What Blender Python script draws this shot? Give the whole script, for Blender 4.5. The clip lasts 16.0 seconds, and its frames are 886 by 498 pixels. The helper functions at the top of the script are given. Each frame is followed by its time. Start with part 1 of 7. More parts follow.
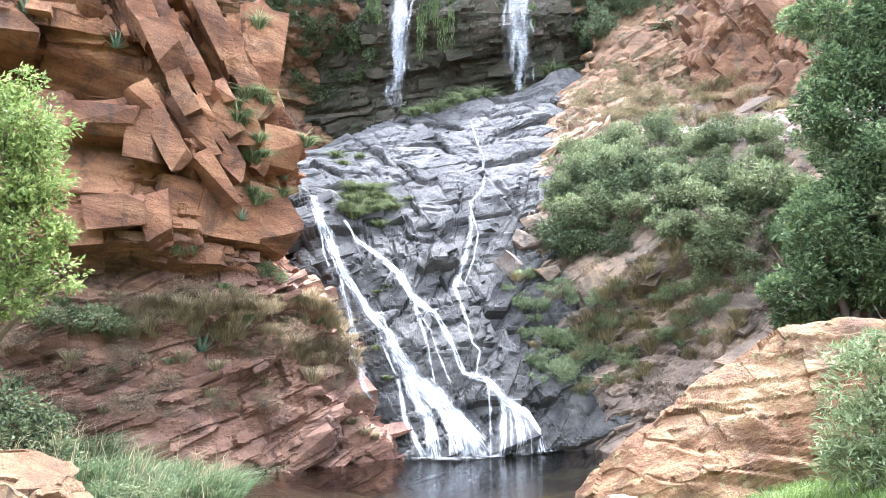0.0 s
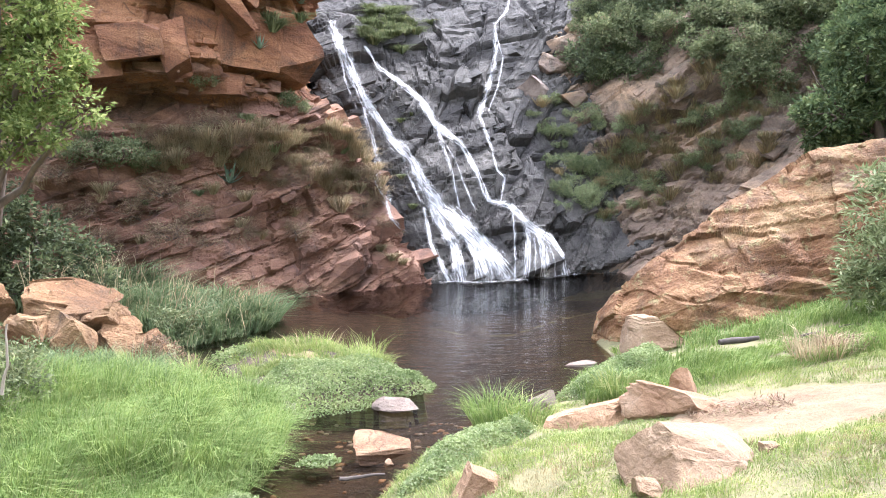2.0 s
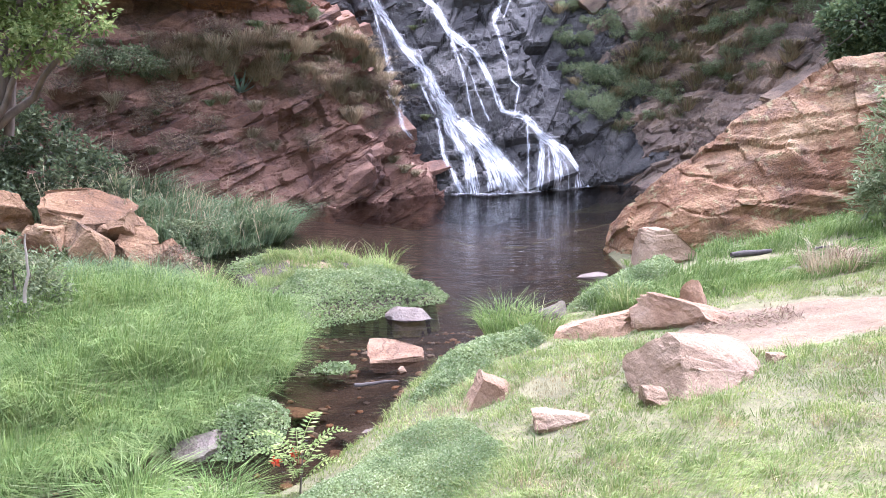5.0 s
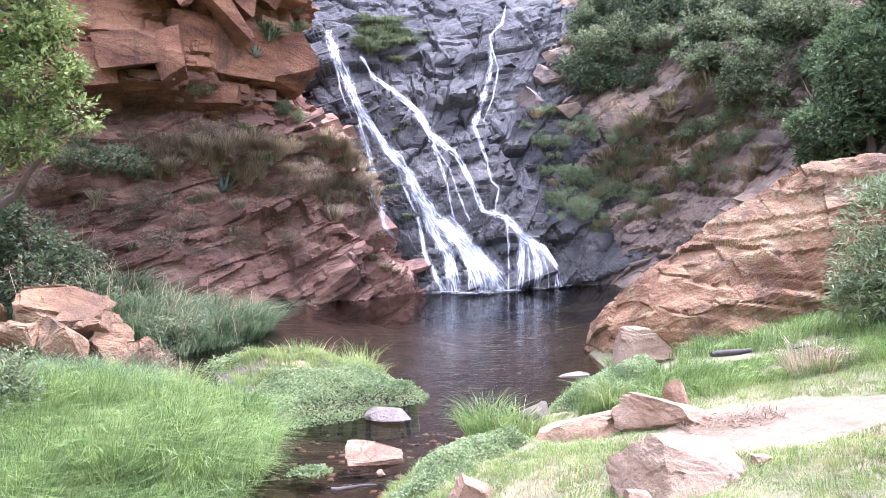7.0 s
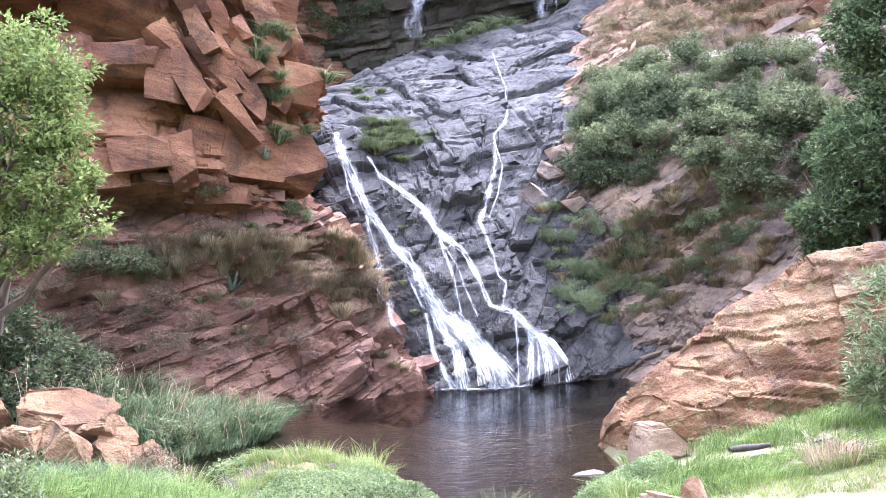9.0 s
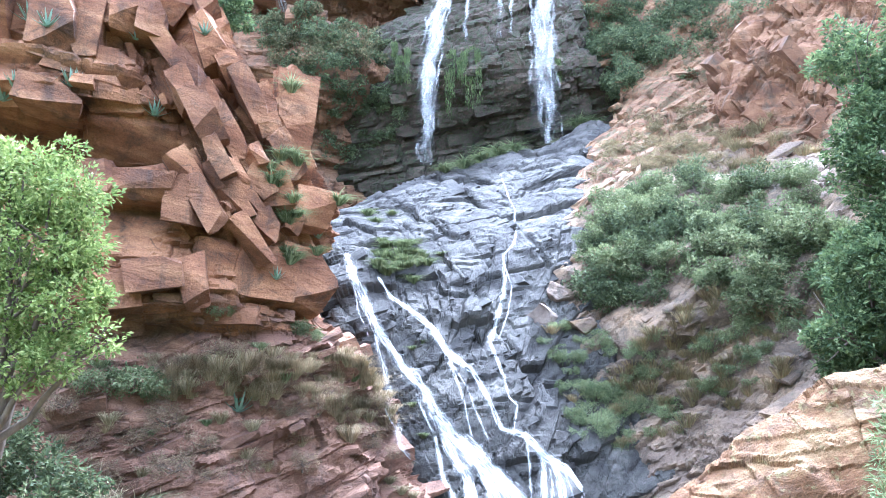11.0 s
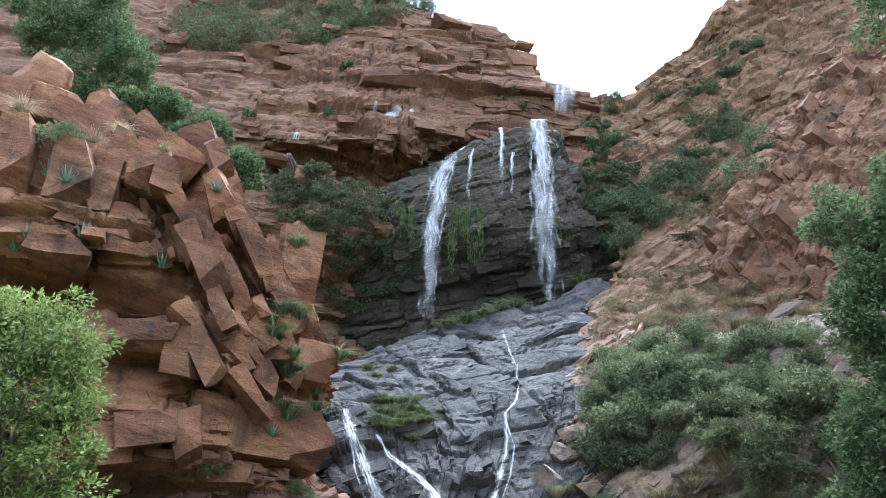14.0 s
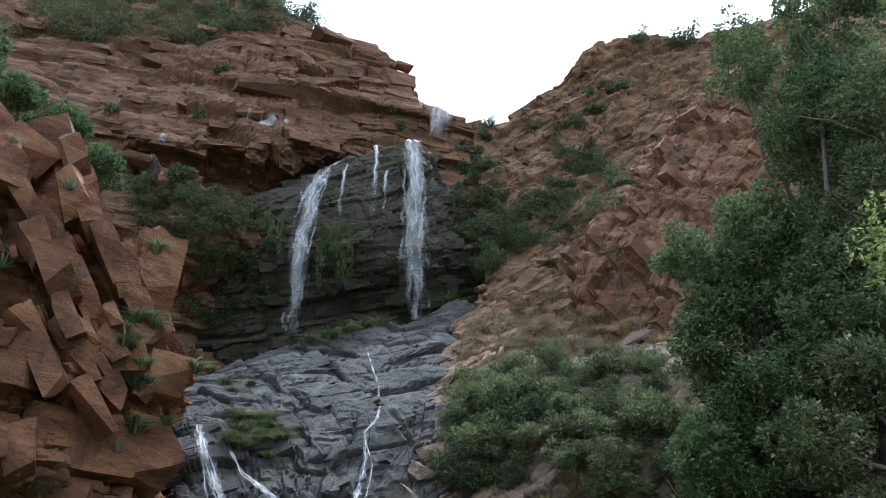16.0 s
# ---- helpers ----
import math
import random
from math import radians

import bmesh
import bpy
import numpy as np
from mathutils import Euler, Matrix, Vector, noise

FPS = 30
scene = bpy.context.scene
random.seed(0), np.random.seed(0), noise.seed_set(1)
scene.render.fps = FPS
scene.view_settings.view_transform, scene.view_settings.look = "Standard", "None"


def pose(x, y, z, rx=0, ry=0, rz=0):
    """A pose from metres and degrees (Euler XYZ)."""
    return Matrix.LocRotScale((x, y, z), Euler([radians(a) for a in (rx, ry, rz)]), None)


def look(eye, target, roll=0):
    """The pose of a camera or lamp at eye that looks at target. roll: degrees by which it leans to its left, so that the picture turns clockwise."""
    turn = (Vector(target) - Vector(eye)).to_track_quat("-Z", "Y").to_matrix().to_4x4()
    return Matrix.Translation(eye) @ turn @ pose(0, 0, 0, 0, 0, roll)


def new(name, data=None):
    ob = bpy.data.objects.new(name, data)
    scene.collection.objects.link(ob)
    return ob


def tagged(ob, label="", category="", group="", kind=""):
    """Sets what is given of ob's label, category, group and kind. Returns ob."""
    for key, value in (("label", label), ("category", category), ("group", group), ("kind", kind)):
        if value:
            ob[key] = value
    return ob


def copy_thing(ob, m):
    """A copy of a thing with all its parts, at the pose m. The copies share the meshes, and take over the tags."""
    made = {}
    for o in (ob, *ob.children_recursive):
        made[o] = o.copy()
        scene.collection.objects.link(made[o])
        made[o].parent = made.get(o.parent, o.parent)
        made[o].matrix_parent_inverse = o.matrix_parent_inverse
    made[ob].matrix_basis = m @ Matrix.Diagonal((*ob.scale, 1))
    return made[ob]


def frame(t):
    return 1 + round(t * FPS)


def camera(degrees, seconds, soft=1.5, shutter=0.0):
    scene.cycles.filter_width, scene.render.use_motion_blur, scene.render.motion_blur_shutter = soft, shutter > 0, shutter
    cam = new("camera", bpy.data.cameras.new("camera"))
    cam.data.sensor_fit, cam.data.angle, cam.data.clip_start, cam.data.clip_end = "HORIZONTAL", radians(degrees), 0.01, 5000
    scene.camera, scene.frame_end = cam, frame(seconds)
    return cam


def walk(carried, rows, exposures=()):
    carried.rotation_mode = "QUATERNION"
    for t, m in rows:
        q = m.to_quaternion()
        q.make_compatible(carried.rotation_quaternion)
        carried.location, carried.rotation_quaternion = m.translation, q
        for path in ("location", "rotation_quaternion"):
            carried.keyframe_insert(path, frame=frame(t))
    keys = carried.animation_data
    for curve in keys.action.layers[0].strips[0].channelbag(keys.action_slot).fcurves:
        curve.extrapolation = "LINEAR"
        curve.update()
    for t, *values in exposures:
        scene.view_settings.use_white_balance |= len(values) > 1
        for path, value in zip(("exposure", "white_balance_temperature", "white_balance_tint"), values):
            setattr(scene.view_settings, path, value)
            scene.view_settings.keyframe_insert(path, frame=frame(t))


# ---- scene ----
cam = camera(59.72, 16.0, soft=0.8)
EYE = (0.0, 0.0, 2.8)
# seconds, and the turn of the camera in degrees
TURNS = (
    (0, 97.95, -0.24, -1.42),
    (0.5, 94.45, 0.09, 0.14),
    (1, 92.16, 0.26, 0.38),
    (1.5, 88.34, 0.03, -0.00),
    (2, 85.25, 0.51, 0.42),
    (2.5, 82.45, 0.63, 0.87),
    (3, 79.12, 0.51, 1.25),
    (3.2, 77.64, 0.56, 1.50),
    (5.3, 79.35, 0.35, 1.31),
    (5.5, 80.56, 0.32, 1.00),
    (6, 82.67, 0.15, 0.50),
    (6.5, 84.22, 0.10, 0.25),
    (7, 86.00, -0.00, 0.00),
    (7.5, 87.69, 0.22, -0.31),
    (8, 89.77, 0.00, -0.09),
    (8.5, 91.18, 0.50, 0.25),
    (9, 93.09, 0.95, 0.55),
    (9.2, 94.29, 0.51, 0.70),
    (11.3, 102.90, 0.82, 1.31),
    (11.5, 103.45, 0.66, 1.21),
    (12, 105.01, 0.39, 1.31),
    (12.5, 108.04, 0.13, 1.44),
    (13, 109.91, 0.29, 1.39),
    (13.5, 111.86, 0.12, 1.49),
    (14, 113.50, 0.10, 1.16),
    (14.5, 115.24, 0.18, -0.79),
    (15, 115.89, 0.28, -3.86),
    (15.5, 115.57, 0.60, -7.17),
    (16, 114.69, 1.23, -8.94),
)
# seconds, stops, kelvin, tint: the camera closes its iris as the bright sky comes in
EXPOSURES = (
    (0.0, 2.9, 5250, 13), (1.5, 2.45, 5450, 18), (3.2, 2.1, 5750, 14), (5.5, 2.07, 5000, 29),
    (7.0, 2.35, 5050, 29), (9.0, 2.55, 5100, 26), (11.5, 2.98, 4650, 11), (12.5, 2.68, 4650, 10),
    (13.0, 2.22, 4700, 8), (13.5, 2.02, 4900, 9), (14.5, 1.23, 5000, 8), (16.0, 0.75, 5150, 7),
)
walk(cam, [(t, pose(*EYE, rx, ry, rz)) for t, rx, ry, rz in TURNS], EXPOSURES)

# ---- light: a hazy bright sky and a veiled sun above the head of the gorge ----
SUN_ELEVATION, SUN_AZIMUTH = 60.0, 34.0     # azimuth from +y towards +x
world = bpy.data.worlds.new("sky")
scene.world = world
world.use_nodes = True
wn = world.node_tree
sky = wn.nodes.new("ShaderNodeTexSky")
sky.sky_type, sky.sun_disc = "NISHITA", False
sky.sun_elevation, sky.sun_rotation = radians(SUN_ELEVATION), radians(SUN_AZIMUTH)
sky.air_density, sky.dust_density, sky.ozone_density = 1.0, 6.0, 1.0
haze = wn.nodes.new("ShaderNodeMix")
haze.data_type = "RGBA"
haze.inputs["Factor"].default_value = 0.55
haze.inputs["B"].default_value = (12.5, 12.6, 12.8, 1)
wn.links.new(sky.outputs[0], haze.inputs["A"])
back = wn.nodes["Background"]
back.inputs["Strength"].default_value = 0.15
wn.links.new(haze.outputs["Result"], back.inputs["Color"])
sun = new("sun", bpy.data.lights.new("sun", "SUN"))
sun.data.energy, sun.data.angle, sun.data.color = 2.5, radians(2.0), (1.0, 0.95, 0.87)
_e, _a = radians(SUN_ELEVATION), radians(SUN_AZIMUTH)
SUN_FROM = Vector((math.sin(_a) * math.cos(_e), math.cos(_a) * math.cos(_e), math.sin(_e)))
sun.matrix_world = look(SUN_FROM * 100, (0, 0, 0))

# ---- number tools ----
rng = np.random.default_rng(7)


def hashed(i, j, k, salt):
    """Random numbers 0..1 from whole-number cells."""
    with np.errstate(over="ignore"):
        h = (i.astype(np.int64) * 374761393 + j.astype(np.int64) * 668265263 + k.astype(np.int64) * 2147483647 + salt * 974634777) & 0xFFFFFFFF
        h = ((h ^ (h >> 13)) * 1274126177) & 0xFFFFFFFF
        h = ((h ^ (h >> 16)) * 2246822519) & 0xFFFFFFFF
    return ((h ^ (h >> 15)) & 0xFFFFFF) / float(0xFFFFFF)


def smooth(a, b, x):
    t = np.clip((x - a) / (b - a), 0, 1)
    return t * t * (3 - 2 * t)


def value_noise(p, salt=0):
    """Smooth noise -1..1 at points p (n, 3)."""
    c = np.floor(p)
    f = p - c
    f = f * f * (3 - 2 * f)
    c = c.astype(np.int64)
    out = 0
    for dx in (0, 1):
        for dy in (0, 1):
            for dz in (0, 1):
                w = (f[:, 0] if dx else 1 - f[:, 0]) * (f[:, 1] if dy else 1 - f[:, 1]) * (f[:, 2] if dz else 1 - f[:, 2])
                out = out + w * hashed(c[:, 0] + dx, c[:, 1] + dy, c[:, 2] + dz, salt)
    return out * 2 - 1


def fbm(p, octaves=4, salt=0):
    out, amp = 0, 0.5
    for o in range(octaves):
        out = out + amp * value_noise(p * 2.0 ** o + 17.3 * o, salt + o)
        amp *= 0.5
    return out


def blocks(q, salt=0, lean=1.0):
    """Jointed rock: beds of uneven thickness cut into blocks by two sets of joints. q: points in bedding axes, in block sizes.
    Returns each block's random height, a tilted face over it, and the distance to its nearest joint."""
    zero = np.zeros(len(q), np.int64)
    z = q[:, 2] + 0.28 * np.sin(q[:, 2] * 2.1 + salt) + 0.2 * np.sin(q[:, 2] * 5.3)
    k = np.floor(z).astype(np.int64)
    x = q[:, 0] + hashed(k, zero, zero, salt) * 3
    x = x * (0.7 + 0.7 * hashed(k, zero, zero + 3, salt)) + 0.25 * np.sin(x * 1.9 + k)
    i = np.floor(x).astype(np.int64)
    y = q[:, 1] + hashed(k, i, zero, salt + 1) * 3
    y = y * (0.7 + 0.6 * hashed(k, i, zero + 5, salt))
    j = np.floor(y).astype(np.int64)
    fx, fy, fz = x - i - 0.5, y - j - 0.5, z - k - 0.5
    a, b, c = (hashed(i, j, k, salt + m) - 0.5 for m in (2, 3, 4))
    edge = 0.5 - np.maximum(np.maximum(abs(fx), abs(fy)), abs(fz))
    return hashed(i, j, k, salt + 7) - 0.5, lean * (a * fx + b * fy + c * fz), edge


def turned(p, rx, ry, rz, sx, sy, sz):
    """Points in the rock's own bedding axes, measured in block sizes."""
    m = np.array(Euler((radians(rx), radians(ry), radians(rz))).to_matrix())
    return (p @ m) / np.array([sx, sy, sz])


# ---- building tools ----
def mesh_object(name, verts, faces, material, parent=None, label="", flat=True, uv=None, fade=None):
    me = bpy.data.meshes.new(name)
    verts = np.asarray(verts, dtype=np.float32)
    faces = np.asarray(faces, dtype=np.int32)
    k = faces.shape[1]
    me.vertices.add(len(verts))
    me.vertices.foreach_set("co", verts.ravel())
    me.loops.add(faces.size)
    me.loops.foreach_set("vertex_index", faces.ravel())
    me.polygons.add(len(faces))
    me.polygons.foreach_set("loop_start", np.arange(len(faces), dtype=np.int32) * k)
    me.polygons.foreach_set("use_smooth", np.full(len(faces), not flat))
    if uv is not None:
        layer = me.uv_layers.new(name="uv")
        layer.data.foreach_set("uv", np.asarray(uv, dtype=np.float32)[faces.ravel()].ravel())
    if fade is not None:
        me.attributes.new("fade", "FLOAT", "POINT").data.foreach_set("value", np.asarray(fade, dtype=np.float32).ravel())
    me.update(calc_edges=True)
    me.materials.append(material)
    ob = new(name, me)
    ob.parent = parent
    if label:
        tagged(ob, label)
    return ob


def part(name, bm, material, parent, label="", flat=True):
    """Links a bmesh as one mesh object under a thing or part."""
    me = bpy.data.meshes.new(name)
    for face in bm.faces:
        face.smooth = not flat
    bm.to_mesh(me)
    bm.free()
    me.materials.append(material)
    ob = new(name, me)
    ob.parent = parent
    if label:
        tagged(ob, label)
    return ob


def grid_faces(rows, cols):
    a = (np.arange(rows - 1)[:, None] * cols + np.arange(cols - 1)).ravel()
    return np.stack([a, a + 1, a + 1 + cols, a + cols], 1)


def resampled(line, n):
    """n points evenly along a line of points."""
    line = np.asarray(line, float)
    s = np.r_[0, np.cumsum(np.linalg.norm(np.diff(line, axis=0), axis=1))]
    u = np.linspace(0, s[-1], n)
    return np.stack([np.interp(u, s, line[:, i]) for i in range(line.shape[1])], 1)


def bent(rows, nu, nv, soft=1):
    """A sheet through rows of points: even steps of a smooth curve along each row, then up the rows."""
    rows = np.asarray(rows, float)
    m = rows.shape[1]
    along = np.linspace(0, m - 1, nu)
    i = np.clip(np.floor(along).astype(int), 0, m - 2)
    f = (along - i)[None, :, None]
    p0, p1, p2, p3 = rows[:, np.clip(i - 1, 0, m - 1)], rows[:, i], rows[:, i + 1], rows[:, np.clip(i + 2, 0, m - 1)]
    wide = 0.5 * (2 * p1 + (p2 - p0) * f + (2 * p0 - 5 * p1 + 4 * p2 - p3) * f ** 2 + (3 * p1 - p0 - 3 * p2 + p3) * f ** 3)
    step = np.linalg.norm(np.diff(wide, axis=0), axis=2).mean(1)
    s = np.r_[0, np.cumsum(step)]
    up = np.linspace(0, s[-1], nv)
    j = np.clip(np.searchsorted(s, up, side="right") - 1, 0, len(s) - 2)
    g = ((up - s[j]) / (s[j + 1] - s[j]))[:, None, None]
    return wide[j] * (1 - g) + wide[j + 1] * g


def sheet_normals(p):
    du, dv = np.gradient(p, axis=1), np.gradient(p, axis=0)
    n = np.cross(du, dv)
    return n / (np.linalg.norm(n, axis=2, keepdims=True) + 1e-9)


def rock_sheet(rows, nu, nv, relief):
    """A broken rock face: the bent sheet pushed out by relief(points)."""
    p = bent(rows, nu, nv)
    n = sheet_normals(p)
    for _ in range(6):
        n[1:-1, 1:-1] = (n[1:-1, 1:-1] + n[:-2, 1:-1] + n[2:, 1:-1] + n[1:-1, :-2] + n[1:-1, 2:]) / 5
    n /= np.linalg.norm(n, axis=2, keepdims=True) + 1e-9
    d = relief(p.reshape(-1, 3)).reshape(nv, nu)
    for _ in range(2):
        c = d[1:-1, 1:-1]
        near = np.stack([d[:-2, 1:-1], d[2:, 1:-1], d[1:-1, :-2], d[1:-1, 2:]])
        w = smooth(0.22, 0.6, abs(near - c).max(0))
        d[1:-1, 1:-1] = c * (1 - 0.45 * w) + near.mean(0) * 0.45 * w
    return (p + n * d[..., None]).reshape(-1, 3), grid_faces(nv, nu)



def split_stones(count=36, seed=5, worn=False):
    """Angular joint blocks of size one: boxes with uneven corners, trimmed by flat breaks."""
    r = np.random.default_rng(seed)
    out = []
    for _ in range(count):
        bm = bmesh.new()
        bmesh.ops.create_cube(bm, size=1.0)
        for vert in bm.verts:
            vert.co += Vector(r.uniform(-0.10, 0.10, 3))
        for _ in range(int(r.integers(2, 5))):
            n = Vector(r.normal(size=3)).normalized()
            cut = bmesh.ops.bisect_plane(bm, geom=bm.verts[:] + bm.edges[:] + bm.faces[:], plane_co=n * r.uniform(0.42, 0.6), plane_no=n, clear_outer=True)
            edges = [e for e in cut["geom_cut"] if isinstance(e, bmesh.types.BMEdge)]
            if edges:
                bmesh.ops.contextual_create(bm, geom=edges)
        bmesh.ops.recalc_face_normals(bm, faces=bm.faces)
        bmesh.ops.triangulate(bm, faces=bm.faces[:])
        if worn:
            bmesh.ops.subdivide_edges(bm, edges=bm.edges[:], cuts=2, use_grid_fill=True)
            bmesh.ops.triangulate(bm, faces=bm.faces[:])
            co = np.array([tuple(v.co) for v in bm.verts])
            n1 = np.stack([fbm(co * 3.1 + 9.0 * k + len(out), 3, 31 + k) for k in range(3)], 1)
            for vert, push in zip(bm.verts, n1 * 0.05):
                vert.co += Vector(push)
        bm.verts.index_update()
        out.append((np.array([tuple(v.co) for v in bm.verts]), np.array([[v.index for v in f.verts] for f in bm.faces])))
        bm.free()
    return out


STONES, WORN_STONES = split_stones(), split_stones(24, 6, True)


def studded(v, f, sets, seed, keep=None):
    """Rock sheet with joint blocks standing proud of it.
    sets: (count, least size, most size, proportions, bedding(point) -> angles, proud from, proud to)."""
    r = np.random.default_rng(seed)
    tri = np.concatenate([f[:, [0, 1, 2]], f[:, [0, 2, 3]]])
    a, b, c = v[f[:, 0]], v[f[:, 1]], v[f[:, 3]]
    cross = np.cross(b - a, c - a)
    area = np.linalg.norm(cross, axis=1)
    mid = v[f].mean(1)
    if keep is not None:
        area = area * keep(mid)
    vs, fs, n, apart = [v], [tri], len(v), []
    for count, least, most, shape, bed, low, high in sets:
        for k in r.choice(len(f), count, p=area / area.sum()):
            p, out = mid[k], cross[k] / (np.linalg.norm(cross[k]) + 1e-9)
            rx, ry, rz = bed(p)
            m = np.array(Euler((radians(rx + r.normal() * 5), radians(ry + r.normal() * 5), radians(rz + r.normal() * 7))).to_matrix())
            size = least * (most / least) ** (r.random() ** 1.6) * np.array(shape) * r.uniform(0.65, 1.3, 3)
            depth = 0.5 * (abs(out @ m) * size).sum()
            kinds = WORN_STONES if least >= 0.4 else STONES
            which = int(r.integers(len(kinds)))
            sv, sf = kinds[which]
            flip = np.array([1, 1, 1]) if r.random() < 0.5 else np.array([-1, -1, 1])
            at = p - out * depth * (1 - r.uniform(low, high))
            if kinds is WORN_STONES and len(apart) < 300:
                whole = np.eye(4)
                whole[:3, :3], whole[:3, 3] = m * (flip * size), at
                apart.append((which, whole))
                continue
            vs.append((sv * flip * size) @ m.T + at)
            fs.append(sf + n)
            n += len(sv)
    return np.concatenate(vs), np.concatenate(fs), apart


def rock_face(name, sheet, sets, seed, material, keep=None):
    """A rock sheet with its largest joint blocks as parts and the smaller ones joined."""
    v, f, apart = studded(*sheet, sets, seed, keep)
    face = mesh_object(name, v, f, material)
    shapes = {}
    for which, whole in apart:
        if which not in shapes:
            block = mesh_object("rock_block", *WORN_STONES[which], material, face)
            shapes[which] = block.data
        else:
            block = new("rock_block", shapes[which])
            block.parent = face
        block.matrix_basis = Matrix(whole.tolist())
    return face


# ---- materials ----
def shader(name, rough=0.8, metal=0.0):
    m = bpy.data.materials.new(name)
    m.use_nodes = True
    b = m.node_tree.nodes["Principled BSDF"]
    b.inputs["Roughness"].default_value, b.inputs["Metallic"].default_value = rough, metal
    return m, m.node_tree, b


def noise_node(nt, scale, detail=6.0, rough=0.6, coords=None, distort=0.0):
    n = nt.nodes.new("ShaderNodeTexNoise")
    n.inputs["Scale"].default_value, n.inputs["Detail"].default_value = scale, detail
    n.inputs["Roughness"].default_value, n.inputs["Distortion"].default_value = rough, distort
    if coords is not None:
        nt.links.new(coords, n.inputs["Vector"])
    return n


def ramp(nt, value, stops):
    r = nt.nodes.new("ShaderNodeValToRGB")
    while len(r.color_ramp.elements) < len(stops):
        r.color_ramp.elements.new(0.5)
    for e, (at, colour) in zip(r.color_ramp.elements, stops):
        e.position, e.color = at, (*colour, 1) if len(colour) == 3 else colour
    nt.links.new(value, r.inputs["Fac"])
    return r.outputs["Color"]


def mixed(nt, fac, a, b, kind="MIX"):
    m = nt.nodes.new("ShaderNodeMix")
    m.data_type, m.blend_type = "RGBA", kind
    for socket, v in (("Factor", fac), ("A", a), ("B", b)):
        if isinstance(v, (int, float)):
            m.inputs[socket].default_value = v
        elif isinstance(v, tuple):
            m.inputs[socket].default_value = (*v, 1)
        else:
            nt.links.new(v, m.inputs[socket])
    return m.outputs["Result"]


def bump(nt, b, height, strength, distance):
    n = nt.nodes.new("ShaderNodeBump")
    n.inputs["Strength"].default_value, n.inputs["Distance"].default_value = strength, distance
    nt.links.new(height, n.inputs["Height"])
    if b.inputs["Normal"].is_linked:
        nt.links.new(b.inputs["Normal"].links[0].from_socket, n.inputs["Normal"])
    nt.links.new(n.outputs["Normal"], b.inputs["Normal"])


def world_coords(nt, rx=0, ry=0, rz=0, sx=1, sy=1, sz=1):
    c = nt.nodes.new("ShaderNodeNewGeometry")
    m = nt.nodes.new("ShaderNodeMapping")
    m.vector_type = "TEXTURE"
    m.inputs["Rotation"].default_value = (radians(rx), radians(ry), radians(rz))
    m.inputs["Scale"].default_value = (sx, sy, sz)
    nt.links.new(c.outputs["Position"], m.inputs["Vector"])
    return m.outputs["Vector"]


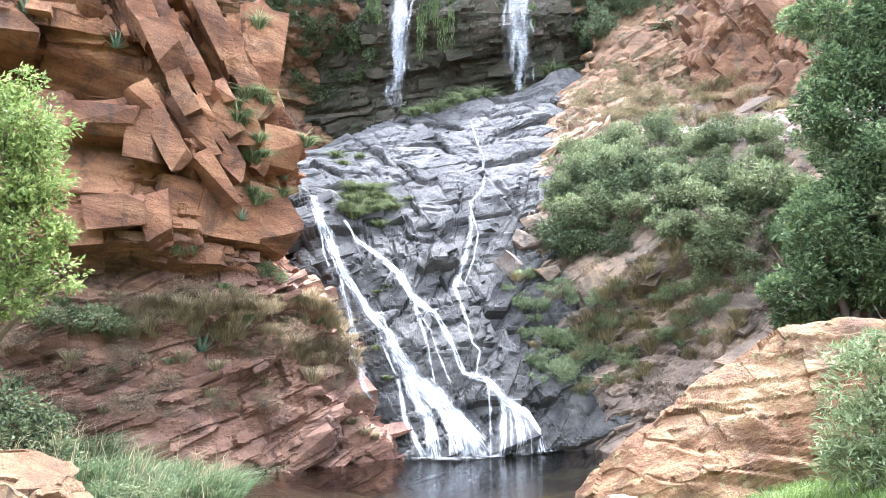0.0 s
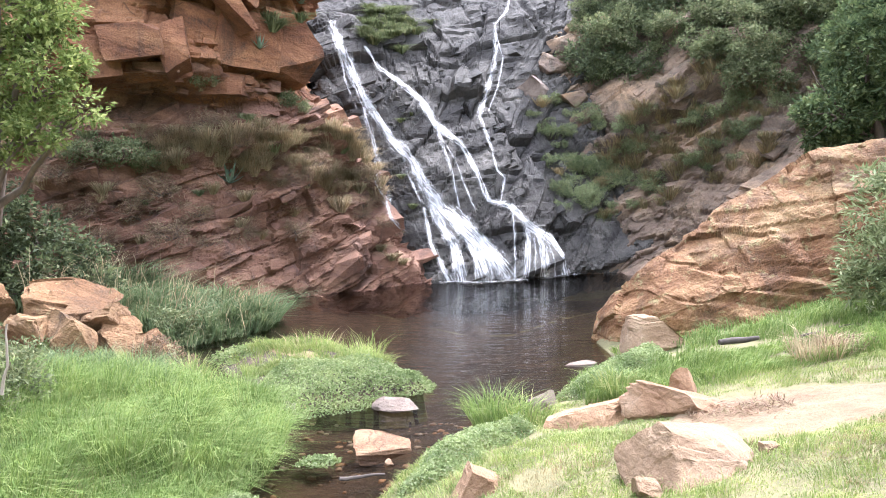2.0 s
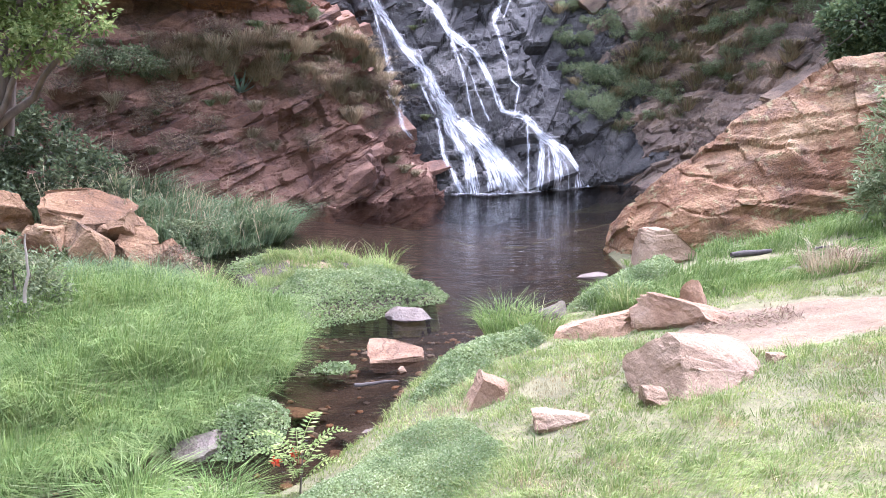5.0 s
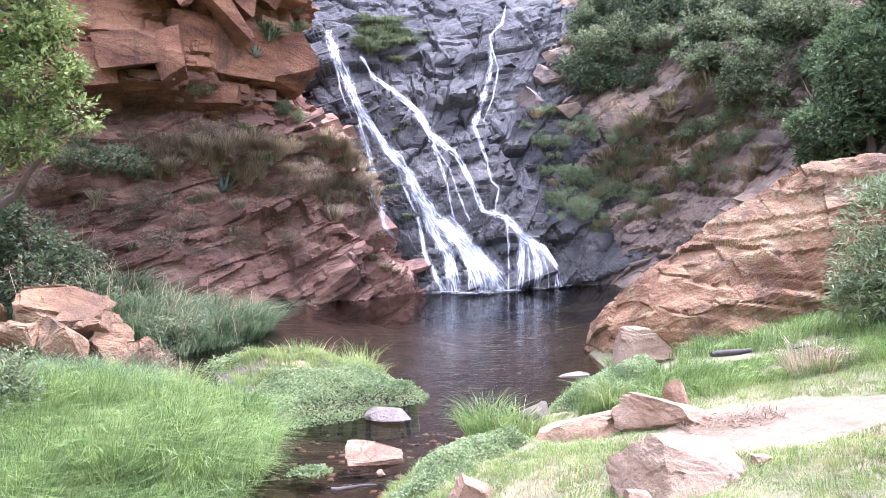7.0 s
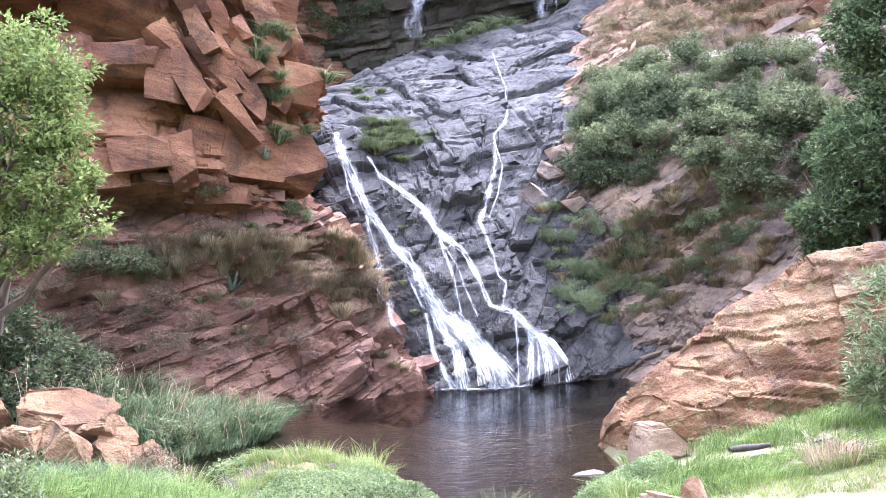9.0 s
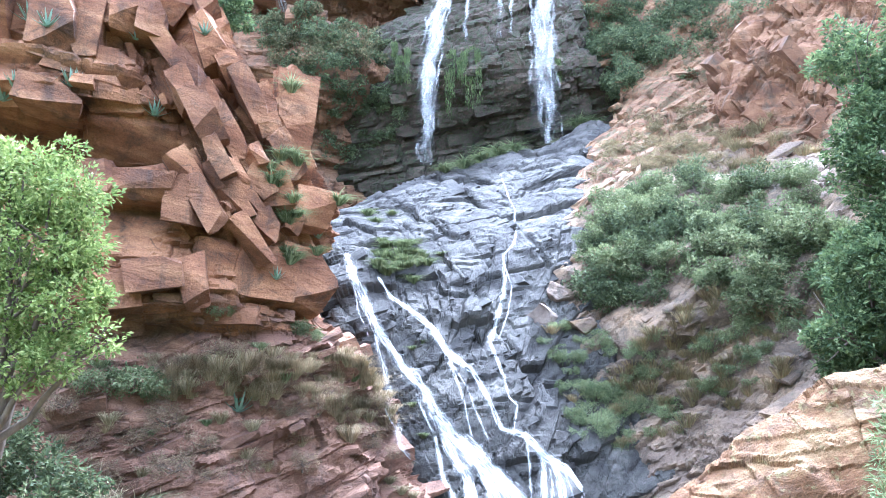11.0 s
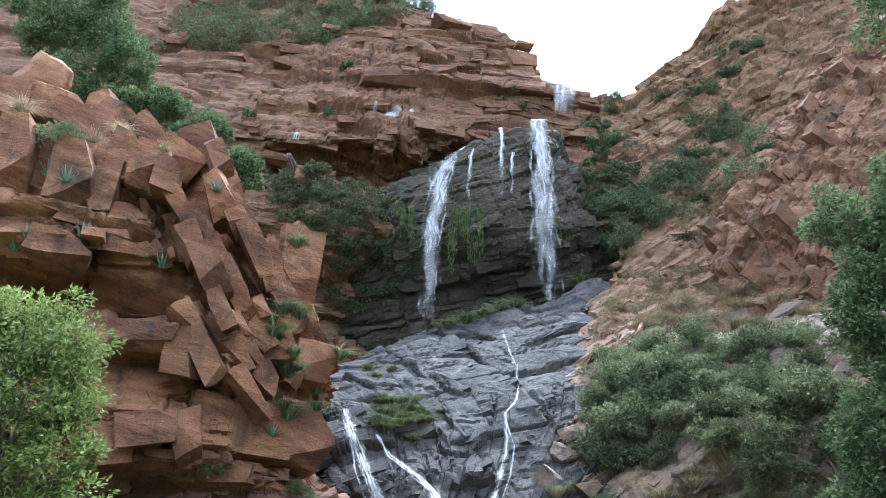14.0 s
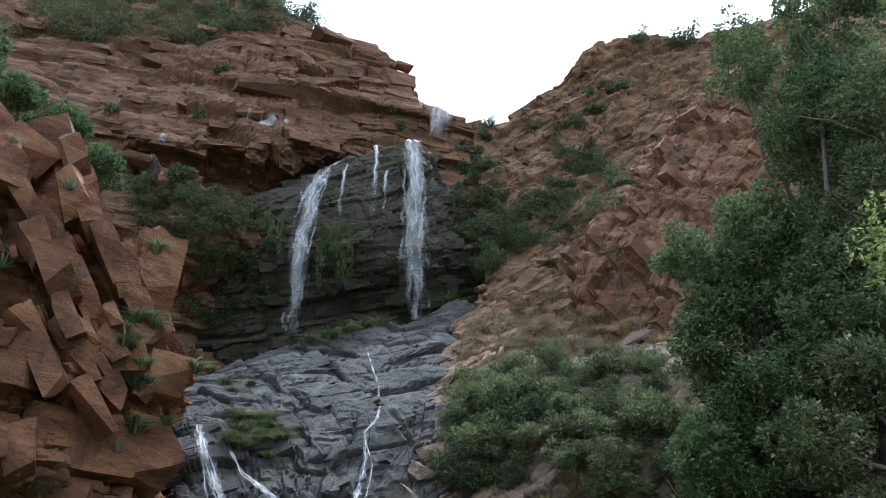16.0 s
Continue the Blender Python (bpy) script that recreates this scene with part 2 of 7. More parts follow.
def rock_material(name, colours, dark, bed, cracks=1.2, rough=0.85, lichen=None, lichen_amount=0.6, even=False):
    """Bedded rock: colour in layers and patches, dark weathering, fine cracks and grain."""
    m, nt, b = shader(name, rough)
    b.inputs["Specular IOR Level"].default_value = 0.3
    plain = world_coords(nt)
    layered = world_coords(nt, *bed, *((0.35, 0.35, 0.25) if even else (1.6, 1.6, 0.35)))
    patches = noise_node(nt, 0.55, 7, 0.65, layered, 0.4)
    base = ramp(nt, patches.outputs["Fac"], list(zip((0.3, 0.45, 0.56, 0.7), colours)))
    stain = noise_node(nt, 0.9, 8, 0.7, plain, 0.6)
    base = mixed(nt, ramp(nt, stain.outputs["Fac"], [(0.52, (0, 0, 0)), (0.68, (0.85, 0.85, 0.85))]), base, dark)
    g, info, odd = nt.nodes.new("ShaderNodeNewGeometry"), nt.nodes.new("ShaderNodeObjectInfo"), nt.nodes.new("ShaderNodeMath")
    odd.operation = "PINGPONG"
    odd.inputs[1].default_value = 1.0
    total = nt.nodes.new("ShaderNodeMath")
    nt.links.new(g.outputs["Random Per Island"], total.inputs[0])
    nt.links.new(info.outputs["Random"], total.inputs[1])
    nt.links.new(total.outputs[0], odd.inputs[0])
    base = mixed(nt, 0.75, base, ramp(nt, odd.outputs[0], [(0.0, (0.72, 0.7, 0.68)), (0.5, (1.0, 1.0, 1.0)), (1.0, (1.25, 1.22, 1.16))]), "MULTIPLY")
    if lichen:
        spots = noise_node(nt, 5.0, 9, 0.75, plain)
        base = mixed(nt, ramp(nt, spots.outputs["Fac"], [(lichen_amount, (0, 0, 0)), (lichen_amount + 0.06, (0.8, 0.8, 0.8))]), base, lichen)
    grain = noise_node(nt, 28, 6, 0.7, plain)
    base = mixed(nt, 0.25 if even else 0.5, base, ramp(nt, grain.outputs["Fac"], [(0.3, (0.35, 0.35, 0.35)), (0.7, (1.6, 1.6, 1.6))]), "MULTIPLY")
    crack = nt.nodes.new("ShaderNodeTexVoronoi")
    crack.feature = "DISTANCE_TO_EDGE"
    crack.inputs["Scale"].default_value = cracks
    warp = noise_node(nt, 2.0, 4, 0.6, plain)
    joints = world_coords(nt, *bed, 1.0, 1.0, 0.55)
    bent_joints = mixed(nt, 0.34, joints, warp.outputs["Color"])
    nt.links.new(bent_joints, crack.inputs["Vector"])
    small = nt.nodes.new("ShaderNodeTexVoronoi")
    small.feature = "DISTANCE_TO_EDGE"
    small.inputs["Scale"].default_value = cracks * 3.1
    nt.links.new(bent_joints, small.inputs["Vector"])
    dirt = noise_node(nt, 1.7, 5, 0.6, plain)
    split = ramp(nt, crack.outputs["Distance"], [(0.0, (0.75, 0.75, 0.75)), (0.025, (0, 0, 0))])
    hair = ramp(nt, small.outputs["Distance"], [(0.0, (0.4, 0.4, 0.4)), (0.03, (0, 0, 0))])
    where = ramp(nt, dirt.outputs["Fac"], [(0.52, (0, 0, 0)), (0.66, (0.8, 0.8, 0.8))])
    if not even:
        base = mixed(nt, mixed(nt, 1.0, split, where, "MULTIPLY"), base, tuple(c * 0.5 for c in dark))
        base = mixed(nt, mixed(nt, 1.0, hair, where, "MULTIPLY"), base, tuple(c * 0.6 for c in dark))
        streak = noise_node(nt, 1.0, 6, 0.65, world_coords(nt, 0, 0, 0, 0.5, 0.5, 3.5))
        base = mixed(nt, ramp(nt, streak.outputs["Fac"], [(0.54, (0, 0, 0)), (0.7, (0.6, 0.6, 0.6))]), base, dark)
    else:
        blotch = noise_node(nt, 4.5, 8, 0.7, plain, 0.8)
        base = mixed(nt, ramp(nt, blotch.outputs["Fac"], [(0.52, (0, 0, 0)), (0.68, (0.45, 0.45, 0.45))]), base, dark)
        base = mixed(nt, mixed(nt, 1.0, split, where, "MULTIPLY"), base, tuple(c * 0.5 for c in dark))
        bump(nt, b, blotch.outputs["Fac"], 0.4, 0.03)
    nt.links.new(base, b.inputs["Base Color"])
    bump(nt, b, hair, -0.35, 0.02)
    bump(nt, b, ramp(nt, crack.outputs["Distance"], [(0.0, (0, 0, 0)), (0.05, (1, 1, 1))]), 0.2, 0.02)
    bump(nt, b, patches.outputs["Fac"], 0.5, 0.12)
    lumps = noise_node(nt, 7.0, 8, 0.7, plain, 0.3)
    bump(nt, b, lumps.outputs["Fac"], 0.7, 0.05)
    swell = noise_node(nt, 1.9, 8, 0.68, world_coords(nt, *bed, 1.3, 1.3, 0.6), 0.5)
    bump(nt, b, swell.outputs["Fac"], 0.7, 0.22 if not even else 0.03)
    bump(nt, b, grain.outputs["Fac"], 0.7, 0.03)
    return m


M_RED = rock_material("red_rock", [(0.095, 0.038, 0.018), (0.165, 0.072, 0.034), (0.24, 0.115, 0.055), (0.35, 0.19, 0.10)], (0.042, 0.028, 0.021), (12, 18, 0), 1.1)
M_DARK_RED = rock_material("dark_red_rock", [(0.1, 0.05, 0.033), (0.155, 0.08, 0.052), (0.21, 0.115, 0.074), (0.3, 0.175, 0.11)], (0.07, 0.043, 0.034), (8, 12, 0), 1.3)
M_GREY = rock_material("grey_rock", [(0.025, 0.022, 0.0195), (0.041, 0.037, 0.033), (0.062, 0.057, 0.05), (0.104, 0.095, 0.083)], (0.018, 0.017, 0.016), (20, -28, 0), 0.9, 0.8, (0.12, 0.11, 0.095), 0.6)
M_WET = rock_material("wet_dark_rock", [(0.032, 0.023, 0.017), (0.05, 0.036, 0.027), (0.072, 0.053, 0.04), (0.115, 0.084, 0.062)], (0.024, 0.027, 0.014), (30, -10, 0), 0.8, 0.9, (0.035, 0.048, 0.018), 0.5)
M_ORANGE = rock_material("orange_rock", [(0.085, 0.04, 0.021), (0.145, 0.072, 0.037), (0.195, 0.105, 0.056), (0.25, 0.15, 0.086)], (0.06, 0.047, 0.032), (5, 8, 0), 0.7, 0.85, (0.16, 0.145, 0.10), 0.62)
M_HILLROCK = rock_material("shaded_hill_rock", [(0.1, 0.055, 0.032), (0.155, 0.085, 0.047), (0.21, 0.118, 0.063), (0.27, 0.165, 0.095)], (0.06, 0.06, 0.03), (5, 20, 0), 0.6, 0.9, (0.09, 0.10, 0.045), 0.54)
M_BROWN = rock_material("brown_rock", [(0.082, 0.059, 0.044), (0.145, 0.104, 0.076), (0.215, 0.153, 0.104), (0.33, 0.22, 0.132)], (0.04, 0.036, 0.026), (24, -34, 0), 1.1, 0.85, (0.10, 0.10, 0.055), 0.58)
M_OCHRE = rock_material("ochre_rock", [(0.1056, 0.0475, 0.0194), (0.1584, 0.0792, 0.0352), (0.2112, 0.1214, 0.0572), (0.2904, 0.198, 0.1012)], (0.07, 0.04, 0.024), (-14, -20, 0), 0.9, 0.85, (0.24, 0.20, 0.09), 0.55)
M_PINK = rock_material("pink_rock", [(0.205, 0.113, 0.062), (0.27, 0.16, 0.09), (0.32, 0.20, 0.12), (0.385, 0.27, 0.177)], (0.14, 0.085, 0.056), (10, 20, 30), 2.4, even=True)


def ground_material():
    m, nt, b = shader("earth", 0.95)
    plain = world_coords(nt)
    n1, n2 = noise_node(nt, 1.3, 8, 0.65, plain), noise_node(nt, 14, 8, 0.7, plain)
    base = ramp(nt, n1.outputs["Fac"], [(0.3, (0.085, 0.075, 0.034)), (0.5, (0.13, 0.115, 0.05)), (0.66, (0.175, 0.15, 0.07)), (0.8, (0.22, 0.18, 0.10))])
    base = mixed(nt, 0.5, base, ramp(nt, n2.outputs["Fac"], [(0.3, (0.4, 0.4, 0.4)), (0.7, (1.5, 1.5, 1.5))]), "MULTIPLY")
    nt.links.new(base, b.inputs["Base Color"])
    bump(nt, b, n2.outputs["Fac"], 0.6, 0.03)
    return m


M_EARTH = ground_material()


def water_material():
    m = bpy.data.materials.new("pool_water")
    m.use_nodes = True
    nt = m.node_tree
    nt.nodes.remove(nt.nodes["Principled BSDF"])
    out = nt.nodes["Material Output"]
    clear, gloss, mix, fres = (nt.nodes.new(k) for k in ("ShaderNodeBsdfTransparent", "ShaderNodeBsdfGlossy", "ShaderNodeMixShader", "ShaderNodeFresnel"))
    clear.inputs["Color"].default_value = (0.50, 0.46, 0.40, 1)
    gloss.inputs["Roughness"].default_value = 0.04
    fres.inputs["IOR"].default_value = 1.33
    plain = world_coords(nt, 0, 0, 0, 1.0, 0.35, 1.0)
    w1, w2 = noise_node(nt, 2.2, 3, 0.5, plain, 0.5), noise_node(nt, 9.0, 3, 0.5, plain)
    bp = nt.nodes.new("ShaderNodeBump")
    bp.inputs["Strength"].default_value, bp.inputs["Distance"].default_value = 0.35, 0.06
    nt.links.new(w1.outputs["Fac"], bp.inputs["Height"])
    bq = nt.nodes.new("ShaderNodeBump")
    bq.inputs["Strength"].default_value, bq.inputs["Distance"].default_value = 0.25, 0.012
    nt.links.new(w2.outputs["Fac"], bq.inputs["Height"])
    nt.links.new(bp.outputs["Normal"], bq.inputs["Normal"])
    for s in (gloss, fres):
        nt.links.new(bq.outputs["Normal"], s.inputs["Normal"])
    nt.links.new(fres.outputs[0], mix.inputs[0])
    nt.links.new(clear.outputs[0], mix.inputs[1])
    nt.links.new(gloss.outputs[0], mix.inputs[2])
    nt.links.new(mix.outputs[0], out.inputs["Surface"])
    return m


M_WATER = water_material()


def fall_material(name, cover, across, down, spread=0.12, full=1.0, detail=6):
    """Falling white water: threads along the fall with clear gaps between them."""
    m, nt, b = shader(name, 0.35)
    b.inputs["Base Color"].default_value = (0.88, 0.87, 0.85, 1)
    b.inputs["Subsurface Weight"].default_value = 0.0
    uv = nt.nodes.new("ShaderNodeUVMap")
    mp = nt.nodes.new("ShaderNodeMapping")
    mp.inputs["Scale"].default_value = (across, down, 1)
    nt.links.new(uv.outputs[0], mp.inputs["Vector"])
    n = noise_node(nt, 1.0, detail, 0.7 if detail < 8 else 0.8, mp.outputs["Vector"], 0.3)
    thin = nt.nodes.new("ShaderNodeAttribute")
    thin.attribute_name = "fade"
    body = nt.nodes.new("ShaderNodeMath")
    body.operation = "MULTIPLY_ADD"
    body.inputs[1].default_value = -0.42
    nt.links.new(thin.outputs["Fac"], body.inputs[0])
    nt.links.new(n.outputs["Fac"], body.inputs[2])
    alpha = ramp(nt, body.outputs[0], [(cover - 0.12, (0, 0, 0)), (cover + spread, (full, full, full))])
    nt.links.new(alpha, b.inputs["Alpha"])
    bump(nt, b, n.outputs["Fac"], 0.6, 0.05)
    return m


M_STREAM = fall_material("white_water", 0.475, 17.0, 1.9, 0.26, 0.9, 8)
M_VEIL = fall_material("falling_veil", 0.42, 6.0, 0.6, 0.35, 0.7)
M_THREAD = fall_material("broken_water", 0.5, 16.0, 2.0, 0.26, 0.8, 8)
M_FOAM = fall_material("foam", 0.44, 4.0, 7.0, 0.26, 0.85, 8)
M_SPRAY = fall_material("drifting_spray", 0.42, 0.7, 0.22, 0.6, 0.2, 4)
M_FALL = fall_material("falling_white", 0.42, 2.6, 0.3, 0.42, 0.9, 10)


def leaf_material(name, colours, glow=0.35, rough=0.65):
    """Leaves and blades: colour varies from leaf to leaf, some light passes through."""
    m = bpy.data.materials.new(name)
    m.use_nodes = True
    nt = m.node_tree
    b = nt.nodes["Principled BSDF"]
    b.inputs["Roughness"].default_value, b.inputs["Specular IOR Level"].default_value = rough, 0.25
    g = nt.nodes.new("ShaderNodeNewGeometry")
    one = ramp(nt, g.outputs["Random Per Island"], list(zip((0.0, 0.4, 0.75, 1.0), colours)))
    patch = noise_node(nt, 0.8, 4, 0.6, world_coords(nt))
    one = mixed(nt, 0.6, one, ramp(nt, patch.outputs["Fac"], [(0.3, (0.55, 0.6, 0.5)), (0.7, (1.35, 1.3, 1.3))]), "MULTIPLY")
    clump = noise_node(nt, 3.6, 4, 0.65, world_coords(nt))
    one = mixed(nt, 0.7, one, ramp(nt, clump.outputs["Fac"], [(0.34, (0.5, 0.56, 0.5)), (0.5, (1.0, 1.0, 1.0)), (0.68, (1.4, 1.3, 1.25))]), "MULTIPLY")
    nt.links.new(one, b.inputs["Base Color"])
    t = nt.nodes.new("ShaderNodeBsdfTranslucent")
    nt.links.new(one, t.inputs["Color"])
    mix = nt.nodes.new("ShaderNodeMixShader")
    mix.inputs[0].default_value = glow
    nt.links.new(b.outputs[0], mix.inputs[1])
    nt.links.new(t.outputs[0], mix.inputs[2])
    nt.links.new(mix.outputs[0], nt.nodes["Material Output"].inputs["Surface"])
    return m


M_GRASS = leaf_material("meadow_grass", [(0.14, 0.20, 0.05), (0.195, 0.255, 0.068), (0.265, 0.295, 0.10), (0.35, 0.335, 0.16)], 0.4)
M_LUSH = leaf_material("lush_grass", [(0.092, 0.15, 0.034), (0.148, 0.212, 0.052), (0.20, 0.265, 0.076), (0.265, 0.31, 0.13)], 0.4)
M_DRY = leaf_material("dry_grass", [(0.24, 0.18, 0.11), (0.36, 0.28, 0.17), (0.48, 0.39, 0.26), (0.26, 0.25, 0.13)], 0.35, 0.7)
M_STRAW = leaf_material("straw", [(0.20, 0.15, 0.08), (0.28, 0.215, 0.115), (0.37, 0.295, 0.165), (0.24, 0.23, 0.11)], 0.35, 0.75)
M_BRUSH = leaf_material("dry_brush", [(0.13, 0.095, 0.055), (0.19, 0.145, 0.08), (0.25, 0.20, 0.11), (0.17, 0.17, 0.08)], 0.3, 0.8)
M_REED = leaf_material("reed_leaf", [(0.085, 0.125, 0.058), (0.125, 0.17, 0.08), (0.175, 0.215, 0.105), (0.25, 0.26, 0.145)], 0.35)
M_CRESS = leaf_material("cress_leaf", [(0.15, 0.195, 0.075), (0.20, 0.25, 0.10), (0.25, 0.30, 0.14), (0.33, 0.36, 0.21)], 0.45, 0.85)
M_LEAF_BRIGHT = leaf_material("sunlit_leaf", [(0.12, 0.16, 0.043), (0.185, 0.235, 0.067), (0.255, 0.30, 0.098), (0.34, 0.37, 0.15)], 0.45)
M_LEAF_DARK = leaf_material("dark_leaf", [(0.06, 0.078, 0.040), (0.092, 0.115, 0.056), (0.13, 0.155, 0.074), (0.18, 0.205, 0.10)], 0.35)
M_LEAF_TREE = leaf_material("tree_leaf", [(0.062, 0.092, 0.042), (0.10, 0.14, 0.06), (0.15, 0.195, 0.08), (0.22, 0.26, 0.115)], 0.4)
M_LEAF_MID = leaf_material("shrub_leaf", [(0.095, 0.115, 0.055), (0.138, 0.16, 0.075), (0.18, 0.205, 0.098), (0.25, 0.265, 0.14)], 0.38)
M_LEAF_OLIVE = leaf_material("olive_leaf", [(0.135, 0.165, 0.075), (0.19, 0.225, 0.105), (0.25, 0.285, 0.145), (0.32, 0.34, 0.20)], 0.3)
M_BROWN_LEAF = leaf_material("brown_leaf", [(0.14, 0.09, 0.06), (0.21, 0.14, 0.095), (0.29, 0.205, 0.14), (0.20, 0.18, 0.09)], 0.2, 0.8)
M_SCRUB = leaf_material("dry_scrub_leaf", [(0.07, 0.075, 0.035), (0.105, 0.105, 0.05), (0.15, 0.135, 0.065), (0.17, 0.125, 0.07)], 0.25, 0.8)
M_ALOE = leaf_material("aloe_leaf", [(0.12, 0.19, 0.14), (0.17, 0.25, 0.19), (0.22, 0.30, 0.23), (0.26, 0.30, 0.22)], 0.1, 0.4)
M_PETAL = leaf_material("red_petal", [(0.55, 0.05, 0.02), (0.62, 0.08, 0.03), (0.65, 0.13, 0.05), (0.68, 0.2, 0.1)], 0.3)
M_HANG = leaf_material("hanging_moss", [(0.05, 0.075, 0.022), (0.08, 0.11, 0.034), (0.12, 0.155, 0.05), (0.10, 0.10, 0.045)], 0.3)


def bark_material(name, a, b_):
    m, nt, b = shader(name, 0.9)
    n = noise_node(nt, 6, 8, 0.7, world_coords(nt, 0, 0, 0, 1, 1, 5))
    nt.links.new(ramp(nt, n.outputs["Fac"], [(0.3, a), (0.7, b_)]), b.inputs["Base Color"])
    bump(nt, b, n.outputs["Fac"], 0.7, 0.02)
    return m


M_BARK = bark_material("bark", (0.05, 0.035, 0.025), (0.16, 0.12, 0.09))
M_LOG = bark_material("dead_wood", (0.02, 0.015, 0.012), (0.085, 0.066, 0.052))
M_BLEACHED = bark_material("bleached_wood", (0.12, 0.09, 0.065), (0.34, 0.28, 0.22))
M_BED = rock_material("stream_bed", [(0.038, 0.027, 0.019), (0.06, 0.042, 0.029), (0.085, 0.058, 0.039), (0.125, 0.083, 0.055)], (0.027, 0.021, 0.015), (0, 0, 0), 6.0, even=True)
M_SAND = rock_material("pale_sand", [(0.16, 0.108, 0.062), (0.205, 0.142, 0.083), (0.24, 0.173, 0.105), (0.285, 0.216, 0.137)], (0.17, 0.11, 0.07), (0, 0, 0), 9.0, 0.95, even=True)
M_PALE = rock_material("pale_rock", [(0.195, 0.122, 0.07), (0.25, 0.162, 0.097), (0.295, 0.20, 0.123), (0.355, 0.26, 0.168)], (0.17, 0.112, 0.074), (10, 20, 30), 2.2, even=True)
M_DULL = rock_material("dull_stone", [(0.10, 0.075, 0.058), (0.14, 0.105, 0.08), (0.18, 0.138, 0.108), (0.24, 0.19, 0.15)], (0.12, 0.09, 0.075), (10, 20, 30), 5.0, 0.75, even=True)
M_TAN = rock_material("tan_rock", [(0.108, 0.055, 0.027), (0.17, 0.095, 0.046), (0.225, 0.136, 0.069), (0.31, 0.215, 0.12)], (0.055, 0.034, 0.022), (10, 20, 30), 2.4, 0.85, (0.34, 0.26, 0.13), 0.6)
# for the added hill behind the viewer that holds back sky light
M_SKY_BLOCKER = leaf_material("sky_blocking_hill", [(0.03, 0.05, 0.02), (0.05, 0.08, 0.03), (0.07, 0.10, 0.04), (0.10, 0.13, 0.06)], 0.1, 0.9)


# ---- the gorge: rock masses ----
def lap(q, salt):
    """Overlapping beds: each one stands out at its underside and leans back towards its top, -0.5..0.5."""
    z = q[:, 2] + 0.28 * np.sin(q[:, 2] * 2.1 + salt) + 0.2 * np.sin(q[:, 2] * 5.3)
    return np.floor(z) + 0.5 - z


def relief_red(p):
    w = p + 0.12 * np.stack([fbm(p * 0.8, 3, 1), fbm(p * 0.8, 3, 2), fbm(p * 0.8, 3, 3)], 1)
    steep = smooth(-7.3, -6.5, p[:, 0] + 0.42 * (p[:, 2] - 9) + 0.5 * fbm(p * 0.5, 2, 4)) * smooth(6.9, 7.5, p[:, 2])
    low = smooth(5.3, 4.6, p[:, 2])
    q1, q2 = turned(w, 2, 4, 18, 3.2, 2.4, 1.5), turned(w, 12, 58, 25, 3.4, 1.8, 0.95)
    r1, r2 = turned(w, 3, 6, 24, 1.3, 1.0, 0.5), turned(w, 14, 60, 18, 1.6, 1.1, 0.45)
    b1, t1, e1 = blocks(q1, 11)
    m1, s1, f1 = blocks(r1, 23)
    b2, t2, e2 = blocks(q2, 15)
    m2, s2, f2 = blocks(r2, 27)
    l1, k1, g1 = blocks(turned(w, 6, 12, 10, 0.5, 0.45, 0.16), 37)
    n1, u1, h1 = blocks(turned(w, 16, -20, 12, 2.2, 1.6, 0.7), 41)
    n2, u2, h2 = blocks(turned(w, 14, -18, 20, 0.8, 0.7, 0.24), 45)
    quiet = smooth(0.0, 0.22, fbm(p * 0.5, 3, 29))
    big = (1 - steep) * (0.7 * b1 + 0.3 * t1 + 0.35 * lap(q1, 11)) + steep * (0.75 * b2 + 0.45 * t2 + 0.5 * lap(q2, 15))
    mid = (1 - steep) * (0.2 * m1 + 0.15 * s1 + 0.14 * lap(r1, 23)) + steep * (0.24 * m2 + 0.2 * s2 + 0.22 * lap(r2, 27))
    joint = -0.14 * smooth(0.05, 0.0, np.where(steep > 0.5, e2, e1)) - 0.05 * smooth(0.06, 0.0, np.where(steep > 0.5, f2, f1)) * quiet
    # the steep plates hang over a smooth wall
    under = 7.6 + 0.45 * n1 + 0.5 * b2 + 0.16 * (p[:, 0] + 5)
    hang = 0.16 * smooth(-0.04, 0.04, p[:, 2] - under) * smooth(-7.4, -6.6, p[:, 0])
    high = big + mid * (0.15 + 0.85 * quiet) + (0.06 * l1 + 0.08 * k1) * quiet + joint + hang - 0.18
    foot = 0.5 * n1 + 0.5 * u1 + (0.13 * n2 + 0.25 * u2) * (0.3 + 0.7 * quiet) + 0.7 * fbm(p * 0.6, 4, 43) + 0.05 * l1 + 0.12 * lap(turned(w, 10, -14, 12, 1, 1, 0.8), 41)
    return high * (1 - low) + foot * low + 0.03 * fbm(p * 4, 3, 3)


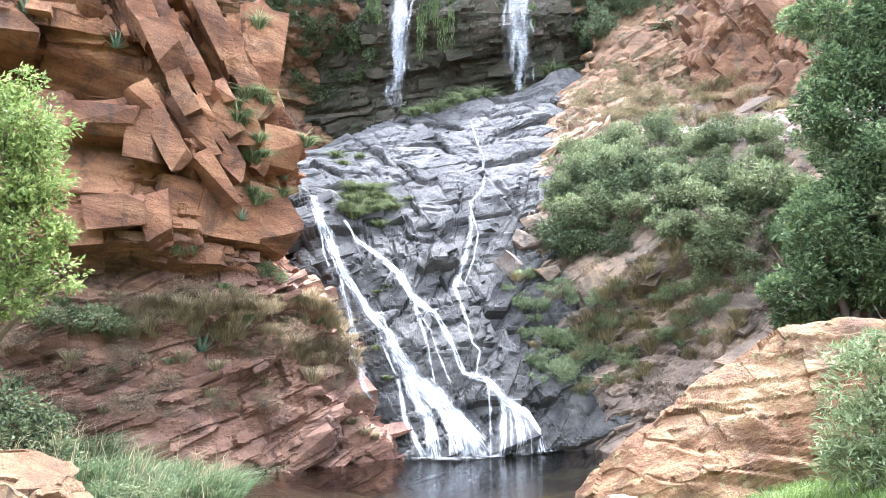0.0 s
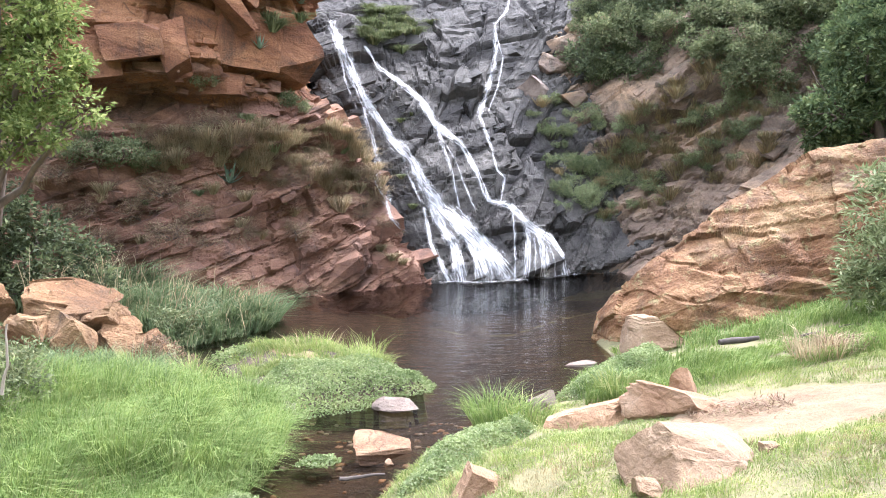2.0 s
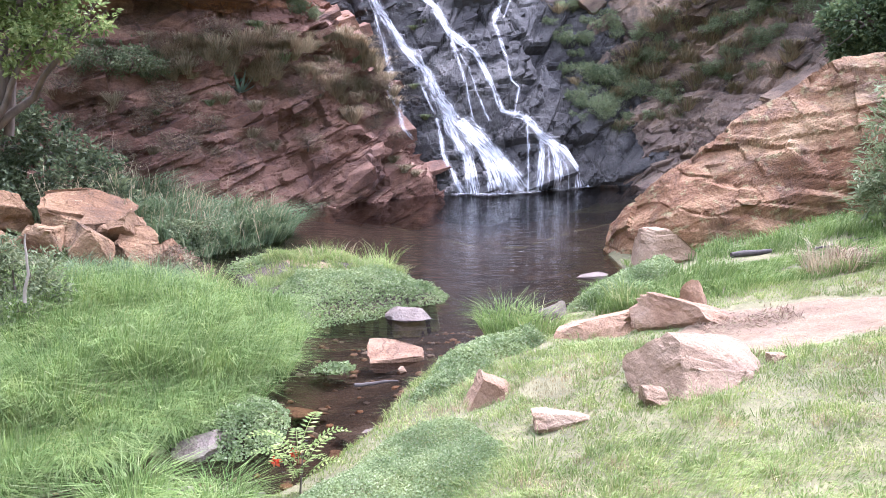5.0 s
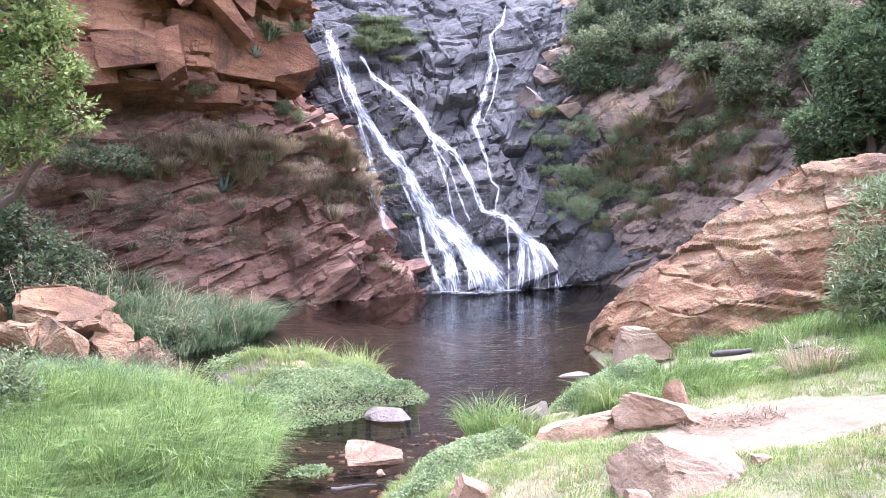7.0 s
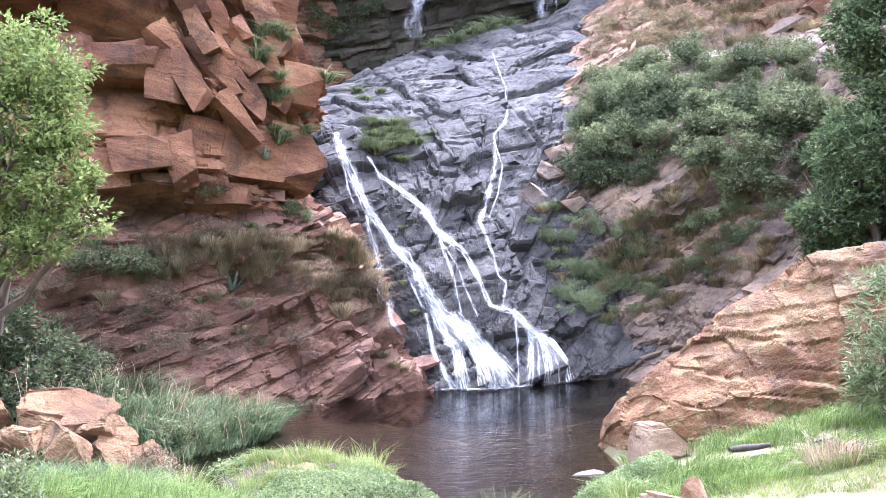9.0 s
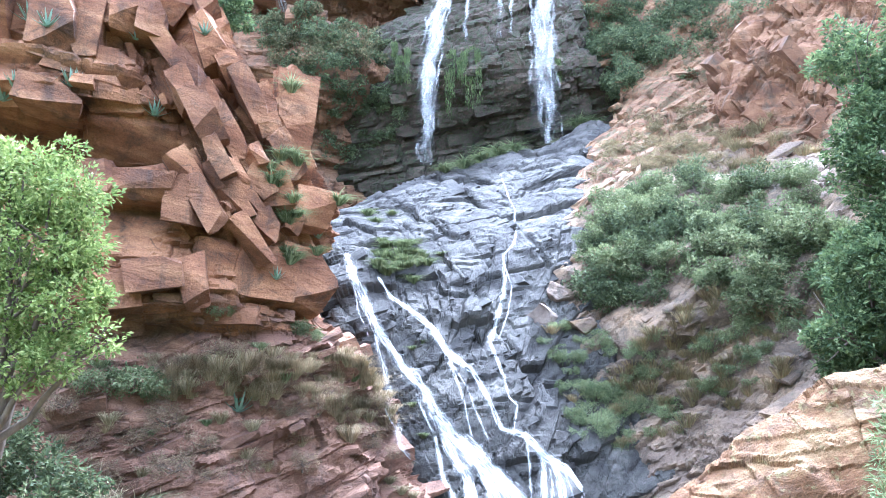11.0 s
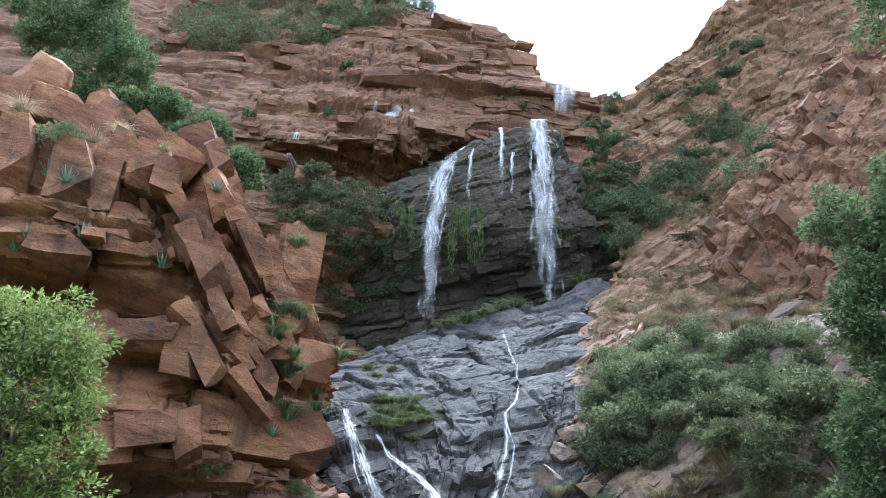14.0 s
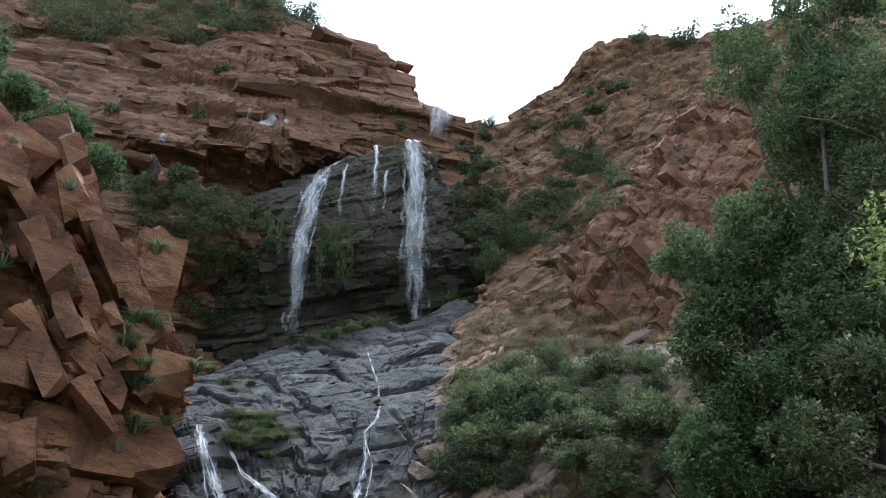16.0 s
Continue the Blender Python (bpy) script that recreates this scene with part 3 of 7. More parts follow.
def relief_grey(p):
    w = p + 0.25 * np.stack([fbm(p * 0.35, 3, 5), fbm(p * 0.35, 3, 6), fbm(p * 0.35, 3, 7)], 1)
    b1, t1, e1 = blocks(turned(w, 38, -22, 10, 4.0, 1.9, 1.0), 51)
    b2, t2, e2 = blocks(turned(w, 40, -24, 6, 1.5, 0.9, 0.34), 53)
    b3, t3, e3 = blocks(turned(w, 40, -22, 12, 0.7, 0.4, 0.13), 55)
    quiet = smooth(-0.2, 0.25, fbm(p * 0.5, 3, 57))
    rough = (0.6 + 0.5 * smooth(11, 7.5, p[:, 2])) * (0.4 + 0.6 * quiet)
    joint = -0.10 * smooth(0.05, 0.0, e1) - 0.045 * smooth(0.08, 0.0, e2)
    return 0.45 * b1 + 0.5 * t1 + rough * (0.26 * b2 + 0.34 * t2 + 0.10 * b3 + 0.16 * t3) + joint + 0.4 * fbm(p * 0.4, 3, 4) + 0.04 * fbm(p * 4, 3, 5)


def relief_far(p):
    w = p + 0.4 * np.stack([fbm(p * 0.25, 3, 8), fbm(p * 0.25, 3, 9), fbm(p * 0.25, 3, 10)], 1)
    b1, t1, e1 = blocks(turned(w, 3, 7, 0, 6.0, 4.0, 2.1), 71)
    b2, t2, e2 = blocks(turned(w, 4, 8, 12, 3.4, 2.4, 0.85), 73)
    b3, t3, e3 = blocks(turned(w, 4, 7, -8, 1.3, 1.0, 0.34), 75)
    calm = 0.45 + 0.55 * smooth(5.5, -1, p[:, 0])
    joint = -0.22 * smooth(0.06, 0.0, e1) - 0.12 * smooth(0.07, 0.0, e2)
    return calm * (1.5 * b1 + 0.7 * t1 + 0.55 * b2 + 0.4 * t2 + 0.16 * b3 + 0.2 * t3 + joint + 0.9 * fbm(p * 0.15, 3, 6))


def relief_spur(p):
    w = p + 0.4 * np.stack([fbm(p * 0.3, 3, 21), fbm(p * 0.3, 3, 22), fbm(p * 0.3, 3, 23)], 1)
    b1, t1, e1 = blocks(turned(w, 20, 38, 15, 3.4, 2.6, 1.8), 61)
    b2, t2, e2 = blocks(turned(w, 25, 42, 5, 1.4, 1.2, 0.8), 63)
    b3, t3, e3 = blocks(turned(w, 15, 35, 20, 0.6, 0.5, 0.35), 65)
    joint = -0.2 * smooth(0.05, 0.0, e1) - 0.1 * smooth(0.06, 0.0, e2)
    return 1.1 * b1 + 1.1 * t1 + 0.3 * b2 + 0.5 * t2 + 0.08 * b3 + 0.16 * t3 + joint + 0.8 * fbm(p * 0.2, 4, 24)


def relief_slope(p):
    w = p + 0.3 * np.stack([fbm(p * 0.3, 3, 12), fbm(p * 0.3, 3, 13), fbm(p * 0.3, 3, 14)], 1)
    b1, t1, e1 = blocks(turned(w, 24, -34, 10, 5.5, 2.4, 0.9), 83)
    b2, t2, e2 = blocks(turned(w, 24, -35, 6, 2.6, 1.0, 0.32), 85)
    b3, t3, e3 = blocks(turned(w, 22, -33, 14, 0.9, 0.45, 0.14), 87)
    joint = -0.16 * smooth(0.06, 0.0, e1) - 0.08 * smooth(0.08, 0.0, e2)
    return 0.6 * b1 + 0.5 * t1 + 0.26 * b2 + 0.36 * t2 + 0.07 * b3 + 0.12 * t3 + joint + 0.9 * fbm(p * 0.22, 4, 8)


def relief_ochre(p):
    """Worn sandstone with broken ledges: each bed leans out towards its top and ends in a step."""
    warp = 0.22 * fbm(p * np.array([0.5, 0.5, 0.9]), 3, 15)
    c = p[:, 2] + 0.16 * p[:, 0] + 0.10 * p[:, 1] + warp
    out = 0.0
    for thick, deep, salt, far in ((0.7, 0.17, 16, 0.9), (0.31, 0.07, 17, 1.4)):
        k = np.floor(c / thick)
        there = smooth(0.0, 0.22, fbm(p * far + k[:, None] * 7.3, 3, salt))
        part_up = c / thick - k
        out = out + deep * there * (np.where(part_up < 0.74, part_up / 0.74, (1 - part_up) / 0.26) - 0.6)
    b2, t2, e2 = blocks(turned(p, -26, 12, 30, 1.1, 0.9, 0.5), 95)
    worn = smooth(-0.2, 0.5, p[:, 2] - 0.42 * p[:, 0] + 0.35)
    return out * (1 - 0.75 * worn) + 0.08 * b2 + 0.16 * t2 + 0.24 * fbm(p * 0.6, 3, 18) + 0.06 * fbm(p * 2.6, 4, 19) + 0.02 * fbm(p * 9, 3, 21)


# rows run from foot to crest; each row from the viewer's left to the right, then back into the gorge
LEFT_CLIFF = [
    [(-19, 15.0, -1), (-12, 16.5, -1), (-8, 17.0, -1), (-4.6, 18.5, -1), (-2.2, 20.3, -1), (-0.3, 21.9, -1), (-0.8, 23.5, -1), (-3, 27, -1)],
    [(-19, 15.2, .5), (-12, 16.8, .5), (-8, 17.3, .5), (-4.8, 18.7, .5), (-2.5, 20.6, .5), (-0.7, 22.1, .5), (-1.1, 23.8, .5), (-3.2, 27, .5)],
    [(-19, 15.8, 2), (-12, 17.1, 2), (-8, 17.5, 2), (-5.2, 18.9, 2), (-3.2, 20.7, 2), (-1.7, 22.3, 2), (-2.0, 24, 2), (-3.6, 27, 2)],
    [(-19, 16.4, 3.7), (-12, 17.3, 3.7), (-8, 17.6, 3.7), (-5.4, 18.7, 3.6), (-3.6, 20.4, 3.6), (-2.3, 22.1, 3.6), (-2.6, 24, 3.7), (-4, 27, 3.7)],
]
LEFT_CLIFF += [
    [(-19, 17.9, 4.9), (-12, 18.2, 4.9), (-8, 18.5, 4.9), (-5.6, 19.2, 4.8), (-4.1, 20.3, 4.9), (-3.3, 22.0, 4.8), (-3.5, 24, 4.9), (-4.6, 27, 5)],
    [(-19, 16.8, 5.4), (-12, 16.9, 5.4), (-8, 17.0, 5.3), (-5.8, 17.9, 5.3), (-4.7, 19.2, 5.3), (-3.85, 21.2, 5.4), (-4.0, 23, 5.6), (-5.2, 27, 6)],
    [(-19, 16.9, 7.2), (-12, 17.1, 7.2), (-8, 17.4, 7.2), (-6, 18.1, 7.2), (-5.0, 19.3, 7.2), (-4.0, 21.2, 7.2), (-4.1, 23, 7.2), (-5.2, 27, 7.2)],
    [(-19, 17.2, 8.8), (-12, 17.6, 8.8), (-8.2, 17.8, 8.8), (-6.3, 18.2, 9), (-5.2, 19.4, 9), (-4.3, 21.4, 9.2), (-4.4, 23.4, 9.2), (-5.2, 27, 9.2)],
]
LEFT_CLIFF += [
    [(-19, 19.6, 9.3), (-12, 20.2, 9.3), (-8.5, 20.2, 9.3), (-6.9, 19.4, 9.5), (-5.6, 19.6, 9.9), (-4.7, 21.5, 10.1), (-4.8, 23.5, 10.2), (-5.5, 27, 10)],
    [(-19, 16.6, 10.7), (-12, 16.8, 10.7), (-9.0, 17.0, 10.6), (-7.2, 18.2, 10.6), (-5.9, 19.4, 10.8), (-4.7, 21.6, 11.2), (-4.8, 23.7, 11.2), (-5.6, 27, 11.2)],
    [(-19, 17.3, 12.5), (-12, 17.6, 12.5), (-9.2, 18.0, 12.5), (-7.6, 18.8, 12.5), (-6.6, 20.4, 12.4), (-5.2, 22.0, 12.3), (-5.3, 24, 12.4), (-6.2, 27, 12.4)],
    [(-19, 18.0, 15.0), (-12.5, 18.4, 14.9), (-10.2, 19.0, 14.8), (-8.4, 20.2, 14.6), (-7.4, 21.4, 14.4), (-6.9, 22.4, 14.0), (-7.0, 24, 13.6), (-8, 27, 13.6)],
    [(-19, 19.5, 17.2), (-13.7, 20.2, 16.5), (-11.4, 21.0, 15.9), (-10.2, 21.4, 15.4), (-9.2, 21.7, 15.0), (-8.2, 22.2, 15.3), (-8.1, 24.2, 15.2), (-9.4, 27, 15.0)],
    [(-19, 28, 19), (-14, 28, 18), (-12, 28, 17), (-11, 28, 16), (-10.5, 28, 15.5), (-10, 28, 15.5), (-9.9, 28, 15.5), (-9.8, 28.5, 15.3)],
]


def red_bed(p):
    steep = p[0] + 0.35 * (p[2] - 9) > -7.6 and p[2] > 5.6
    return (12, 58, 25) if steep else (16, -20, 14) if p[2] < 4.8 else (2, 5, 18)


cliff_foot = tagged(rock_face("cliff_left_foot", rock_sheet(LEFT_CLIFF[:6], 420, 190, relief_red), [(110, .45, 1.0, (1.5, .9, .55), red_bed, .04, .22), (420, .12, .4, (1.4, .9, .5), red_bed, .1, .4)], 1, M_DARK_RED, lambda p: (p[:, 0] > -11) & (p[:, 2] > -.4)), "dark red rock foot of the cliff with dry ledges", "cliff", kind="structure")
cliff_left = tagged(rock_face("cliff_left", rock_sheet(LEFT_CLIFF[4:], 520, 400, relief_red), [(110, .5, 1.0, (1.7, .9, .6), red_bed, .05, .26), (260, .2, .55, (1.5, .9, .55), red_bed, .08, .35), (260, .09, .24, (1.5, .8, .5), red_bed, .12, .45)], 2, M_RED, lambda p: (p[:, 0] > -14.5) & (p[:, 1] < 25)), "overhanging cliff of jointed red sandstone beside the pool", "cliff", kind="structure")

# leaning fins and square overhanging blocks: middle, size, turn
CRAG_BLOCKS = [
    ((-5.65, 18.75, 7.85), (2.4, 1.3, .6), (8, 58, 20)), ((-5.37, 19.05, 8.2), (2.0, 1.2, .5), (8, 58, 24)), ((-6.32, 18.0, 8.3), (1.8, 1.1, .55), (8, 60, 16)),
    ((-4.86, 19.6, 8.35), (1.3, 1.4, 1.2), (4, 12, 30)), ((-4.2, 20.6, 8.4), (.9, 1.3, 1.4), (2, 4, 35)), ((-7.04, 17.5, 5.85), (1.9, 1.3, 1.1), (0, -8, 15)),
    ((-4.95, 19.9, 10.4), (2.2, 1.2, .7), (8, 62, 25)), ((-6.5, 19.2, 13.1), (2.6, 1.2, .7), (8, 64, 20)), ((-6.36, 18.1, 9.95), (2.6, 1.2, .6), (8, 60, 18)),
    ((-5.55, 18.9, 9.5), (2.2, 1.1, .55), (8, 60, 22)), ((-4.65, 20.6, 10.7), (.8, 1.0, 2.2), (0, 5, 30)), ((-8.76, 18.4, 13.1), (1.9, 1.5, 1.0), (0, 6, 15)),
    ((-9.76, 17.9, 12.2), (1.3, 1.3, 1.6), (0, 4, 10)), ((-5.2, 19.5, 6.1), (3.2, 1.0, 1.7), (0, 2, 42)), ((-7.59, 17.6, 8.3), (2.4, 1.1, 1.0), (0, 2, 12)),
    ((-11.4, 18.1, 13.1), (1.4, 1.2, 1.8), (0, 2, 8)), ((-7.0, 18.6, 11.6), (2.8, 1.3, .7), (8, 56, 16)), ((-5.9, 19.3, 11.8), (2.4, 1.2, .6), (8, 62, 24)),
]
CRAG_BLOCKS += [
    ((-11.7, 19.6, 15.2), (1.2, 1.2, 1.3), (10, 20, 30)), ((-10.4, 20.0, 15.5), (1.1, 1.2, 1.6), (5, 30, 10)), ((-9.5, 20.2, 15.2), (1.2, 1.2, 1.0), (10, 40, 40)),
    ((-8.6, 20.4, 14.7), (1.1, 1.1, 1.0), (0, 30, 20)), ((-7.75, 20.9, 15.1), (1.7, 1.1, .8), (8, 66, 15)), ((-7.1, 20.6, 14.3), (1.6, 1.1, .7), (8, 62, 25)),
    ((-12.9, 19.6, 16.0), (1.6, 1.4, 1.3), (0, 10, 5)), ((-10.8, 18.9, 14.0), (1.5, 1.2, .8), (4, 10, 12)), ((-9.2, 19.2, 14.1), (1.3, 1.2, .8), (4, 14, 25)),
]
shaped = [b.data for b in cliff_left.children][:24]
cr = np.random.default_rng(12)
for k, (middle, size, lean) in enumerate(CRAG_BLOCKS):
    # each block has broken across into pieces that have slipped a little
    pieces = 3 if size[0] > 1.8 else 2 if size[0] > 1.2 else 1
    long = cr.dirichlet(np.full(pieces, 5.0)) * size[0] * 1.1
    start = -size[0] / 2
    for n in range(pieces):
        block = new("rock_block", shaped[int(cr.integers(len(shaped)))])
        block.parent = cliff_left
        slip = Vector((start + long[n] / 2, cr.normal() * .10 * size[1], cr.normal() * .16 * size[2]))
        turn = [a + cr.normal() * 2.5 for a in lean]
        grow = (long[n] * 1.25, size[1] * cr.uniform(.75, 1.15), size[2] * cr.uniform(.65, 1.2))
        block.matrix_basis = Matrix.Translation(Vector(middle) + pose(0, 0, 0, *lean).to_3x3() @ slip) @ pose(0, 0, 0, *turn) @ Matrix.Diagonal((*grow, 1))
        start += long[n]

SLAB = [
    [(-5, 23.2, -1.2), (-2.5, 22.4, -1.2), (-0.3, 21.8, -1.2), (1, 22.0, -1.2), (2.2, 22.4, -1.2), (3.4, 23.0, -1.2), (4.8, 23.5, -1.2), (6.5, 23.7, -1.2)],
    [(-5, 23.5, .4), (-2.5, 22.7, .4), (-0.4, 22.1, .4), (1, 22.3, .4), (2.2, 22.7, .4), (3.4, 23.3, .4), (4.8, 23.8, .4), (6.5, 24.0, .4)],
    [(-5, 25, 3), (-3, 23.9, 3), (-1.2, 23.6, 3), (.3, 23.8, 3), (1.6, 24.1, 3), (3, 24.7, 3), (4.4, 25.3, 3), (6, 26, 3)],
    [(-6, 27.5, 6), (-4, 25.7, 6), (-2, 25.5, 6), (-.3, 26, 6), (1.2, 26.4, 6.1), (2.6, 27, 6.3), (4.2, 27.4, 6.5), (6, 28, 6.5)],
]
SLAB += [
    [(-7, 30, 8.8), (-4.6, 28, 8.8), (-2.6, 28.4, 8.6), (-.4, 29.4, 9.0), (1.2, 29.8, 9.5), (2.8, 30.2, 10), (4.5, 31, 10.6), (6.5, 32, 11)],
    [(-8, 32.5, 10.3), (-5.6, 31.8, 10.6), (-3.2, 32.8, 11.4), (-.5, 34, 12.2), (1.8, 35.2, 13.0), (4, 36.6, 14), (6.3, 37.6, 15), (8.5, 38.5, 15.5)],
    [(-9, 34, 11), (-6.1, 35, 12.1), (-3.2, 37, 13.9), (-.1, 39, 15.4), (3, 41, 16.8), (5.5, 43, 18.2), (8.1, 44, 20.0), (10.2, 44, 19.5)],
    [(-10, 54, 10.5), (-7, 54, 11.6), (-4, 54, 13.2), (-1, 54, 14.6), (2, 54, 16.2), (5, 54, 17.6), (8.1, 54, 19.8), (10.2, 54, 19.5)],
]
slab = tagged(rock_face("rock_slab", rock_sheet(SLAB, 330, 430, relief_grey), [(200, .5, 1.5, (1.8, .8, .3), lambda p: (40, -23, 8), .04, .18), (1400, .1, .45, (1.9, .8, .35), lambda p: (40, -22, 8), .12, .5)], 3, M_GREY, lambda p: p[:, 1] < 45), "wet grey rock slab under the lower cascade", "rock face", kind="structure")

HEAD_WALL = [
    [(-45, 40, 12), (-24, 42, 12), (-14, 44, 12), (-7, 48, 13), (-2, 50.5, 13), (1, 51.5, 14), (5.5, 52, 16), (9, 50, 17), (13, 46, 17)],
    [(-45, 40, 19), (-24, 42, 19), (-14, 44.5, 19), (-7, 48.5, 19), (-2, 51, 19.5), (1, 51.5, 20), (5.5, 52, 21), (9, 50, 21), (13, 46.5, 21)],
    [(-45, 39, 24), (-24, 40, 24), (-14, 41.5, 23.2), (-8, 42, 22.6), (-3.5, 45, 23.6), (1, 48.5, 23.8), (5.5, 49, 24.2), (9, 47, 25), (13, 46.5, 26)],
]
HEAD_WALL += [
    [(-45, 42, 30), (-24, 43, 28), (-14, 43.5, 26.3), (-7, 44, 26.3), (-3.2, 46, 27), (1.3, 49, 29.4), (5.4, 49, 31.4), (9, 48, 33), (13, 49, 34)],
    [(-45, 46, 31), (-24, 48.5, 29.3), (-14, 49.5, 27.8), (-7, 49.8, 28.4), (-2, 50.3, 30.0), (1.5, 49.8, 31.8), (5, 50, 33), (9, 49.5, 34.3), (13, 50, 36)],
    [(-45, 44, 34), (-24, 43.5, 31.6), (-14, 44, 30.4), (-7, 45.2, 30.8), (-2, 46.6, 32.2), (1.5, 48.2, 34.2), (4.6, 48.8, 34.8), (7.5, 49.2, 35.9), (12, 50, 36.2)],
]
HEAD_WALL += [
    [(-45, 48, 44), (-24, 49, 40.7), (-14, 49, 40), (-8, 49, 41.5), (-3, 49.5, 42), (1, 49.8, 39.6), (4.7, 48.7, 37.2), (7.6, 48.8, 37.1), (12, 51, 37.9)],
    [(-45, 58, 59), (-24, 58, 56), (-14, 57, 54.8), (-6, 55, 52), (-.8, 53, 48.0), (3.4, 51.2, 44.8), (5.9, 50.3, 41.2), (7.4, 49.6, 37.5), (12, 52, 38.3)],
    [(-45, 64, 60), (-24, 64, 56.5), (-14, 63, 55), (-6, 61, 52), (-.8, 59, 48), (3.4, 57, 44), (5.9, 56, 40), (7.6, 56, 36), (12, 57, 36.2)],
]
head_wall = tagged(rock_face("cliff_back", rock_sheet(HEAD_WALL, 400, 330, relief_far), [(300, .7, 2.2, (1.8, 1.0, .5), lambda p: (4, 8, 5), .08, .3), (1500, .25, .8, (1.6, .9, .5), lambda p: (4, 8, 0), .1, .4)], 4, M_ORANGE, lambda p: (p[:, 0] > -24) & (p[:, 2] > 23) & (p[:, 1] < 60)), "high bedded orange cliff at the head of the gorge", "cliff", kind="structure")

FALLS_LIP = [
    [(-9, 50, 15.5), (-5, 49.6, 15.5), (-1.5, 49.4, 16), (2, 49.4, 17), (5, 49.4, 18.5), (8, 49.4, 19), (11, 50, 19)],
    [(-9, 48, 19.5), (-5, 46.8, 19.5), (-1.5, 46.4, 20), (2, 46.4, 20.4), (5, 46.8, 21), (8, 47, 21.5), (11, 48, 22)],
    [(-8.5, 46.5, 22.6), (-4.8, 44.2, 22.6), (-1.4, 43.2, 22.6), (2, 43.1, 22.8), (5, 43.7, 23.2), (8, 45, 23.6), (10.6, 47.5, 24)],
    [(-7, 46.8, 26), (-4, 44.0, 26), (-1.2, 43.0, 26), (2, 43.0, 26), (5, 43.6, 26), (7.6, 44.9, 26), (9.6, 48, 26)],
    [(-4.2, 47.5, 28.4), (-2.2, 44.8, 28), (0, 43.6, 28.2), (2.2, 43.5, 28.6), (5, 43.9, 28.8), (7.2, 45.2, 28.8), (9, 48, 29)],
    [(-1.4, 48.5, 30.8), (0.6, 46.4, 30.2), (2.2, 45, 30.5), (3.6, 44.7, 31), (5.4, 44.9, 31.4), (6.9, 46, 31.5), (8.4, 48.5, 31.6)],
    [(0.2, 52, 31.8), (1.4, 51, 31.8), (2.6, 50.6, 32), (4, 50.4, 32.4), (5.5, 50.4, 32.8), (6.8, 50.6, 33), (8, 52, 33)],
]
falls_lip = tagged(rock_face("falls_lip", rock_sheet(FALLS_LIP, 170, 150, relief_grey), [(240, .5, 1.5, (1.3, .8, .6), lambda p: (20, -10, 0), .08, .3), (700, .2, .7, (1.3, .8, .6), lambda p: (20, -10, 0), .1, .4)], 5, M_WET), "dark wet bulging rock under the high falls", "rock face", kind="structure")

RIGHT_SLOPE = [
    [(4.2, 23.4, -1), (5.6, 23.4, -1), (7.2, 22.6, -1), (9, 21, -1), (11.5, 18.5, -1), (14, 15, -1), (18, 9, -1)],
    [(4.3, 24.2, .6), (5.8, 24.1, .6), (7.4, 23.2, 1.4), (9.2, 21.8, 2.6), (11.8, 19.4, 3.6), (14.5, 16, 4), (18.5, 10, 4)],
    [(3.8, 27, 4.8), (5.5, 26.2, 4.6), (7.6, 25.2, 5), (10, 24, 6), (13, 22, 7), (16, 18.5, 7), (20, 12, 7)],
    [(3.6, 29.3, 8.6), (5.6, 28.8, 8.6), (8, 28, 9), (11, 27, 9.8), (14.5, 25, 10.5), (18, 21, 10.5), (22, 14, 11)],
    [(4.2, 31.2, 11.0), (6, 32, 12.2), (8.4, 33, 13.2), (11.5, 34, 14.4), (15, 31.5, 13.5), (19.5, 27, 14), (24, 18, 15)],
]
RIGHT_SLOPE += [
    [(7, 39, 15.6), (9, 41, 17.6), (11, 41.5, 18.8), (13.5, 39.5, 18.6), (17, 36.5, 18), (22, 31, 19), (27, 21, 21)],
    [(10, 45, 20.5), (11.1, 45.5, 22), (13.5, 45, 24), (17.5, 45, 25), (22, 44, 27), (27, 37, 28), (33, 26, 28)],
    [(10.5, 47, 30), (12.5, 47.5, 31), (15.5, 48, 32), (19.5, 48, 33), (24, 47, 34.5), (30, 42, 35), (37, 30, 35)],
    [(11, 50, 37.6), (13.9, 50, 38.1), (16.9, 50, 40.8), (21.0, 49, 44.6), (25.2, 48, 46.0), (30.5, 46, 44.8), (39, 36, 42)],
    [(11, 56, 36), (14, 56, 37.6), (17.5, 56, 40), (22.5, 55, 43.5), (27.5, 54, 44), (34, 51, 43), (44, 40, 41)],
]
slope_foot = tagged(rock_face("slope_right_foot", rock_sheet(RIGHT_SLOPE[:5], 300, 210, relief_slope), [(150, .45, 1.6, (2.6, .9, .25), lambda p: (22, -35, 10), .06, .28), (1100, .12, .5, (2.3, .9, .3), lambda p: (22, -35, 10), .1, .45)], 6, M_BROWN, lambda p: p[:, 0] < 15), "steep grey-brown rock slope with dry soil", "rock slope", kind="structure")
right_slope = tagged(rock_face("slope_right", rock_sheet(RIGHT_SLOPE[4:], 280, 210, relief_slope), [(420, .6, 1.9, (1.4, .9, .55), lambda p: (20, -30, 10), .08, .3), (2600, .2, .7, (1.4, .9, .6), lambda p: (20, -30, 10), .12, .45)], 7, M_HILLROCK, lambda p: p[:, 0] < 31), "high slope of orange rock", "rock slope", kind="structure")

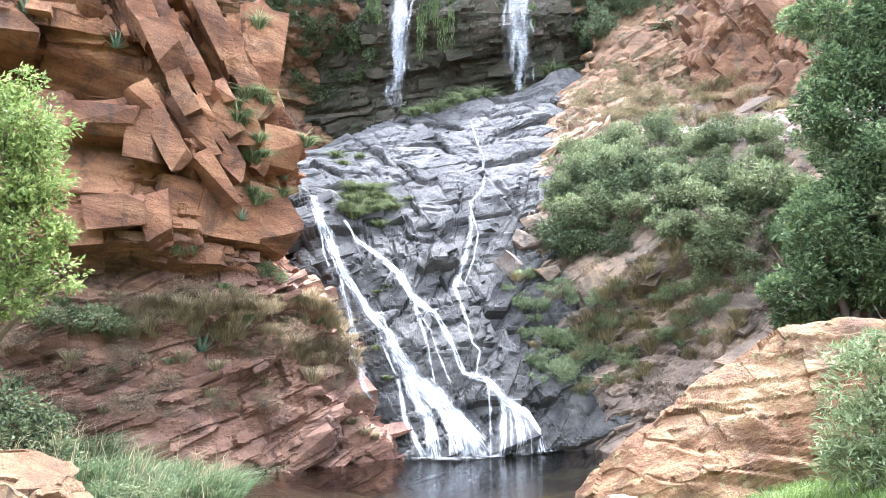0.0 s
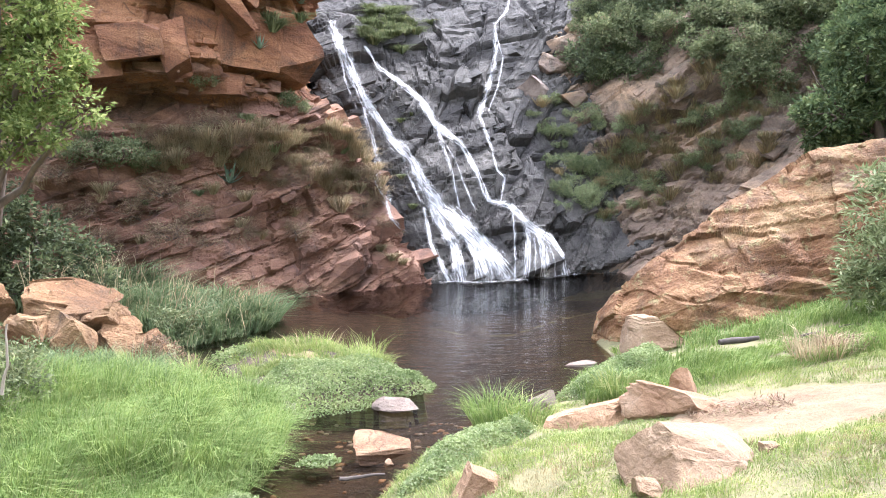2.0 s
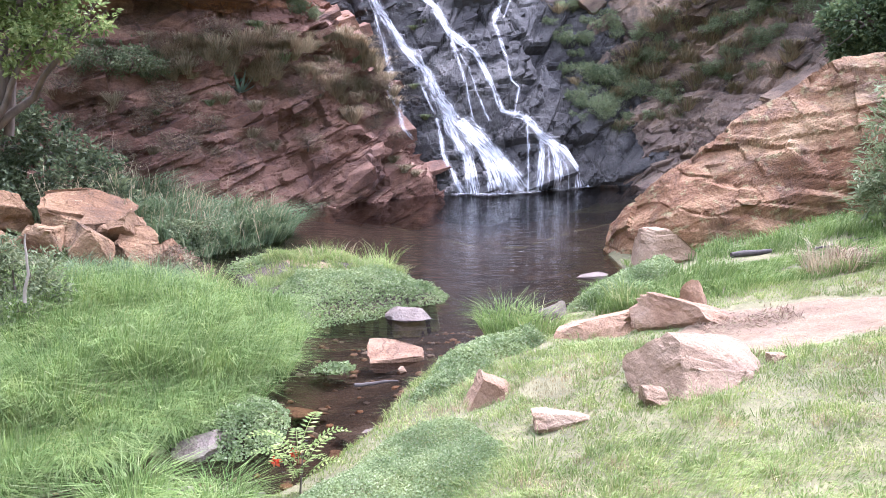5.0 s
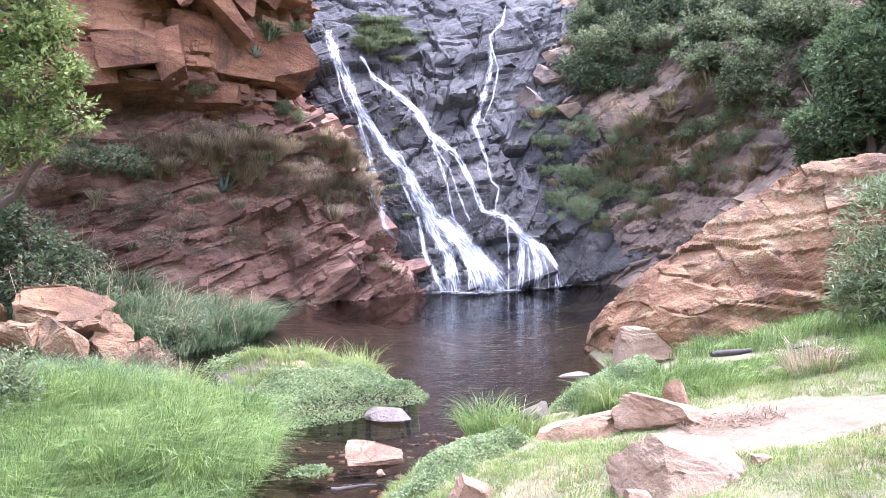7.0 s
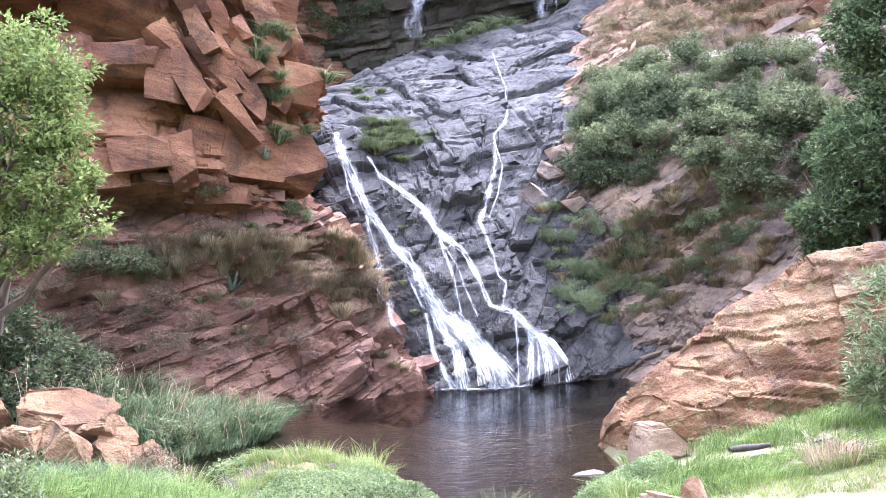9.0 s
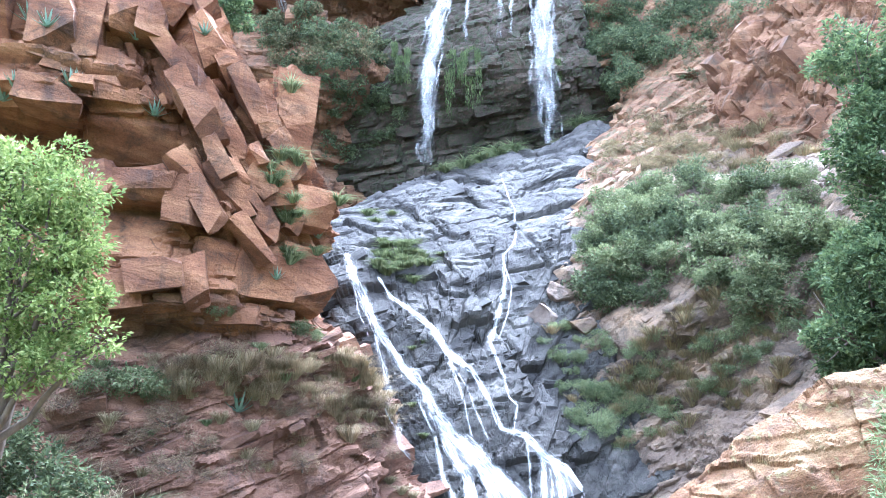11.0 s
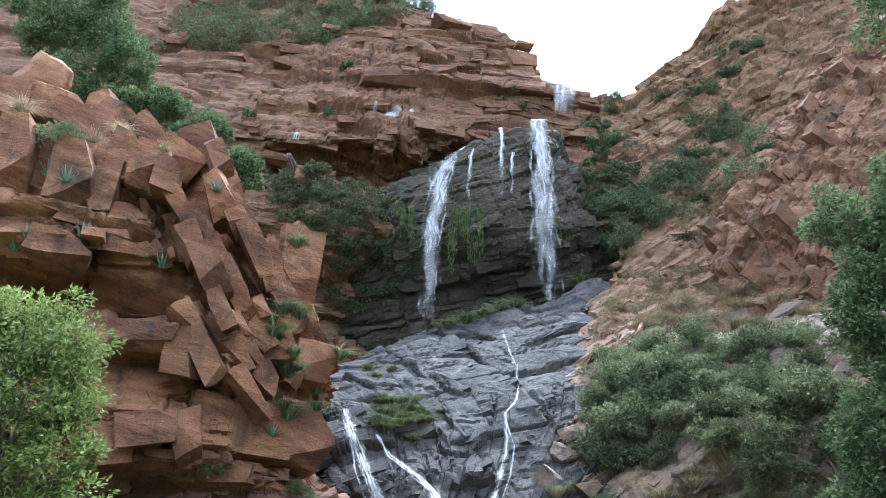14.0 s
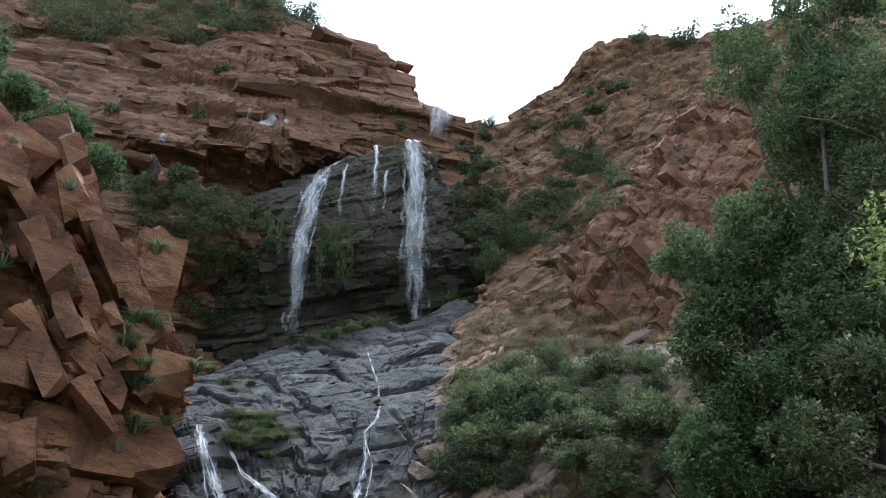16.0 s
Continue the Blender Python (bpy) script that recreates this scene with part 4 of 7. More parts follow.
RIGHT_SPUR = [
    [(14, 47, 12), (12.2, 36, 12), (14, 33.5, 12), (17.4, 31.5, 12), (22, 29, 12), (29, 22, 12)],
    [(15.5, 47, 19), (13.6, 36.2, 19), (15.3, 34.2, 19), (18.4, 32.2, 19), (23, 30, 19), (30, 23, 19)],
    [(18.5, 48, 24), (16.4, 37.2, 23.6), (17.9, 35.6, 23.8), (20.4, 33.6, 24), (25, 31.5, 24), (32, 24, 24)],
    [(22, 48, 29), (19.8, 38.6, 28.2), (21, 36.8, 28.4), (23.2, 34.6, 28.6), (28, 32.5, 29.5), (34, 25, 30)],
    [(27.5, 49, 35), (26.2, 41, 34.5), (27.2, 39.5, 34.8), (28.6, 37.5, 35), (31.5, 34.5, 35), (37, 26, 35)],
    [(30, 50, 36), (28.5, 44, 36.5), (29.6, 43, 36.8), (31.2, 41, 37), (34.5, 38, 37), (41, 30, 37)],
]
right_spur = tagged(rock_face("cliff_right", rock_sheet(RIGHT_SPUR, 220, 190, relief_spur), [(320, .6, 1.8, (1.4, .9, .55), lambda p: (20, 48, 12), .08, .3), (2600, .18, .65, (1.4, .9, .55), lambda p: (20, 48, 12), .12, .45)], 8, M_ORANGE, lambda p: p[:, 0] < 32), "jagged pale orange rock spur above the slope", "cliff", kind="structure")

BOULDER = [
    [(2.55, 13.8, -.6), (2.75, 12.9, -.6), (3.5, 12.0, -.5), (4.6, 12.1, -.3), (5.8, 12.2, -.2), (7.2, 11.9, 0), (9.5, 11.5, 0), (12, 12, 0)],
    [(2.65, 13.9, .15), (2.9, 13.0, .5), (3.65, 12.3, .8), (4.8, 12.4, 1.1), (6, 12.6, 1.3), (7.4, 12.4, 1.5), (9.6, 12, 1.6), (12, 12.4, 1.2)],
    [(2.75, 14.1, .4), (3.05, 13.5, .95), (3.65, 13.3, 1.6), (4.9, 13.8, 2.35), (5.95, 14, 2.9), (6.95, 14, 3.4), (9, 14, 3.5), (12, 14, 2.6)],
    [(2.9, 15, .2), (3.4, 15, .6), (4.2, 15.4, 1.2), (5.4, 16, 1.8), (6.4, 16.4, 2.2), (7.4, 16.4, 2.6), (9.4, 16.4, 2.6), (12, 16.4, 2)],
    [(3.2, 15.8, -1), (3.8, 16, -1), (4.8, 16.6, -1), (6, 17.4, -1), (7, 18, -1), (8, 18.4, -1), (9.8, 18.6, -1), (12, 18.6, -1)],
]
boulder = tagged(rock_face("boulder", rock_sheet(BOULDER, 420, 260, relief_ochre), [(120, .1, .3, (1.7, .9, .4), lambda p: (-8, 8, 8), .04, .2)], 9, M_OCHRE, lambda p: p[:, 0] < 10), "huge ochre sandstone boulder sloping into the pool", "boulder")

# ---- ground and water ----
SHORE = [(-3.4, 4.4), (-2.55, 5.5), (-2.1, 6.2), (-1.93, 6.93), (-1.8, 8.15), (-2.23, 9.4), (-2.75, 9.9), (-3.5, 10.4), (-4.3, 12.0), (-4.8, 13.4), (-3.7, 15.2), (-4.4, 18.0), (-5, 21),
         (-2, 26), (6, 26), (8, 22), (6, 16), (3.2, 14.6), (2.6, 13.6), (2.6, 12.0), (1.5, 10.2), (1.2, 9.6), (.85, 8.6), (.45, 8.7), (-.06, 7.95), (-.35, 7.6), (-.6, 6.9), (-.78, 6.2), (-1.06, 5.4), (-1.45, 4.9), (-1.8, 4.4), (-2.6, 3.0), (-4.6, 2.0), (-6, 2.6)]
ISLAND = [(-3.75, 12.2), (-2.7, 10.1), (-1.9, 9.3), (-.9, 9.9), (-.35, 10.4), (-.65, 11.4), (-1.65, 12.9), (-2.8, 13.9), (-3.3, 13.2)]


def outline_distance(x, y, ring):
    """Signed distance to a closed outline, negative inside."""
    a = np.asarray(ring, float)
    b = np.roll(a, -1, 0)
    best, inside = np.full(x.shape, 1e9), np.zeros(x.shape, bool)
    for (ax, ay), (bx, by) in zip(a, b):
        t = np.clip(((x - ax) * (bx - ax) + (y - ay) * (by - ay)) / ((bx - ax) ** 2 + (by - ay) ** 2), 0, 1)
        best = np.minimum(best, np.hypot(x - ax - t * (bx - ax), y - ay - t * (by - ay)))
        if ay != by:
            cross = (ay > y) != (by > y)
            inside ^= cross & (x < ax + (y - ay) / (by - ay) * (bx - ax))
    return np.where(inside, -best, best)


def ground_height(x, y):
    x, y = np.asarray(x, float), np.asarray(y, float)
    p = np.stack([x, y, np.zeros_like(x)], -1).reshape(-1, 3)
    wob = (0.10 * fbm(p * 1.1, 3, 91)).reshape(x.shape)
    d = outline_distance(x, y, SHORE) + wob
    land = 0.05 * smooth(0, .12, d) + np.where(x > -1.2, 0.235, 0.2) * np.maximum(d, 0) ** 0.95
    land = np.minimum(land, 1.2 + 0.02 * np.maximum(d - 6, 0))
    shallow = smooth(8.5, 11.5, y)
    bed = -np.minimum(0.05 + 0.22 * np.maximum(-d, 0), 0.16 + 1.1 * shallow)
    z = np.where(d > 0, land, bed)
    e = outline_distance(x, y, ISLAND) + wob
    z = np.where(e < 0, np.maximum(z, 0.03 + 0.16 * smooth(0, .9, -e)), z)
    z = z + (0.22 * (fbm(p * 0.9, 3, 94) + 0.15)).reshape(x.shape) * smooth(-1.4, -2.2, x) * smooth(.1, .8, d) * smooth(10.5, 9.0, y)
    rough = (0.05 * fbm(p * 2.0, 4, 93) + 0.02 * fbm(p * 7, 3, 95)).reshape(x.shape)
    return z + rough * smooth(-.6, .5, d)


gx = np.r_[-3000, -800, -200, -80, np.arange(-40, -12, 1.0), np.arange(-12, -6, .3), np.arange(-6, 7, .08), np.arange(7, 12, .3), np.arange(12, 40, 1.0), 80, 200, 800, 3000]
gy = np.r_[-3000, -800, -200, -80, np.arange(-40, -2, 1.0), np.arange(-2, 3, .25), np.arange(3, 13.4, .08), np.arange(13.4, 30, .3), np.arange(30, 61, 2.0), 200, 800, 3000]
GX, GY = np.meshgrid(gx, gy)
ground_pts = np.stack([GX, GY, ground_height(GX, GY)], -1).reshape(-1, 3)
ground = tagged(mesh_object("ground", ground_pts, grid_faces(len(gy), len(gx)), M_EARTH, flat=False), "earth bank around the pool and stream bed", "ground", kind="structure")

ring = np.array([(-7, 2.0), (-1, 2.0), (-.3, 5), (9, 12), (9, 27), (-6, 27), (-7, 14)])
wv = np.c_[ring, np.zeros(len(ring))]
bm = bmesh.new()
bm.faces.new([bm.verts.new(c) for c in wv])
water = tagged(part("water", bm, M_WATER, None), "dark brown pool water rippled below the cascade", "water", kind="structure")

# unseen hills added to close the valley behind the viewer and block sky light
turn = np.linspace(radians(118), radians(418), 120)
lift = np.linspace(0, 1, 26)
T, H = np.meshgrid(turn, lift)
bend = fbm(np.stack([np.cos(T) * 4, np.sin(T) * 4, H], -1).reshape(-1, 3), 4, 99).reshape(T.shape)
rad = 21 + 14 * H + 3 * bend
hv = np.stack([rad * np.cos(T), 6 + rad * np.sin(T), -0.5 + 1.7 * (H > 0) + 17 * H ** 0.8 * (1 + 0.35 * bend) + 1.5 * bend], -1).reshape(-1, 3)
tagged(mesh_object("hill", hv, grid_faces(26, 120), M_SKY_BLOCKER, flat=False), "unseen dark hillside added behind the viewer to block sky light", "hill", kind="structure")


# ---- growing things ----
from mathutils.bvhtree import BVHTree


def tree_of(ob):
    vs, fs, n = [], [], 0
    for piece in (ob, *ob.children):
        co = np.empty(len(piece.data.vertices) * 3, np.float32)
        piece.data.vertices.foreach_get("co", co)
        idx = np.empty(len(piece.data.loops), np.int32)
        piece.data.loops.foreach_get("vertex_index", idx)
        m = np.array(piece.matrix_basis)
        vs.append(co.reshape(-1, 3) @ m[:3, :3].T + m[:3, 3])
        fs.append(idx.reshape(-1, 3) + n)
        n += len(vs[-1])
    return BVHTree.FromPolygons(np.concatenate(vs).tolist(), np.concatenate(fs).tolist())


FACES = {ob.name: tree_of(ob) for ob in (cliff_foot, cliff_left, slab, head_wall, falls_lip, slope_foot, right_slope, right_spur)}


def perch(x, z, *names):
    """The first rock that a level line into the gorge meets at (x, z): its place and outward normal."""
    best = None
    for name in names or FACES:
        place, normal, _, dist = FACES[name].ray_cast(Vector((x, 5.0, z)), Vector((0, 1, 0)))
        if place is not None and (best is None or dist < best[2]):
            best = (place, normal if normal.y < 0 else -normal, dist)
    return (best[0], best[1]) if best else (None, None)


def land(x, y):
    return float(ground_height(np.array([[x]]), np.array([[y]]))[0, 0])


def unit(v):
    return v / (np.linalg.norm(v, axis=-1, keepdims=True) + 1e-9)


def leaf_quads(p, length, width, out=None, flat=0.3, r=rng):
    """A folded leaf at every point p. flat: how much the leaves lie level."""
    n = len(p)
    d = r.normal(size=(n, 3))
    if out is not None:
        d = d + 1.2 * out
    d = unit(d * np.array([1, 1, 1 - 0.7 * flat]))
    up = unit(r.normal(size=(n, 3)) * (1 - flat) + np.array([0, 0, 1.0]) * (0.3 + flat))
    side = unit(np.cross(d, up))
    L = (length * r.uniform(0.6, 1.3, n))[:, None]
    W = (width * r.uniform(0.7, 1.25, n))[:, None]
    lift = np.cross(side, d) * W * 0.25
    v = np.stack([p, p + d * L * 0.45 + side * W / 2 + lift, p + d * L, p + d * L * 0.45 - side * W / 2 + lift], 1).reshape(-1, 3)
    return v, np.arange(4 * n).reshape(n, 4)


def tube(path, radii, sides=6):
    path = np.asarray(path, float)
    t = unit(np.gradient(path, axis=0))
    ref = np.where(abs(t[:, 2:3]) > 0.9, np.array([[1.0, 0, 0]]), np.array([[0, 0, 1.0]]))
    a = unit(np.cross(t, ref))
    b = np.cross(t, a)
    ang = np.linspace(0, 2 * np.pi, sides, endpoint=False)
    ringv = path[:, None] + (a[:, None] * np.cos(ang)[None, :, None] + b[:, None] * np.sin(ang)[None, :, None]) * np.asarray(radii)[:, None, None]
    f = []
    for i in range(len(path) - 1):
        for j in range(sides):
            k = (j + 1) % sides
            f.append((i * sides + j, i * sides + k, (i + 1) * sides + k, (i + 1) * sides + j))
    return ringv.reshape(-1, 3), np.array(f)


def merged(pieces):
    vs, fs, n = [], [], 0
    for v, f in pieces:
        vs.append(v)
        fs.append(f + n)
        n += len(v)
    return np.concatenate(vs), np.concatenate(fs)


def wander(a, b, n, sway, r=rng):
    a, b = np.asarray(a, float), np.asarray(b, float)
    t = np.linspace(0, 1, n)[:, None]
    off = np.cumsum(r.normal(size=(n, 3)), 0) * sway * np.linalg.norm(b - a) / n
    return a + (b - a) * t + (off - off[-1] * t) * np.array([1, 1, 0.5])


def crown_points(lumps, count, r=rng):
    """Points in the outer shells of ragged lumps (x, y, z, radius), with gaps."""
    lumps = np.asarray(lumps, float)
    w = lumps[:, 3] ** 2
    pick = r.choice(len(lumps), int(count * 1.7), p=w / w.sum())
    d = unit(r.normal(size=(len(pick), 3)))
    rad = lumps[pick, 3] * (0.5 + 0.62 * r.random(len(pick)) ** 0.8)
    p = lumps[pick, :3] + d * rad[:, None] * np.array([1, 1, 0.85])
    bite = fbm(p * (1.6 / lumps[:, 3].mean()), 3, 41)
    keep = bite > -0.1
    return p[keep][:count], d[keep][:count]


def woody(name, base, lumps, leaves, leaf, material, trunk_r, label, category, group="", r=rng, sprays=0.0, flat=0.3):
    """A tree or shrub: trunk and limbs up into leafy lumps."""
    thing = new(name)
    thing.location = base
    top = np.asarray(lumps, float)
    mean = top[:, :3].mean(0)
    fork = mean * np.array([0.35, 0.35, 0.3])
    v, f = tube(wander((0, 0, -0.15), fork, 6, 0.15, r), np.linspace(trunk_r, trunk_r * 0.7, 6), 8)
    mesh_object("trunk", v, f, M_BARK, thing, flat=False)
    wood = []
    for c in top:
        limb = [tube(wander(fork, c[:3], 7, 0.22, r), np.linspace(trunk_r * 0.6, trunk_r * 0.12, 7), 5 if trunk_r > 0.06 else 4)]
        for _ in range(4 if trunk_r > 0.06 else 2):
            e = c[:3] + r.normal(size=3) * c[3] * 0.55
            limb.append(tube(wander(c[:3] * 0.8 + fork * 0.2, e, 5, 0.25, r), np.linspace(trunk_r * 0.22, trunk_r * 0.05, 5), 4))
        if trunk_r > 0.06:
            v, f = merged(limb)
            mesh_object("limb", v, f, M_BARK, thing, flat=False)
        wood += limb
    if trunk_r <= 0.06:
        v, f = merged(wood)
        mesh_object("branchwork", v, f, M_BARK, thing, flat=False)
    tufts = []
    for c in top:
        k = max(3, int(5 + 6 * c[3]))
        d = unit(r.normal(size=(k, 3)) + np.array([0, 0, 0.25]))
        tufts.append(np.c_[c[:3] + d * c[3] * r.uniform(0.55, 1.05, (k, 1)), c[3] * r.uniform(0.22, 0.42, k)])
    spread = np.concatenate([top * np.array([1, 1, 1, 0.86])] + tufts)
    p, d = crown_points(spread, leaves, r)
    v, f = leaf_quads(p, leaf[0], leaf[1], d, flat, r)
    mesh_object("crown", v, f, material, thing)
    return tagged(thing, label, category, group)


def blade_tris(root, height, width, lean, r=rng, curl=0.5):
    """Grass blades: two bent pieces from each root."""
    n = len(root)
    a = r.uniform(0, 2 * np.pi, n)
    side = np.stack([np.cos(a), np.sin(a), np.zeros(n)], 1)
    out = lean + 0.35 * r.normal(size=(n, 3)) * np.array([1, 1, 0])
    h = (height * r.uniform(0.55, 1.25, n))[:, None] if np.ndim(height) == 0 else (height * r.uniform(0.6, 1.2, n))[:, None]
    w = (width * r.uniform(0.7, 1.3, n))[:, None] / 2
    mid = root + np.array([0, 0, 1.0]) * h * 0.6 + out * h * 0.35
    tip = root + np.array([0, 0, 1.0]) * h * (1 - 0.35 * curl) + out * h * (0.7 + 0.5 * curl)
    v = np.stack([root - side * w, root + side * w, mid - side * w * 0.8, mid + side * w * 0.8, tip], 1).reshape(-1, 3)
    i = np.arange(n)[:, None] * 5
    f = np.stack([i + [0, 1, 3], i + [0, 3, 2], i + [2, 3, 4]], 1).reshape(-1, 3)
    return v, f


def tuft_mesh(name, count, height, width, spread, material, r, curl=0.6):
    a, q = r.uniform(0, 2 * np.pi, count), np.sqrt(r.random(count))
    out = np.stack([np.cos(a) * q, np.sin(a) * q, np.zeros(count)], 1)
    v, f = blade_tris(out * spread, height, width, out * (0.8 + 0.4 * max(curl - 0.8, 0)), r, curl)
    me_ob = mesh_object(name, v, f, material)
    return me_ob


# masters of repeated plants; each is placed first and then copied
def plant(maker, spots, label, category, group):
    """maker() builds one at the origin; spots: place, size, turn."""
    first = tagged(maker(), label, category, group)
    for n, (place, size, turn) in enumerate(spots):
        m = Matrix.Translation(place) @ Euler((0, 0, turn)).to_matrix().to_4x4()
        if n == 0:
            first.scale = (size,) * 3
            first.matrix_basis = m @ Matrix.Diagonal((size, size, size, 1))
        else:
            c = copy_thing(first, m)
            c.scale = (size,) * 3
    return first


def hillside(spots, names, sink=0.1, seed=3):
    """Spots (x, z, size) on the rock, sunk a little into it."""
    r = np.random.default_rng(seed)
    out = []
    for x, z, size in spots:
        place, normal = perch(x, z, *names)
        if place is None:
            continue
        out.append((place - normal * 0 + Vector((0, sink * size, -0.05 * size)), size * r.uniform(0.9, 1.1), r.uniform(0, 6.28)))
    return out


def scatter_xz(corners, n, size, seed):
    """n random (x, z, size) inside an outline of (x, z) corners."""
    r = np.random.default_rng(seed)
    c = np.asarray(corners, float)
    got = []
    while len(got) < n:
        x, z = r.uniform(c[:, 0].min(), c[:, 0].max()), r.uniform(c[:, 1].min(), c[:, 1].max())
        if outline_distance(np.array([x]), np.array([z]), corners)[0] < 0:
            got.append((x, z, size * r.uniform(0.7, 1.35)))
    return got


def shrub_maker(name, seed, leaves, leaf, material, tall=0.8):
    def make():
        r = np.random.default_rng(seed)
        lumps = [(r.normal() * 0.42, r.normal() * 0.42, tall * r.uniform(0.35, 0.95), r.uniform(0.28, 0.5)) for _ in range(7)]
        return woody(name, (0, 0, 0), lumps, leaves, leaf, material, 0.05, "x", "shrub", r=r)
    return make


SLOPE = ("slope_right", "slope_right_foot", "rock_slab", "cliff_right")
bush_area = [(4.9, 8.8), (5.3, 10.0), (7.4, 11.3), (9.4, 11.6), (12.2, 11.2), (12.6, 8.6), (11.5, 6.0), (9.2, 5.0), (7.2, 6.6), (6.6, 5.0), (5.0, 5.6)]
groups = np.array_split(np.array(scatter_xz(bush_area, 96, 0.95, 5)), 3)
for k, (spots, mat, tint) in enumerate(zip(groups, (M_LEAF_MID, M_LEAF_DARK, M_LEAF_MID), ("dense green", "dark green", "ragged green"))):
    plant(shrub_maker("shrub", 30 + k, 2400, (0.12, 0.055), mat), hillside(spots, SLOPE, 0.3, k), tint + " shrub growing out of the steep slope", "shrub", "shrubs on the slope")
low = scatter_xz([(3.2, 5.6), (3.2, 2.6), (5, 1.4), (7.2, 2.2), (10, 4), (9, 5.6), (6.5, 5)], 85, .5, 36) + [(4.1, 4.4, .5), (3.3, 4.8, .45), (4.2, 3.5, .5), (3.0, 5.0, .4), (4.4, 2.0, .55), (3.7, 1.9, .55), (5.9, 2.0, .45), (6.2, 4.4, .4), (5.0, 4.6, .5), (4.6, 5.2, .55), (8.2, 3.9, .45), (9.2, 4.2, .6), (10.2, 5.0, .7)]
plant(shrub_maker("shrub", 40, 1800, (0.10, 0.045), M_LEAF_OLIVE, 0.6), hillside(low, SLOPE, 0.2, 9), "low grey-green shrub rooted in the rock", "shrub", "low shrubs on the rocks")
left = [(-7.5, 3.3, .75), (-7.0, 3.2, .6), (-8.0, 3.4, .6), (-4.25, 4.9, .4), (-3.9, 4.75, .35), (-5.9, 5.2, .35), (-2.6, 4.75, .4), (-11, 13.6, .7), (-12.2, 13.8, .8), (-10.2, 13.5, .5)]
plant(shrub_maker("shrub", 41, 2200, (0.12, 0.06), M_LEAF_MID, 0.6), hillside(left, ("cliff_left_foot", "cliff_left"), 0.2, 10), "bright green shrub on a cliff ledge", "shrub", "shrubs on the cliff ledges")

def scrub(label, spots, names, leaves, leaf, material, seed, tall=0.6, sink=0.3):
    """Many low bushes that nobody could count, on the far rock."""
    r = np.random.default_rng(seed)
    pieces = []
    for place, size, _ in hillside(spots, names, sink, seed):
        lumps = [(r.normal() * 0.45, r.normal() * 0.45, tall * r.uniform(0.2, 0.95), r.uniform(0.22, 0.46)) for _ in range(6)]
        p, d = crown_points(lumps, leaves, r)
        pieces.append(leaf_quads(p * size + np.array(place), leaf[0], leaf[1], d, 0.2, r))
    v, f = merged(pieces)
    return tagged(mesh_object("scrub", v, f, material), label, "scrub", kind="stuff")


# far shrubs: the shelf below the upper cliff, the wet corner and the skyline
far_leaf = (0.19, 0.085)
shelf = scatter_xz([(-12, 26.6), (-9.5, 27.5), (-5, 27.8), (-3.2, 27), (-2.6, 24.5), (-5, 23), (-9, 22.4), (-11.5, 23)], 90, 1.0, 21)
scrub("brownish olive scrub covering the high shelf", shelf[:50], ("cliff_back",), 700, far_leaf, M_SCRUB, 11, 0.5)
scrub("dark green scrub on the high shelf", shelf[50:], ("cliff_back",), 700, far_leaf, M_LEAF_DARK, 12, 0.5)
corner = scatter_xz([(6.9, 27.2), (9.5, 28.5), (12.2, 27.6), (13, 24.5), (12, 22.5), (9.5, 20.2), (7.2, 21.2)], 90, 1.15, 23) + scatter_xz([(16.5, 33.5), (21, 34), (21.5, 31), (18.5, 30)], 16, 1.1, 24) + scatter_xz([(12.5, 23), (13, 29), (17, 31), (19.5, 31), (17.5, 25), (14.5, 21)], 36, 1.1, 27) + scatter_xz([(14, 35), (20, 41), (24, 40), (20, 34)], 14, .8, 28) + scatter_xz([(8.6, 27), (9.6, 34.5), (12, 35.5), (12.5, 28)], 34, .75, 29)
scrub("dark green scrub clinging to the damp rock", corner, ("cliff_back", "slope_right", "cliff_right"), 700, far_leaf, M_LEAF_DARK, 13, 0.8)
cavern = scatter_xz([(-9, 21.5), (-6, 25.0), (-3.2, 25.5), (-2.8, 20.5), (-8.5, 18)], 50, 0.8, 25)
scrub("dark ferny scrub on the cave wall", cavern, ("cliff_back", "falls_lip"), 600, far_leaf, M_LEAF_DARK, 14, 0.5)
skyline = [(-14.6, 54.6, 1.2), (-12, 53.8, 1.0), (-10, 53.2, 1.2), (-7.5, 51.8, 1.3), (-2.6, 48.6, 1.6), (-1.6, 48.0, 1.2), (-19, 55.2, 1.4), (25.2, 44.2, 1.3), (27, 43.9, 1.5), (28.6, 43.4, 1.6), (12.4, 36.3, .8), (-5.4, 50.8, 1.0), (-16.5, 55, 1.0)]
plant(shrub_maker("shrub", 46, 900, (0.17, 0.07), M_LEAF_DARK, 1.1), hillside(skyline, ("cliff_back", "slope_right", "cliff_right"), 0.2, 15), "thin dark shrub on the skyline", "shrub", "shrubs on the skyline")
upper = scatter_xz([(-24, 55.5), (-14, 54.5), (-6, 51.5), (-2, 48), (-3, 45.8), (-8, 43.2), (-13, 41), (-24, 41)], 210, 1.5, 26) + [(-14.5, 32.6, .8), (-8, 38.8, .7), (-6.3, 33.8, .6), (4.6, 36.6, 1.0), (5.2, 35.2, .9), (-9, 33, .7)]
scrub("dark scrub over the top of the upper cliff", upper[:90], ("cliff_back",), 420, (0.24, 0.10), M_SCRUB, 16, 0.9)
scrub("dark green scrub below the skyline", upper[90:], ("cliff_back",), 420, (0.24, 0.10), M_LEAF_DARK, 17, 0.9)

